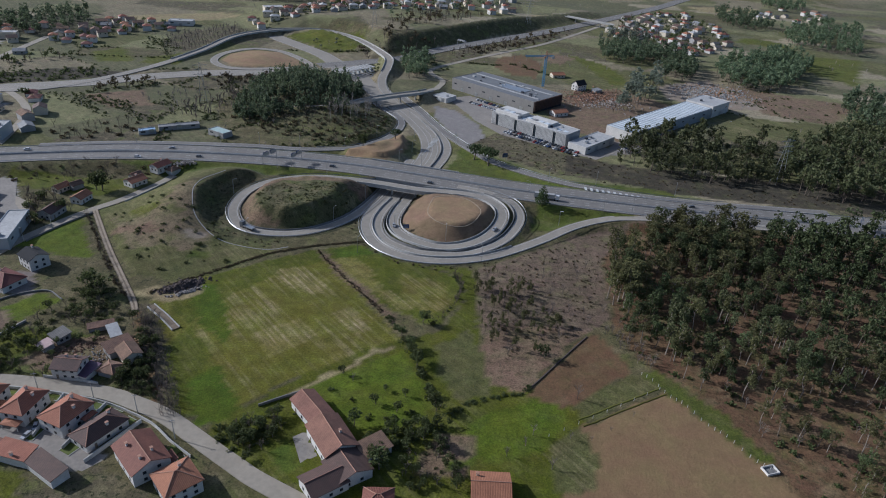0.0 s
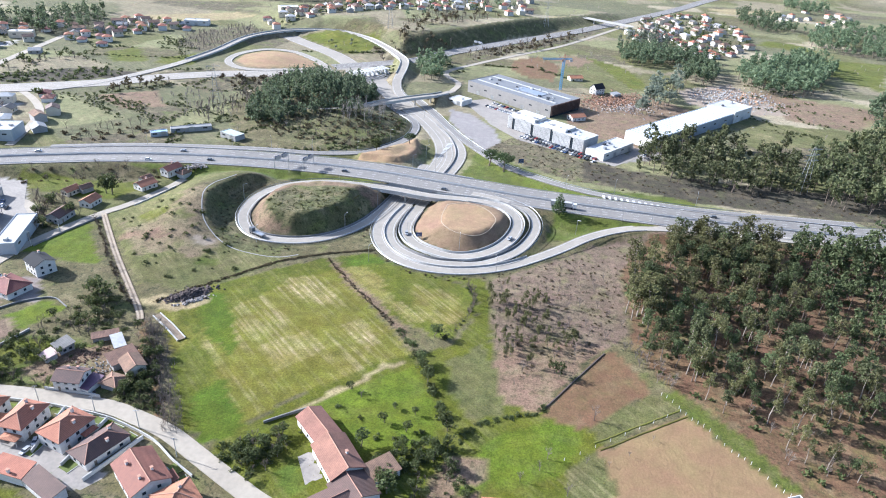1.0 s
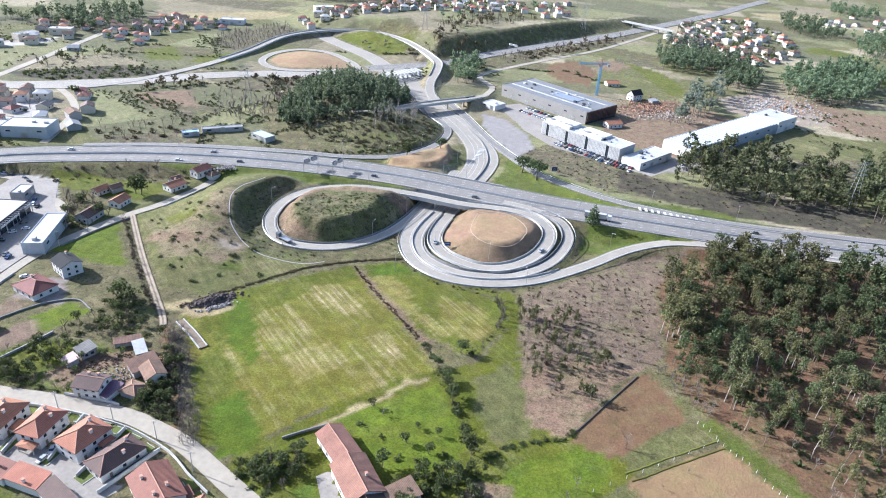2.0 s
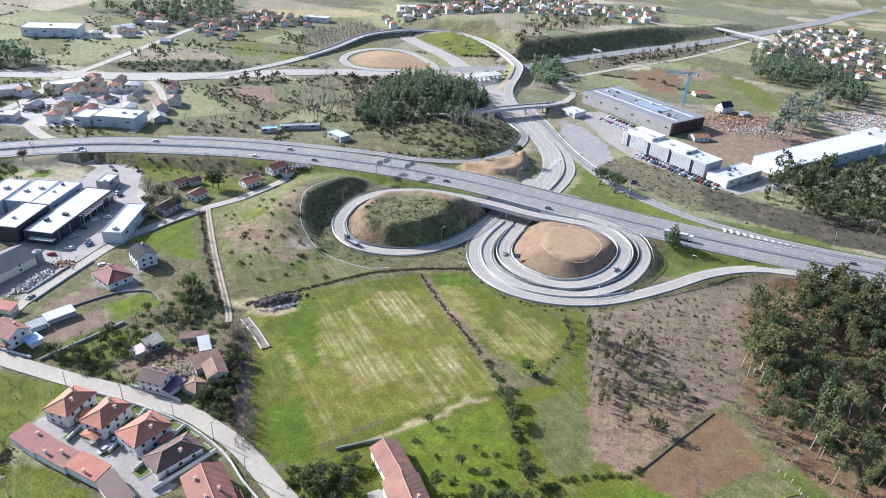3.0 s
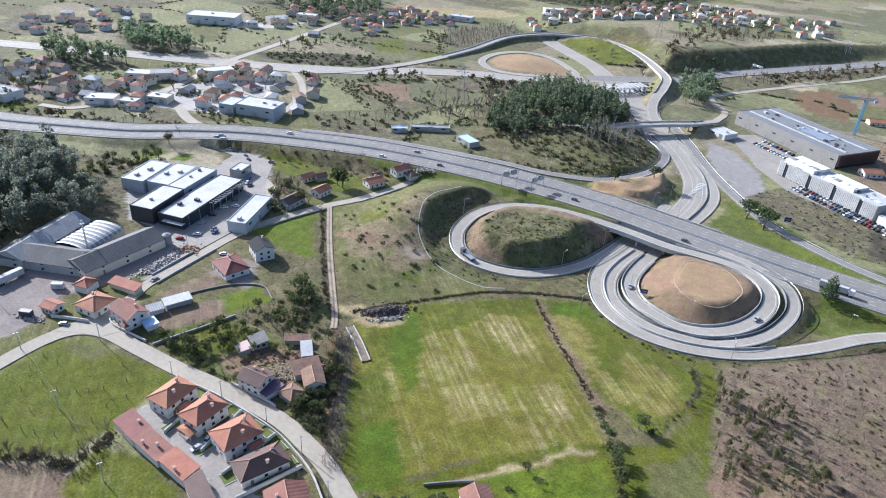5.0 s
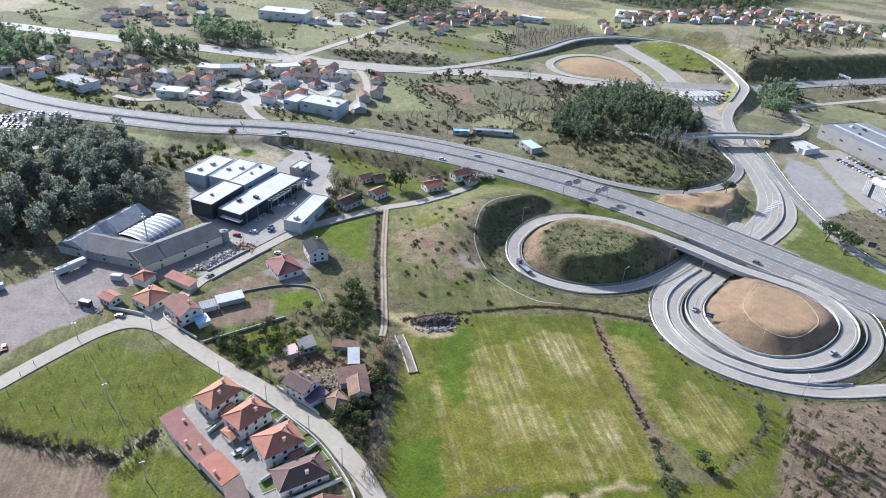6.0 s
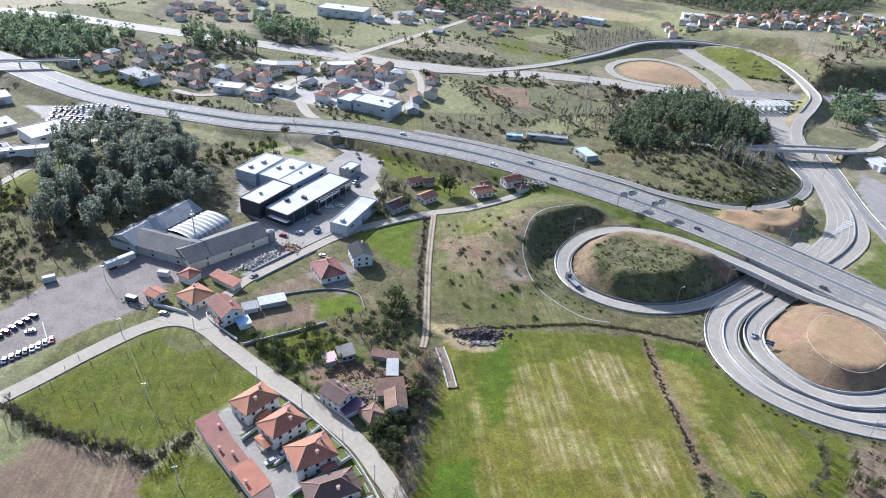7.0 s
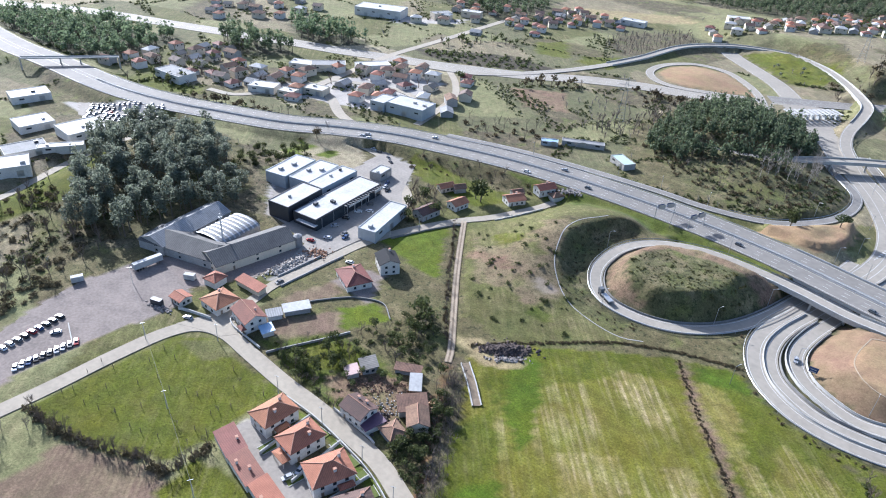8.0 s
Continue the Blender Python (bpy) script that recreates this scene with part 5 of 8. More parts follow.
house(-174.2, 161.4, -14, 13.0, 7.0, 3.2, "shed", REDTILE, WHITEWALL, "long low shed with a sloping red tile roof", 0.9, ((1, 2),), False, group=SHEDROW, eave=0.3)
house(-160.8, 158.4, -11, 14.0, 6.4, 3.4, "shed", REDTILE, WHITEWALL, "low garage with sloping red tiles and chimney", 0.9, ((2, 0.4), (-3, -2)), False, group=SHEDROW, eave=0.3)
house(-147.2, 156.6, -10, 13.0, 6.4, 3.6, "shed", TERRACOTTA, WHITEWALL, "low garage with new orange tile roof", 0.9, ((1, -2.4),), False, group=SHEDROW, eave=0.3)
house(-133.4, 151.6, -28, 15.4, 6.0, 3.4, "shed", BROWNTILE, WHITEWALL, "low garage with dark brown tile roof", 0.9, (), False, group=SHEDROW, eave=0.3)
FARM = "wings of the old farmhouse"
house(-53.2, 189.8, -48, 16.5, 9.5, 4.2, "gable", WEATHERTILE, WHITEWALL, "old farmhouse wing with long red brown tile roof", 2.2, (), group=FARM)
house(-43.0, 175.8, -54, 17.5, 12.0, 4.9, "gable", WEATHERTILE, WHITEWALL, "old farmhouse main wing with weathered tile roof", 2.9, ((2, 2.5),), group=FARM)
house(-34.8, 163.4, -52, 11.5, 13.0, 4.0, "gable", BROWNTILE, WHITEWALL, "farmhouse annex with dark ribbed tile roof", 2.4, (), group=FARM)
house(-41.5, 156.5, 40, 13.0, 10.5, 3.9, "gable", BROWNTILE, WHITEWALL, "farmhouse barn with brown ribbed roof", 2.0, (), group=FARM)
house(-27.4, 173.7, 42, 10.4, 7.0, 3.6, "shed", OLDTILE, WHITEWALL, "small farm annex with a sloping tile roof", 1.2, (), group=FARM)
house(-22.5, 152.0, 5, 9.5, 8.0, 2.8, "hip", REDTILE, CREAM, "small pavilion with red hipped roof", 1.8, (), False)
house(14.2, 160.5, 3, 12.6, 12.0, 3.4, "gable", TERRACOTTA, CREAM, "square barn with orange tile roof and chimney", 2.2, ((-4.5, 3.5),))
house(-219.2, 259.0, -22, 15.5, 12.0, 3.4, "hip", REDTILE, WHITEWALL, "white bungalow with a dark red hipped roof", 2.8, ((-3, 1.0),))
house(-216.0, 278.2, -32, 11.0, 9.5, 6.0, "gable", DARKROOF, WHITEWALL, "white house with black gabled roof", 2.2, ((-4.2, 2),), ridge=False)
house(-227.2, 206.3, -10, 13.5, 9.4, 5.2, "gable", REDTILE, WHITEWALL, "white house with red gabled roof at the junction", 2.6, ((2, 2.2),), porch=(5, -5.6, 4, 2, 2.8))
house(-246.0, 204.4, 92, 11.5, 11.5, 3.8, "hip", TERRACOTTA, WHITEWALL, "white bungalow with orange hipped roof behind a wall", 2.6, ((2, 3),))
house(-262.0, 212.4, 100, 7, 7, 3.8, "hip", TERRACOTTA, WHITEWALL, "small annex with orange hipped roof", 1.8, (), False)
house(-260.2, 194.0, 5, 7, 6, 3.2, "gable", TERRACOTTA, WHITEWALL, "little white garage with orange gabled roof", 1.2, (), True)
house(-247.6, 221.6, 5, 15, 4.4, 2.8, "shed", TERRACOTTA, CREAM, "long open shed with faded red tile roof", 0.8, (), False)
house(-214.4, 381.6, 62, 11.0, 8.6, 3.4, "gable", TERRACOTTA, WHITEWALL, "white cottage with orange tile roof", 2.0, ((2, 1.5),))
house(-218.5, 390.5, 62, 6.5, 6.0, 3.0, "gable", OLDTILE, GREYWALL, "old stone shed with brown tile roof", 1.5, (), False)
house(-207.5, 403.5, 66, 11.5, 7.5, 3.8, "gable", TERRACOTTA, WHITEWALL, "white cottage with orange roof below the motorway", 1.9, ((2, 1.2),))
house(-199.5, 404.5, 66, 7.5, 5.5, 3.0, "hip", OLDTILE, WHITEWALL, "small cottage annex with pale tile roof", 1.4, (), False)
house(-233.8, 353.0, 82, 10.0, 7.4, 3.6, "gable", TERRACOTTA, WHITEWALL, "white cottage with orange roof at the track", 1.9, ())
house(-239.6, 332.5, 85, 13.0, 8.4, 4.0, "gable", BROWNTILE, GREYWALL, "shaded cottage with brown gabled roof among trees", 2.2, ())
house(-253.0, 364.5, 70, 9.0, 6.0, 3.2, "gable", TERRACOTTA, CREAM, "small cottage with faded orange roof", 1.6, ())
house(-246.5, 369.5, 60, 7.0, 5.5, 3.2, "gable", OLDTILE, GREYWALL, "old stone cottage with brown roof", 1.5, (), False)
RUIN = "old houses in the ruined farmyard"
house(-153.6, 201.4, 0, 10.5, 8.4, 5.0, "gable", BROWNTILE, WHITEWALL, "old white house with mottled brown tile roof", 2.0, ((-2, 2), (1.5, 2.5)), group=RUIN)
house(-146.2, 201.0, -15, 4.4, 7.6, 2.6, "shed", mat("purple sheet roof", (0.10, 0.05, 0.09), (0.07, 0.035, 0.06), 1.0, 0.6), WHITEWALL, "lean-to with a dark purple sheet roof", 0.7, (), False, group=RUIN)
house(-142.0, 217.4, 50, 10.5, 7.0, 3.2, "shed", OLDTILE, GREYWALL, "tumbledown barn with sagging brown tiles", 1.2, (), False, group=RUIN)
house(-135.8, 213.6, -45, 9.0, 7.5, 3.8, "gable", OLDTILE, CREAM, "ruined barn with pale worn tile roof", 1.8, (), False, group=RUIN)
house(-138.4, 203.6, -12, 7.0, 6.6, 2.6, "hip", OLDTILE, GREYWALL, "small ruined shed with collapsed tile roof", 1.3, (), False, group=RUIN)
house(-170.0, 221.8, -32, 6.5, 6.0, 2.8, "shed", GREYROOF, GREYWALL, "small shed with grey sheet roof", 0.8, (), True, group=RUIN)
house(-172.4, 215.0, -30, 5.0, 4.6, 2.3, "shed", mat("pink sheet roof", (0.45, 0.32, 0.30), (0.35, 0.25, 0.23), 0.8, 0.8), GREYWALL, "low shed with a faded pink roof", 0.5, (), False, group=RUIN)
house(-148.4, 226.0, 40, 3.8, 7.4, 3.4, "shed", WHITEROOF, BROWNTILE, "shed with a bright white sheet roof", 1.3, (), False, group=RUIN)
house(-157.0, 231.0, 30, 10.0, 3.2, 2.4, "shed", OLDTILE, GREYWALL, "long low wall shed with brown tiles", 0.5, (), False, group=RUIN)
house(-219.2, 225.2, 62, 11.0, 5.0, 2.6, "shed", WHITEROOF, GREYWALL, "long white sheet roofed shed", 0.4, (), False)
house(-222.6, 215.8, 62, 6.0, 4.5, 2.4, "shed", PALEROOF, WHITEWALL, "pale grey sheet roofed carport", 0.4, (), False)
house(-216.0, 207.0, -20, 5.2, 4.6, 2.5, "shed", TARP, WHITEWALL, "carport under blue sheets", 0.4, (), False)


def hall(name, x, y, rot, w_, d_, h0, wall_m, roof_m, label, front=None, strips=0, across=True, units=0, slope=0.0, strip_m=None, category="warehouse", group=""):
    """A flat roofed industrial building: walls, parapet, roof, roof lights, roof units, loading doors and windows."""
    root = tagged(new(name), label, category, group)
    box("wall", (-w_ / 2, w_ / 2, -d_ / 2, d_ / 2, -1, h0), wall_m, root, "", 0.06)
    box("roof", (-w_ / 2 + 0.3, w_ / 2 - 0.3, -d_ / 2 + 0.3, d_ / 2 - 0.3, h0 - 0.1, h0 + 0.12), roof_m, root)
    for lims in ((-w_ / 2, w_ / 2, -d_ / 2 - 0.03, -d_ / 2 + 0.3), (-w_ / 2, w_ / 2, d_ / 2 - 0.3, d_ / 2 + 0.03), (-w_ / 2 - 0.03, -w_ / 2 + 0.3, -d_ / 2, d_ / 2), (w_ / 2 - 0.3, w_ / 2 + 0.03, -d_ / 2, d_ / 2)):
        box("parapet", (*lims, h0 - 0.3, h0 + 0.45), wall_m, root)
    for k in range(strips):
        if across:
            c = -w_ / 2 + w_ * (k + 0.5) / strips
            lims = (c - w_ / strips * 0.27, c + w_ / strips * 0.27, -d_ / 2 + 1, d_ / 2 - 1)
        else:
            c = -d_ / 2 + d_ * (k + 0.5) / strips
            lims = (-w_ / 2 + 3, w_ / 2 - 3, c - 1.0, c + 1.0)
        box("roof_light", (*lims, h0 + 0.1, h0 + 0.5), strip_m or SKYLIGHT, root, "", 0.05)
    rnd = random.Random(int(abs(x * 7 + y)))
    for k in range(units):
        cx, cy, s = rnd.uniform(-w_ * 0.42, w_ * 0.42), rnd.uniform(-d_ * 0.25, d_ * 0.25), rnd.uniform(0.7, 1.5)
        box("roof_unit", (cx - s, cx + s, cy - s * 0.7, cy + s * 0.7, h0 + 0.1, h0 + 0.9 + 0.5 * s), rnd.choice((STEEL, DARKMETAL, WHITEROOF)), root, "", 0.05)
    if front:
        box("front", (-w_ / 2 + 0.2, w_ / 2 - 0.2, -d_ / 2 - 0.12, -d_ / 2 - 0.01, 0, h0 - 0.6), front, root, "dark glazed front")
    n_ = max(2, int(w_ / 9))
    for s in (-1, 1):
        for k in range(n_):
            cx = -w_ / 2 + w_ * (k + 0.5) / n_
            if s < 0 and front:
                box("mullion", (cx - 0.12, cx + 0.12, -d_ / 2 - 0.22, -d_ / 2 - 0.1, 0, h0 - 0.6), STEEL, root)
            elif k % 2:
                box("shutter_door", (cx - 1.8, cx + 1.8, s * d_ / 2 - 0.06, s * d_ / 2 + 0.06, 0, 3.8), STEEL, root)
            else:
                box("window", (cx - 1.6, cx + 1.6, s * d_ / 2 - 0.05, s * d_ / 2 + 0.05, h0 * 0.55, h0 * 0.55 + 1.1), GLASS, root)
    return place(root, x, y, rot)


WORKS = "warehouses of the works yard"
hall("warehouse", -328.5, 308.2, 103, 29, 14.6, 7.6, BLUEWALL, WHITEROOF, "pale clad warehouse with a white sheet roof", units=2, group=WORKS)
hall("warehouse", -313.7, 313.9, 102, 29.5, 14.2, 7.2, BLUEWALL, WHITEROOF, "pale clad warehouse with bright white roof", units=2, group=WORKS)
hall("warehouse", -299.4, 315.8, 98, 31, 11.6, 7.8, BLUEWALL, WHITEROOF, "narrow warehouse with white sheet roof", units=2, group=WORKS)
hall("warehouse", -294.2, 284.6, 100, 28, 14.0, 8.8, DARKMETAL, WHITEROOF, "dark fronted warehouse with white roof", units=1, group=WORKS)
sh = hall("showroom", -279.4, 303.0, 98, 56, 16.0, 6.6, DARKMETAL, WHITEROOF, "long car showroom with white roof and dark glazed front", front=GLASS, units=3, category="showroom")
for k in range(15):
    box("sunshade_slat", (-6 + k * 2.2, -5 + k * 2.2, -10.6, -7.4, 6.4, 6.7), DARKMETAL, sh, "", 0.04)
box("sign_band", (-4, 14, -10.75, -10.45, 5.2, 6.2), WHITEROOF, sh, "white sign band")
box("sign_band", (19, 26, -10.75, -10.45, 5.0, 6.6), WHITEROOF, sh, "white sign band")
for k in range(6):
    child("column", face_mesh("column", *tube_data((-5 + k * 6.2, -10.3, -0.5), (-5 + k * 6.2, -10.3, 6.4), 0.2, 0.2, 8), STEEL), sh)
box("canopy_roof", (-30.5, -27.5, -9, 4, 3.6, 3.9), WHITEROOF, sh, "white entrance canopy", 0.05)
hall("link_building", -288.6, 310, 98, 44, 3.6, 5.4, BLUEWALL, TARP, "narrow link roofed in blue sheets", group=WORKS)
hall("warehouse", -247.2, 306.0, 106, 35, 10.4, 6.4, BLUEWALL, WHITEROOF, "small pale blue warehouse with white roof", units=1, group=WORKS)
hall("gatehouse", -292, 348, 100, 12, 8, 5, GREYWALL, WHITEROOF, "small grey gatehouse with flat roof", units=1, category="building")
FACT = "wings of the derelict factory"
house(-311.2, 228.0, 101, 44, 16.0, 5.0, "gable", PALEROOF, GREYWALL, "derelict factory wing with pale broken sheet roof", 3.6, (), True, ridge=False, group=FACT)
house(-293.5, 219.6, 18.4, 50, 17.0, 4.8, "hip", GREYROOF, GREYWALL, "derelict factory wing with dark grey sheet roof", 3.8, (), True, ridge=False, group=FACT)
house(-272.8, 238.5, 82.5, 42, 17.0, 4.8, "gable", GREYROOF, CREAM, "long derelict factory wing with brown grey roof", 3.8, (), True, ridge=False, group=FACT)
barrel = tagged(new("barrel_roof_hall"), "derelict hall with a curved ribbed pale roof", "hall", FACT)
arc = [(math.cos(a) * 9.5, 4.6 + math.sin(a) * 2.6) for a in np.linspace(math.pi, 0, 13)]
line = np.column_stack([np.linspace(-13, 13, 27), np.zeros(27), np.zeros(27)])
child("roof", sweep("roof", line, arc, PALEROOF), barrel)
for k in range(9):
    child("rib", sweep("rib", line[k * 3 : k * 3 + 2] * [1, 1, 1], [(o, h + 0.12) for o, h in arc], STEEL), barrel)
box("wall", (-13, 13, -9.5, 9.5, -1, 4.6), GREYWALL, barrel)
place(barrel, -293, 240, 98)
chim = tagged(new("factory_chimney"), "thin white factory chimney pipe", "chimney")
child("shaft", face_mesh("shaft", *tube_data((0, 0, 0), (0, 0, 20), 0.45, 0.35, 10), WHITEWALL), chim)
box("platform", (-0.8, 0.8, -0.8, 0.8, 17.8, 18.2), WHITEWALL, chim, "", 0.05)
place(chim, -285, 232)
tank = tagged(new("storage_tank"), "small pale steel storage tank", "tank")
child("shell", face_mesh("shell", *tube_data((0, 0, -0.5), (0, 0, 6), 2.2, 2.2, 20), PALEROOF), tank)
child("cap", face_mesh("cap", *tube_data((0, 0, 6), (0, 0, 6.8), 2.2, 0.4, 20), PALEROOF), tank)
place(tank, -262.5, 260.5)
# the business park beyond the motorway
gb = hall("factory", 24.0, 647, -40, 101, 44, 11.0, TAUPE, mat("dark membrane roof", (0.17, 0.175, 0.18), (0.13, 0.135, 0.14), 3, 0.8, big=20), "large taupe factory with dark roof and white roof lights", strips=2, across=False, strip_m=WHITEROOF, units=14, category="factory")
for k in range(22):
    box("fin", (50.5, 51.6, -21.5 + k * 2.0, -21.2 + k * 2.0, 2.5, 11.4), mat("rust brown fin", (0.16, 0.10, 0.08), (0.12, 0.075, 0.06), 1, 0.6), gb)
box("glass_end", (50.4, 50.55, -21.8, 21.8, 0.2, 10.6), GLASS, gb, "dark glazed end")
box("solar_field", (-5, 25, -6, 6, 11.2, 11.5), mat("grey roof panels", (0.24, 0.27, 0.31), (0.19, 0.21, 0.25), 1.5, 0.4, big=8), gb, "grey roof panels")
of = hall("office_building", 47.0, 546, -39, 76, 20, 10.0, WHITEWALL, WHITEROOF, "white office block with vertical slats and stepped roof", front=GLASS, units=16, category="office")
for k in range(62):
    x = -37.5 + k * 1.22
    if k % 16 not in (4, 5):
        box("slat", (x, x + 0.95, -10.5, -10.3, 0.4, 10.6), WHITEROOF, of)
for k in range(15):
    y = -9.5 + k * 1.3
    box("slat", (37.9, 38.15, y, y + 1.0, 0.4, 10.4), WHITEROOF, of)
box("roof_storey", (-36, -12, -8, 8, 10.0, 12.6), WHITEWALL, of, "white upper storey", 0.05)
box("roof_storey", (-4, 18, -7, 8, 10.0, 12.0), WHITEWALL, of, "white upper storey", 0.05)
for k in range(12):
    box("roof_light", (-35 + k * 6.0, -31.2 + k * 6.0, -5.5 + (k % 2), -1.5, 10.0 + (2.6 if k < 4 else 2.0 if 5 <= k < 9 else 0), 10.35 + (2.6 if k < 4 else 2.0 if 5 <= k < 9 else 0)), SKYLIGHT if k % 3 else PALEROOF, of)
for x in (-22, 5):
    box("recess", (x - 2.6, x + 2.6, -10.16, -9.2, 6.2, 10.5), GLASS, of, "dark recessed bay")
lo = hall("pavilion", 91.7, 521, 50, 42, 16.5, 5.6, WHITEWALL, WHITEROOF, "low white pavilion with ribbed walls", units=4, category="building")
for k in range(30):
    box("slat", (-20.8 + k * 1.4, -20.4 + k * 1.4, 8.3, 8.5, 0.3, 5.8), WHITEROOF, lo)
hall("long_hall", 161.6, 590, 46.5, 128, 27, 8.6, SHADE_BLUE, mat("steel grey roof", (0.20, 0.215, 0.23), (0.16, 0.17, 0.185), 3, 0.5, 0.2, big=15), "long pale walled hall with rows of white roof lights", strips=27, strip_m=SKYLIGHT, category="factory")
hall("long_hall_end", 217.5, 649, 46.5, 32, 28, 10.4, WHITEWALL, WHITEROOF, "white end block of the long hall", strips=0, units=2, category="factory")
box("white_front", (-64.2, -64.0, -13.5, 13.5, 0, 8.8), WHITEWALL, bpy.data.objects["long_hall"], "white end wall")
hall("reception_building", -33.4, 622, -35, 16, 15, 4.0, WHITEWALL, WHITEROOF, "small white flat roofed reception building", units=1, category="building")
house(100, 694, 40, 12, 9, 6.0, "gable", DARKROOF, WHITEWALL, "white house with steep black roof by the building site", 4.0, (), ridge=False)
house(72, 600, 30, 14, 9, 3.4, "gable", TERRACOTTA, WHITEWALL, "old cottage with red roof behind the offices", 2.0, ())
house(118, 690, 40, 9, 6, 2.6, "shed", PALEROOF, GREYWALL, "small grey shed on the building site", 0.5, (), False)
house(82, 742, 20, 14, 9, 3.2, "gable", TERRACOTTA, CREAM, "bungalow with orange roof near the crane", 2.0, ())
hall("blue_factory", -357.4, 444.3, 12, 32, 20, 8.0, BLUEWALL, WHITEROOF, "pale blue factory with white roof beyond the motorway", strips=0, units=2, category="factory")
hall("blue_factory_annex", -380, 437, 12, 12, 18, 7.0, BLUEWALL, WHITEROOF, "pale annex with white roof", category="factory")
for x, y, r, w_, d_, h_ in ((-538.7, 354.7, 5, 32, 17, 6), (-457.2, 207.3, 80, 24, 16, 5), (-464.2, 245, 88, 25, 23, 5.5), (-503, 230, 85, 22, 20, 5), (-446, 224, 60, 26, 7, 4), (-437.7, 191, 70, 22, 18, 6),
                            (-454, 497, 60, 30, 14, 6), (-499, 454, 30, 20, 14, 5), (-438, 419, 20, 18, 12, 5), (-604, 655, 25, 56, 28, 9), (-552, 702, 70, 24, 12, 7), (-534, 737, 20, 24, 12, 7),
                            (-391, 874, 10, 30, 14, 6), (-470, 392, 30, 22, 14, 5), (-297, 962, 30, 26, 16, 7), (-560, 250, 80, 26, 18, 5), (-480, 468, 50, 30, 15, 6), (-447, 398, 20, 14, 10, 5)):
    hall("far_hall", x, y, r, w_, d_, h_, WHITEWALL if (int(x) % 3) else CREAM, WHITEROOF if (int(y) % 3) else PALEROOF, "distant low hall with a white roof", units=1, group="halls beyond the motorway")
hall("greenhouse_shed", -196, 481, -30, 17, 9, 4, GREYWALL, mat("greenish sheet roof", (0.42, 0.52, 0.48), (0.33, 0.42, 0.39), 1.5, 0.6), "shed with pale green roof beside the motorway", category="shed")
hall("low_shed", -232, 490, 30, 30, 6, 3, GREYWALL, PALEROOF, "long low grey roofed shed", category="shed")
hall("low_shed", -250, 474, 30, 12, 6, 3, BLUEWALL, TARP, "low shed with blue roof", category="shed")

# ---- vegetation ----
def leaf_cloud(rng, lobes, n, size):
    """Many small folded leaf clumps on the shells of the given lobes: rows of centre, radius, flatness."""
    wts = np.array([l[3] ** 2 for l in lobes])
    pick = rng.choice(len(lobes), n, p=wts / wts.sum())
    lob = np.array([l[:5] for l in lobes])[pick]
    d = rng.normal(size=(n, 3))
    d /= np.linalg.norm(d, axis=1)[:, None]
    rad = lob[:, 3] * rng.uniform(0.55, 1.08, n) ** 0.7
    c = lob[:, :3] + d * rad[:, None] * np.stack([np.ones(n), np.ones(n), lob[:, 4]], 1)
    u = rng.normal(size=(n, 3))
    u /= np.linalg.norm(u, axis=1)[:, None]
    v = np.cross(u, d + 0.5 * rng.normal(size=(n, 3)))
    v /= np.linalg.norm(v, axis=1)[:, None] + 1e-9
    s = size * rng.uniform(0.6, 1.4, n)[:, None]
    nn = np.cross(u, v) * s * rng.uniform(-0.5, 0.5, n)[:, None]
    quad = np.stack([c - u * s * 0.6, c + v * s * 0.45 + nn, c + u * s * 0.6, c - v * s * 0.45 + nn], 1)
    i = np.arange(n)[:, None] * 4
    tri = np.concatenate([i + [0, 1, 2], i + [0, 2, 3]])
    return quad.reshape(-1, 3), tri


def tube_tris(a, b, r0, r1, k=5):
    v, f = tube_data(a, b, r0, r1, k)
    t = [(g[0], g[j], g[j + 1]) for g in f for j in range(1, len(g) - 1)]
    return np.array([tuple(c) for c in v]), np.array(t)


def cat(parts):
    vs, ts, o = [], [], 0
    for v, t in parts:
        vs.append(v), ts.append(np.asarray(t) + o)
        o += len(v)
    return np.concatenate(vs), np.concatenate(ts)


def limbs(rng, height, base, top_r, spread, count, start):
    bends = [Vector((0, 0, -0.6))]
    for k in range(1, 4):
        bends.append(Vector((rng.normal() * 0.25 * k, rng.normal() * 0.25 * k, height * k / 3)))
    rr = np.linspace(base, top_r, 4)
    out = [tube_tris(bends[k], bends[k + 1], rr[k], rr[k + 1], 6) for k in range(3)]
    size = len(out[0][0])
    seam = [(size * k + 1, size * (k + 1), size * (k + 1) + 1) for k in range(2)]
    tips = []
    for k in range(count):
        t = start + (1 - start) * rng.uniform(0, 0.9)
        seg = min(2, int(t * 3))
        p = bends[seg].lerp(bends[seg + 1], t * 3 - seg)
        a = rng.uniform(0, math.tau)
        q = p + Vector((math.cos(a) * spread * rng.uniform(0.6, 1), math.sin(a) * spread * rng.uniform(0.6, 1), spread * rng.uniform(0.3, 0.9)))
        seam.append((size * seg, sum(len(o[0]) for o in out), sum(len(o[0]) for o in out) + 1))
        out.append(tube_tris(p, q, base * 0.35, base * 0.1, 4))
        tips.append(q)
    v, t = cat(out)
    return (v, np.concatenate([t, seam])), tips, bends[-1]


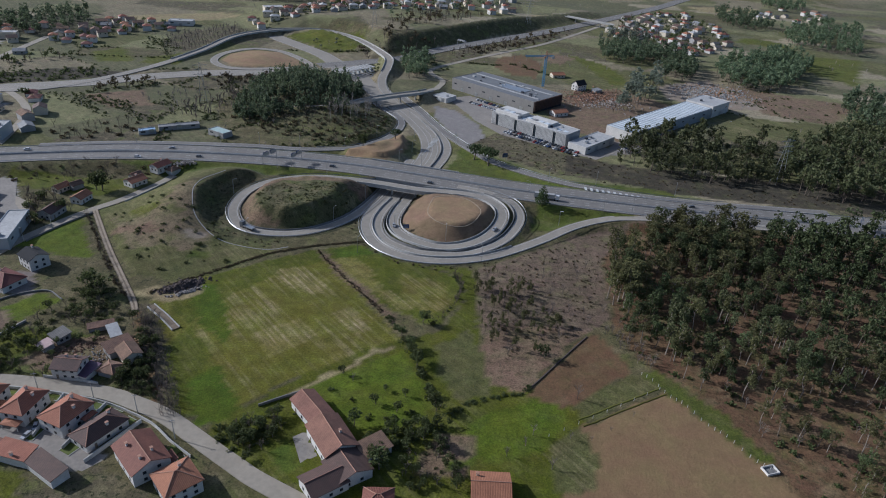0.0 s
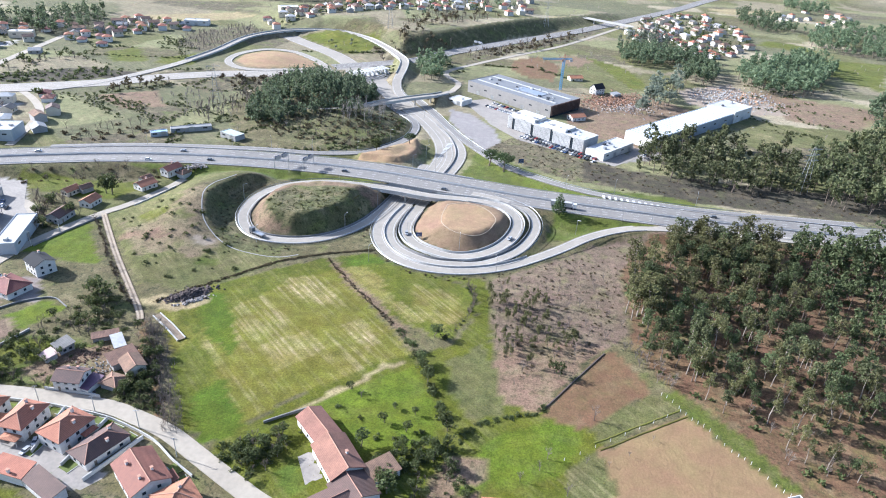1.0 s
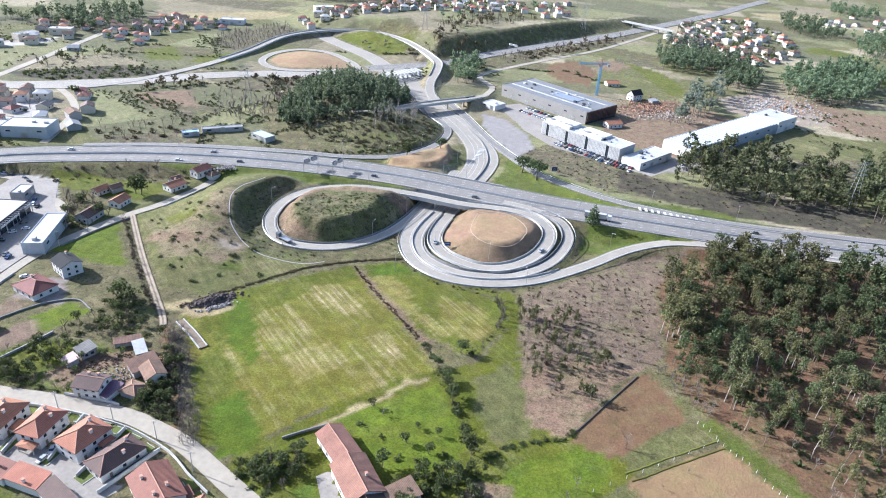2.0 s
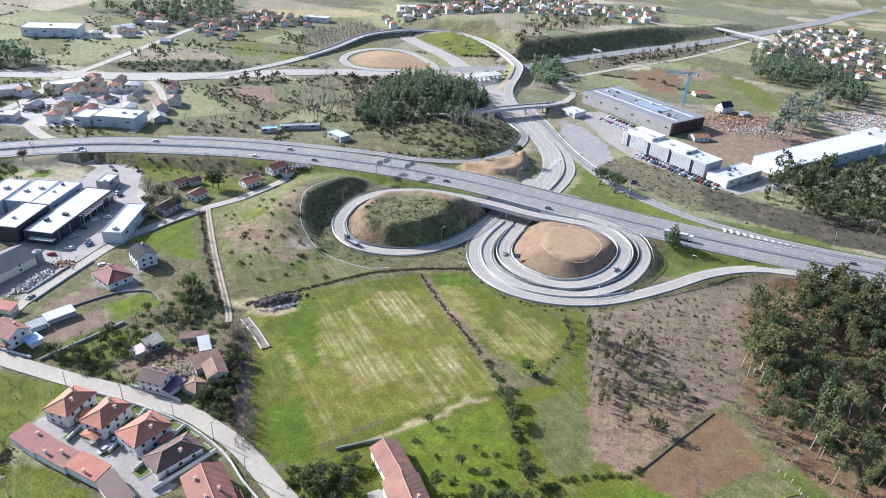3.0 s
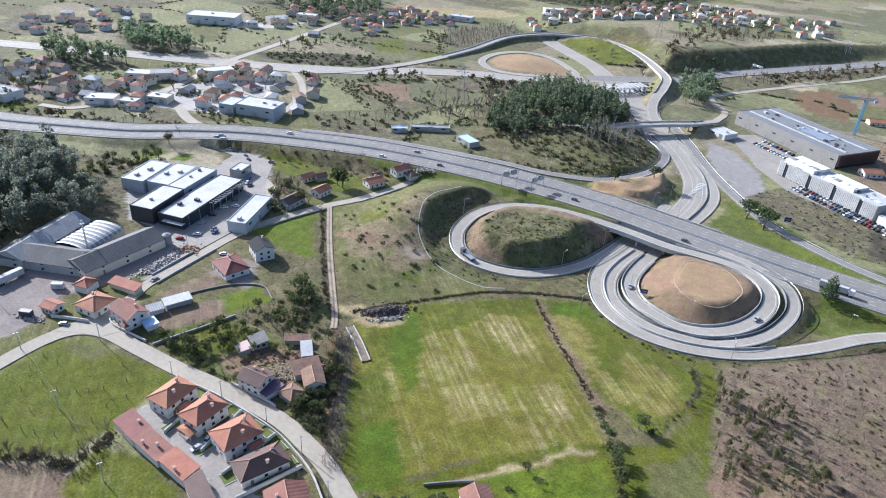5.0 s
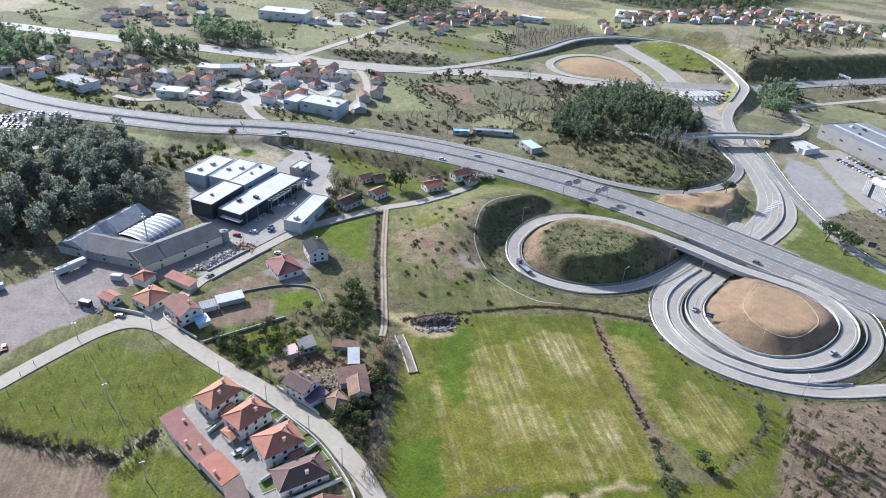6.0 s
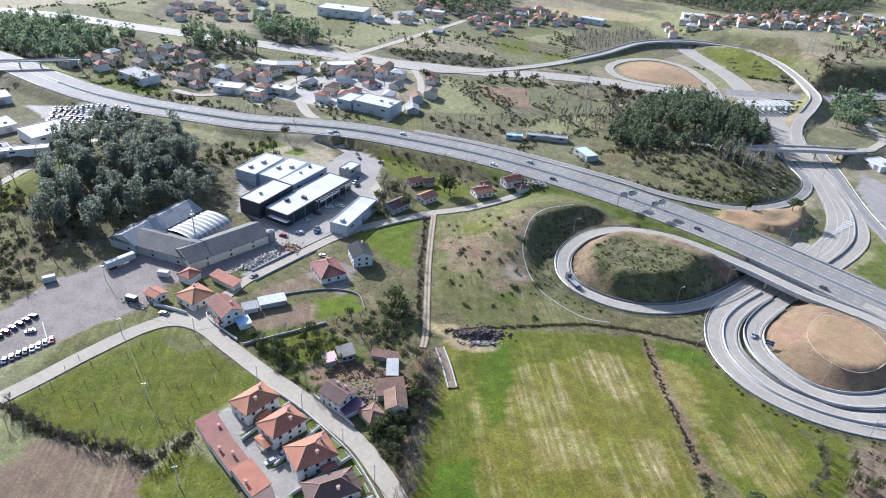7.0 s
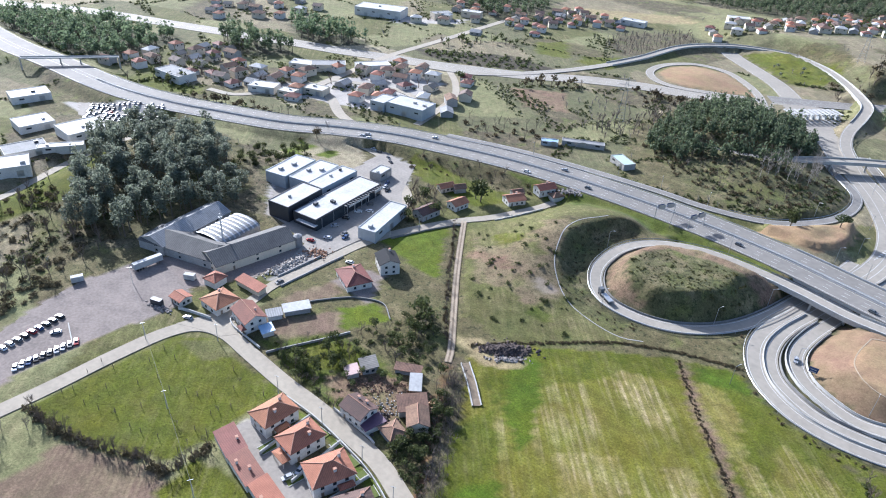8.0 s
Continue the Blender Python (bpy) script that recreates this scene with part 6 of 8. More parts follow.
def tree_data(kind, seed):
    """Trunk and crown arrays of one tree."""
    rng = np.random.RandomState(seed)
    if kind == "eucalyptus":
        h = rng.uniform(15, 20)
        wood, tips, top = limbs(rng, h * 0.92, 0.28, 0.08, 2.6, 9, 0.4)
        lobes = [(*t, rng.uniform(1.3, 2.2), 0.8) for t in tips] + [(top.x, top.y, top.z, 1.9, 1.0), (top.x, top.y, h * 0.75, 2.2, 1.2)]
        return wood, leaf_cloud(rng, lobes, 330, 0.85)
    if kind == "pine":
        h = rng.uniform(12, 16)
        wood, tips, top = limbs(rng, h * 0.95, 0.26, 0.06, 2.4, 10, 0.3)
        lobes = [(*t, rng.uniform(1.3, 2.0), 0.7) for t in tips] + [(top.x, top.y, h * 0.95, 1.3, 1.2), (0, 0, h * 0.7, 2.4, 1.0), (0, 0, h * 0.5, 2.6, 0.8)]
        return wood, leaf_cloud(rng, lobes, 360, 0.75)
    if kind in ("gum", "shore_pine"):
        gum = kind == "gum"
        h = rng.uniform(15, 21) if gum else rng.uniform(12, 17)
        wood, tips, top = limbs(rng, h * 0.94, 0.26, 0.07, 2.6 if gum else 2.2, 9, 0.42 if gum else 0.35)
        lobes = [(*t, rng.uniform(1.1, 1.9), 0.75) for t in tips] + [(top.x, top.y, top.z, 1.5, 1.1), (top.x * 0.8, top.y * 0.8, h * 0.72, 1.7, 1.2)]
        return wood, leaf_cloud(rng, lobes, 640, 0.54)
    if kind == "fir":
        h = rng.uniform(13, 18)
        wood, tips, top = limbs(rng, h * 0.9, 0.26, 0.06, 1.8, 6, 0.3)
        lobes = [(rng.normal() * 0.3, rng.normal() * 0.3, h * (0.22 + 0.085 * k), 2.9 * (1 - k / 10) + 0.3, 0.55) for k in range(10)]
        return wood, leaf_cloud(rng, lobes, 330, 0.8)
    if kind == "poplar":
        wood, tips, top = limbs(rng, 13.0, 0.16, 0.05, 1.3, 16, 0.25)
        twig = [tube_tris(t - Vector((0, 0, 0.4)), t + Vector((rng.normal() * 0.8, rng.normal() * 0.8, rng.uniform(1, 2.2))), 0.05, 0.02, 3) for t in tips for _ in range(3)]
        return cat([wood] + twig), None
    if kind == "spruce":
        h = 15.0
        wood, tips, top = limbs(rng, h, 0.3, 0.05, 2.5, 8, 0.2)
        lobes = [(0, 0, 2.5 + k * 1.5, 4.2 * (1 - k / 9.5) + 0.4, 0.4) for k in range(9)]
        return wood, leaf_cloud(rng, lobes, 700, 0.8)
    if kind == "umbrella":
        wood, tips, top = limbs(rng, 5.2, 0.45, 0.25, 4.0, 9, 0.7)
        lobes = [(t.x, t.y, 6.8 + rng.uniform(-0.4, 0.6), rng.uniform(2.0, 2.7), 0.65) for t in tips] + [(0, 0, 7.4, 3.4, 0.55)]
        return wood, leaf_cloud(rng, lobes, 520, 0.8)
    if kind == "round":
        wood, tips, top = limbs(rng, 3.6, 0.18, 0.08, 1.4, 6, 0.5)
        lobes = [(*t, rng.uniform(0.8, 1.2), 0.9) for t in tips] + [(0, 0, 3.8, 1.7, 0.9)]
        return wood, leaf_cloud(rng, lobes, 240, 0.5)
    if kind == "bush":
        wood = tube_tris((0, 0, -0.3), (0.1, 0, 1.0), 0.08, 0.03, 4)
        lobes = [(rng.normal() * 0.7, rng.normal() * 0.7, rng.uniform(0.3, 1.1), rng.uniform(0.6, 1.1), 0.8) for _ in range(5)]
        return wood, leaf_cloud(rng, lobes, 90, 0.5)
    # bare tree: three orders of branches
    parts, stack = [], [(Vector((0, 0, -0.4)), Vector((0, 0, 1)), 3.0, 0.3 if kind == "bare_far" else 0.16, 0)]
    while stack:
        p, d, ln, r, order = stack.pop()
        q = p + d * ln
        parts.append(tube_tris(p, q, r, r * 0.6, 4 if order < 2 else 3))
        if order < (2 if kind == "bare_far" else 3):
            for k in range((4 if order else 5) if kind == "bare" else 4 if kind == "bare_far" else 3):
                a = rng.uniform(0, math.tau)
                e = (d * 1.1 + Vector((math.cos(a), math.sin(a), 0.35)) * rng.uniform(0.4, 0.9)).normalized()
                stack.append((p.lerp(q, rng.uniform(0.55, 1.0)), e, ln * rng.uniform(0.55, 0.8), r * 0.5, order + 1))
    return cat(parts), None


LEAF = {"eucalyptus": EUCALYPT, "pine": PINE, "spruce": PINE, "umbrella": PINE, "gum": GUM, "shore_pine": WOODPINE, "fir": HAZED_PINE, "round": SHRUB, "bush": SHRUB}
TREE_WORDS = {"eucalyptus": ("eucalyptus", "tall thin eucalyptus with an open grey green crown"), "pine": ("pine_tree", "dark green pine with a ragged crown"),
              "spruce": ("conifer", "broad dark conifer on the grass verge"), "umbrella": ("stone_pine", "stone pine with a flat dark umbrella crown"),
              "round": ("garden_tree", "small round evergreen garden tree"), "bush": ("bush", "low dark green bush"), "gum": ("eucalyptus", "tall slender eucalyptus with olive feathery foliage"), "shore_pine": ("pine_tree", "tall green pine with a bare lower trunk"), "bare": ("bare_tree", "leafless winter tree with fine grey twigs")}
DATA = {k: [tree_data(k, 40 + n * 7 + len(k)) for n in range(c)] for k, c in (("eucalyptus", 5), ("gum", 6), ("shore_pine", 6), ("fir", 5), ("poplar", 4), ("pine", 5), ("spruce", 1), ("umbrella", 2), ("round", 3), ("bush", 4), ("bare", 4), ("bare_low", 4), ("bare_far", 3))}


def thinned(wood, leaves, step=4, grow=1.85):
    """A far tree: the stem alone, and a part of the leaf clumps, larger."""
    if leaves is None:
        return wood, None
    quad = leaves[0].reshape(-1, 4, 3)[::step]
    mid = quad.mean(1, keepdims=True)
    i = np.arange(len(quad))[:, None] * 4
    return (wood[0][:36], wood[1][wood[1].max(1) < 36]), ((mid + (quad - mid) * grow).reshape(-1, 3), np.concatenate([i + [0, 1, 2], i + [0, 2, 3]]))


FAR = {k: [thinned(*d) for d in (DATA["bare_low"] if k == "bare" else v)] for k, v in DATA.items()}
DISTANT = {k: [thinned(*d, 6, 2.2) for d in (DATA["bare_far"] if k in ("bare", "poplar") else v)] for k, v in DATA.items()}
LIB = {}


def tree_at(kind, x, y, size=1.0, rnd=random, group="", label=""):
    """Plants one tree as a thing."""
    n_ = rnd.randrange(len(DATA[kind]))
    m = pose(x, y, gz(x, y), 0, 0, rnd.uniform(0, 360)) @ Matrix.Diagonal((size, size, size * rnd.uniform(0.9, 1.1), 1))
    key = (kind, n_, group, label)
    if key not in LIB:
        name, words = TREE_WORDS[kind]
        root = tagged(new(name), label or words, "bush" if kind == "bush" else "tree", group)
        wood, leaves = DATA[kind][n_]
        child("trunk" if kind != "bush" else "stem", fast_mesh("trunk", *wood, PALEBARK if kind in ("eucalyptus", "gum") else TWIG if kind == "bare" else BARK), root)
        if leaves is not None:
            child("crown", fast_mesh("crown", *leaves, LEAF[kind]), root)
        LIB[key] = root
        root.matrix_basis = m
        return root
    ob = copy_thing(LIB[key], Matrix())
    ob.matrix_basis = m
    return ob


def wood_stuff(name, label, spots, kinds_, seed, leaf=None, category="trees", tall=1.0):
    """Many trees in one object with parts for wood and leaves. Spots: rows of x, y, size."""
    rng = np.random.RandomState(seed)
    woods, crowns = [], []
    far = bool(spots) and (np.mean([s[1] for s in spots]) > 470 or np.mean([s[0] for s in spots]) < -400 or np.mean([s[0] for s in spots]) > 190)
    book = FAR if far else DATA
    if name in ("field_trees", "field_hedges") or spots and np.hypot(np.mean([s[0] for s in spots]) + 10, np.mean([s[1] for s in spots]) - 45) > 560:
        book = DISTANT
    for x, y, s in spots:
        k = kinds_[rng.randint(len(kinds_))]
        wood, leaves = book[k][rng.randint(len(book[k]))]
        a, zz = rng.uniform(0, math.tau), gz(x, y)
        rot = np.array([[math.cos(a), -math.sin(a), 0], [math.sin(a), math.cos(a), 0], [0, 0, tall * rng.uniform(0.85, 1.15)]]) * s
        woods.append((wood[0] @ rot.T + (x, y, zz), wood[1]))
        if leaves is not None:
            crowns.append((leaves[0] @ rot.T + (x, y, zz), leaves[1]))
    root = tagged(new(name), label, category, kind="stuff")
    if woods:
        child("trunks", fast_mesh("trunks", *cat(woods), PALETWIG if "poplar" in kinds_ else TWIG if not crowns else BARK), root)
    if crowns:
        child("crowns", fast_mesh("crowns", *cat(crowns), leaf or LEAF.get(kinds_[0], SHRUB)), root)
    return root


def spread(poly, gap, seed, size=(0.8, 1.2), road=3.0, keep=1.0, jitter=0.8):
    """Places in a polygon of the plan, about gap metres apart and clear of the roads."""
    rng = random.Random(seed)
    xs, ys = [p[0] for p in poly], [p[1] for p in poly]
    out = []
    y = min(ys)
    while y < max(ys):
        x = min(xs)
        while x < max(xs):
            a, b = x + rng.uniform(-jitter, jitter) * gap, y + rng.uniform(-jitter, jitter) * gap
            if rng.random() < keep and bool(inside(np.array(a), np.array(b), poly)) and off_road(a, b) > road:
                out.append((a, b, rng.uniform(*size)))
            x += gap
        y += gap
    return out


rt = random.Random(3)
FOREST = [(78, 246), (74, 300), (82, 338), (102, 366), (150, 370), (230, 368), (330, 378), (330, 180), (150, 120), (122, 188), (108, 218)]
spots = spread(FOREST, 5.5, 1, (0.5, 1.15), jitter=0.6)
# thin stand with clearings to the south-east, dense to the north-west
spots = [s for s in spots if rt.random() < 1.0 - 0.42 / (1 + math.exp(-(s[0] * 0.55 - s[1] * 0.9 + 185) / 14)) - 0.5 * max(0.0, float(ripple(np.array(s[0]), np.array(s[1]), 22, 31)))]
spots = [(a, b, s * (1.0 + 0.3 * min(1.0, max(0.0, (b - 320) / 30)))) for a, b, s in spots]
spots.sort(key=lambda s: s[1] * 0.8 + s[0] * 0.6)
EDGE = "trees of the mixed wood"
for x, y, s in spots[:290]:
    tree_at(rt.choice(("gum", "gum", "eucalyptus", "shore_pine", "shore_pine", "pine")) if y > 235 else rt.choice(("gum", "gum", "shore_pine", "shore_pine", "bare")), x, y, s if y > 235 else s * 0.85, rt, EDGE)
wood_stuff("mixed_wood", "dense wood of tall green pines", [s for s in spots[290::2] if s[0] < 165], ["shore_pine"], 2)
wood_stuff("mixed_wood", "dense wood of pine and eucalyptus beside the motorway", [s for s in spots[290:] if s[0] >= 165], ["shore_pine", "gum"], 6, WOODPINE)
wood_stuff("mixed_wood", "dense wood of slender olive eucalyptus", [s for s in spots[291::2] if s[0] < 165], ["gum", "gum", "eucalyptus"], 3)
wood_stuff("undergrowth", "dark undergrowth below the mixed wood", spread(FOREST, 5.0, 4, (0.5, 1.3), keep=0.4), ["bush"], 5, SHRUB)
wood_stuff("pine_hill", "dense pine wood on a low hill", spread([(-205, 530), (-187, 508), (-166, 510), (-137, 529), (-114, 536), (-98, 580), (-133, 655), (-185, 682), (-212, 615)], 5.8, 6, (0.7, 1.15), 5, jitter=0.6), ["fir"], 7, HAZED_PINE)
wood_stuff("hill_scrub", "olive and brown scrub below the pine hill", spread([(-205, 520), (-155, 485), (-100, 475), (-75, 520), (-80, 570), (-110, 545), (-160, 530), (-200, 545)], 4.2, 8, (0.5, 1.3), 2, 0.85), ["bush", "bush", "bare"], 9, DRYSHRUB)
wood_stuff("bare_thicket", "leafless grey thicket at the wood's edge", spread([(-122, 512), (-85, 530), (-90, 585), (-112, 560)], 7.5, 10, (0.8, 1.2), 3), ["poplar"], 11)
wood_stuff("bare_thicket", "leafless poplars in a damp meadow", spread([(-250, 520), (-205, 530), (-215, 600), (-260, 620), (-300, 560)], 9, 12, (0.6, 1.0), 3, 0.55), ["poplar"], 13)
wood_stuff("hillside_wood", "tall dark eucalyptus wood on a hillside", spread([(-430, 258), (-428, 284), (-408, 288), (-388, 300), (-362, 286), (-345, 276), (-330, 282), (-318, 262), (-324, 240), (-322, 214), (-330, 198), (-352, 186), (-368, 200), (-392, 206), (-410, 232), (-432, 240)], 6.6, 14, (0.8, 1.3), 4), ["eucalyptus", "eucalyptus", "pine"], 15, HAZED_LEAF)
wood_stuff("hillside_scrub", "mixed scrub and brambles on the slope", spread([(-330, 200), (-305, 155), (-300, 120), (-400, 120), (-405, 195), (-345, 215)], 4.5, 16, (0.6, 1.7), 3, 0.75), ["bush", "bush", "bare"], 17, DRYSHRUB)
for n_, (poly, gap, kinds_, words) in enumerate((
        ([(106, 485), (122, 545), (180, 566), (212, 545), (245, 570), (225, 466), (170, 452), (131, 466)], 6.0, ["eucalyptus", "pine", "bare", "round"], "dark eucalyptus belt behind the motorway"),
        ([(284, 864), (335, 896), (395, 947), (410, 877), (332, 743), (278, 737), (267, 780)], 7.0, ["eucalyptus", "pine"], "tall grove behind the scrap yard"),
        ([(118, 608), (156, 712), (185, 754), (206, 785), (182, 699), (148, 633)], 6.5, ["eucalyptus", "bare", "eucalyptus"], "brown olive grove beyond the building site"),
        ([(248, 540), (345, 612), (420, 520), (300, 440), (236, 440), (222, 462)], 6.6, ["pine", "eucalyptus"], "dark wood along the motorway"),
        ([(-96, 775), (-72, 812), (-54, 750), (-55, 694), (-77, 687)], 6.5, ["pine"], "dark pine clump beside the country road"),
        ([(-832, 329), (-791, 367), (-738, 401), (-679, 405), (-653, 433), (-622, 380), (-613, 339), (-637, 316), (-708, 312), (-771, 306)], 7.5, ["pine"], "dark wood between two motorways"),
        ([(-664, 485), (-612, 498), (-546, 481), (-534, 472), (-566, 432), (-610, 446)], 7, ["pine", "eucalyptus"], "dark wood near the far motorway"),
        ([(-647, 553), (-569, 558), (-514, 559), (-533, 526), (-578, 507)], 7.5, ["pine", "eucalyptus"], "dark belt of trees along the far motorway"),
        ([(-366, 759), (-379, 822), (-327, 894), (-286, 828), (-305, 784), (-331, 733)], 7, ["bare"], "grey winter wood beyond the ramps"),
        ([(-660, 781), (-535, 918), (-499, 849), (-492, 754), (-540, 761)], 10, ["pine"], "distant dark wooded slope"),
        ([(-440, 1080), (-264, 1071), (-174, 1184), (-150, 1410), (-300, 1500)], 11, ["pine"], "distant dark wooded hill"),
        ([(147, 910), (196, 945), (225, 905), (212, 840), (169, 826), (144, 832)], 7, ["pine"], "pine grove below the hill village"),
        ([(221, 904), (255, 884), (254, 800), (230, 757), (201, 759), (206, 811)], 7, ["eucalyptus", "pine"], "eucalyptus grove below the hill village"),
        ([(408, 1306), (465, 1301), (468, 1148), (399, 1121), (383, 1186)], 10, ["pine"], "distant dark grove above the village"),
        ([(569, 1552), (592, 1487), (638, 1439), (559, 1342), (525, 1389)], 12, ["pine"], "distant dark grove on the rise"),
        ([(468, 1148), (575, 1239), (598, 1153), (513, 971), (471, 990), (434, 1013)], 9, ["eucalyptus", "bare", "pine"], "distant mixed wood beyond bright fields"),
        ([(366, 702), (401, 731), (460, 660), (400, 560), (338, 596), (338, 626)], 7, ["eucalyptus", "pine"], "dark grove beyond the cleared slope"),
        ([(-130, 930), (-60, 990), (30, 1100), (20, 1140), (-80, 1040)], 18, ["bare", "pine"], "grey trees above the distant cutting"),
        ([(-200, 780), (-160, 815), (-170, 840), (-215, 820)], 16, ["round"], "few dark trees on the ramp's green"))):
    # Far groves take the leaf colours paled for haze.
    wood_stuff("grove", words, spread(poly, gap, 20 + n_, (0.7, 1.25), 3, 0.9), kinds_, 50 + n_, EUCALYPT if n_ in (0, 3) else HAZED_PINE if "pine" in kinds_ else HAZED_LEAF)
for n_, (poly, gap, kinds_, words, leaf_) in enumerate((
        ([(-345, 560), (-300, 590), (-310, 640), (-360, 620)], 7, ["bare", "bush", "round"], "scrubby copse beyond the motorway", DRYSHRUB),
        ([(-330, 470), (-270, 500), (-250, 470), (-300, 445)], 6, ["bare", "bush"], "leafless thicket beside the motorway", DRYSHRUB),
        ([(-290, 640), (-230, 655), (-200, 640), (-240, 610)], 6, ["bare", "bush", "round"], "scrub below the far ramps", DRYSHRUB),
        ([(-490, 575), (-470, 592), (-405, 638), (-333, 637), (-360, 612), (-430, 572)], 6, ["bush"], "dark scrub on the bank above the far motorway", SHRUB),
        ([(-470, 600), (-440, 640), (-420, 690), (-450, 690), (-490, 620)], 9, ["bare", "round"], "copse among far fields", SHRUB),
        ([(-130, 740), (-95, 790), (-60, 850), (-110, 860), (-150, 800)], 8, ["bare", "round"], "scrub beside the far ramp", DRYSHRUB),
        ([(0, 820), (90, 930), (130, 1000), (60, 960), (-20, 860)], 8, ["bush", "bare", "round"], "scrub along the country road", DRYSHRUB),
        ([(150, 960), (230, 950), (190, 1020)], 9, ["round", "pine"], "village edge trees", HAZED_LEAF),
        ([(-480, 320), (-420, 345), (-395, 372), (-440, 372), (-480, 345)], 6, ["bush", "round", "bare"], "roadside shrubs along the motorway", DRYSHRUB),
        ([(-395, 330), (-350, 352), (-345, 362), (-390, 345)], 5, ["bush", "bare", "round"], "brown shrubs below the motorway", DRYSHRUB),
        ([(-350, 285), (-345, 335), (-352, 340), (-372, 318), (-365, 290)], 5, ["bush", "round"], "dark shrubs behind the warehouses", SHRUB),
        ([(-560, 320), (-480, 340), (-500, 380), (-560, 390)], 9, ["bush", "round", "bare"], "garden shrubs among far houses", SHRUB),
        ([(-520, 400), (-400, 450), (-370, 540), (-440, 560), (-490, 470)], 11, ["bush", "round", "bare"], "garden trees among houses", SHRUB),
        ([(-253, 1152), (-129, 1213), (-30, 1140), (-17, 1044), (-137, 995), (-220, 1005)], 13, ["bush", "round", "bare"], "garden trees of the far village", SHRUB),
        ([(171, 1032), (236, 1176), (334, 1245), (370, 1110), (345, 999), (298, 914), (233, 876), (224, 973)], 10, ["bush", "round", "bare"], "garden trees of the hill village", SHRUB),
        ([(-321, 912), (-255, 1042), (-166, 1143), (-140, 1014), (-213, 945), (-293, 877)], 13, ["bush", "round", "bare"], "garden trees of the northern village", SHRUB),
        ([(-501, 766), (-481, 876), (-408, 876), (-382, 841), (-435, 789), (-467, 721)], 11, ["bush", "round", "bare"], "dark garden trees of the valley village", SHRUB),
        ([(-610, 325), (-612, 364), (-621, 414), (-600, 443), (-527, 417), (-485, 445), (-443, 447), (-472, 368), (-521, 374), (-566, 354)], 11, ["bush", "round", "bare"], "garden trees of the roadside village", SHRUB),
        ([(-130, 880), (-80, 900), (0, 990), (40, 1000), (0, 1010), (-110, 980)], 8, ["bare", "bare", "round"], "grey brush above the distant cutting", DRYSHRUB),
        ([(-256, 547), (-229, 589), (-216, 614), (-190, 600), (-203, 555), (-229, 508)], 6, ["bare"], "brown leafless poplars beside the pine hill", DRYSHRUB),
        ([(-30, 790), (50, 900), (130, 1030), (100, 1010), (0, 890), (-45, 810)], 6, ["bush", "bare"], "dark heath beside the distant motorway", DRYSHRUB))):
    wood_stuff("copse", words, spread(poly, gap, 120 + n_, (0.8, 1.7), 3, 0.8), kinds_, 150 + n_, leaf_)
# hedges and bushes along the far field edges
edge_spots = []
rng_e = np.random.RandomState(8)
cand = np.flatnonzero((EDGE_ID < 62) & (CELL_EDGE < 5.0) & (GROAD.ravel() > 5) & ((gy > 440) & (gy < 1500) & (gx > -1000) & (gx < 700) | (gx < -330) & (gx > -1000) & (gy > 100) & (gy < 700)))
cand = cand[~((gx[cand] > -60) & (gx[cand] < 240) & (gy[cand] < 735)) & ~inside(gx[cand], gy[cand], [(-180, 705), (-206, 745), (-240, 775), (-290, 740), (-285, 690), (-240, 680)]) & ~inside(gx[cand], gy[cand], [(-130, 440), (-60, 440), (-40, 520), (-80, 600), (-110, 560), (-80, 500)])]
for k in cand:
    for _ in range(3 if gy[k] > 720 or gx[k] < -540 else 1):
        edge_spots.append((gx[k] + rng_e.uniform(-3, 3), gy[k] + rng_e.uniform(-2, 2), rng_e.uniform(0.3, 1.15)))
wood_stuff("field_hedges", "dark hedges between the far fields", [e for e in edge_spots if e[2] > 0.42][:5200], ["bush"], 30, SHRUB)
edge_spots = [e for e in edge_spots if e[2] <= 0.42]
wood_stuff("field_trees", "scattered leafless trees along far fields", [(a, b, s * 2.0) for a, b, s in edge_spots[:: max(1, len(edge_spots) // 520)]], ["bare", "bare", "bare", "poplar"], 31)
# near hedges
hedge = spline([(-81, 316), (-65, 295), (-43, 268.5), (-29, 251), (-22, 236), (-14, 218), (-7.5, 200), (-4, 190)], 1.6)
rh = random.Random(12)
# Brambles stand in for a dark ditch that the ground leaves uncut.
wood_stuff("hedge", "low brambles in place of the shaded ditch between two meadows", [(x + rh.uniform(-1, 1), y + rh.uniform(-1, 1), rh.uniform(0.08, 0.42)) for x, y in np.repeat(hedge[:42], 4, 0)], ["bush"], 32, DRYSHRUB)
curl = spline([(-6, 302), (-2, 290), (-4, 276), (-9, 263), (-14, 255)], 1.5)
wood_stuff("hedge", "dark bramble hedge curving along a meadow", [(x + rh.uniform(-0.8, 0.8), y + rh.uniform(-0.8, 0.8), rh.uniform(0.25, 0.8) * (0.6 if y < 275 else 1.2)) for x, y in np.repeat(curl, 2, 0)], ["bush", "bare"], 88)
for x, y in hedge[44:]:
    if rh.random() < 0.6:
        tree_at(rh.choice(("bush", "bush", "round")), x + rh.uniform(-1, 1), y + rh.uniform(-1, 1), rh.uniform(0.8, 1.4), rh, "hedge shrubs beside the orchard", "dark evergreen shrub in a meadow hedge")
hed2 = spline([(-150, 262), (-130, 284), (-108, 306), (-84, 321), (-60, 331)], 1.5)
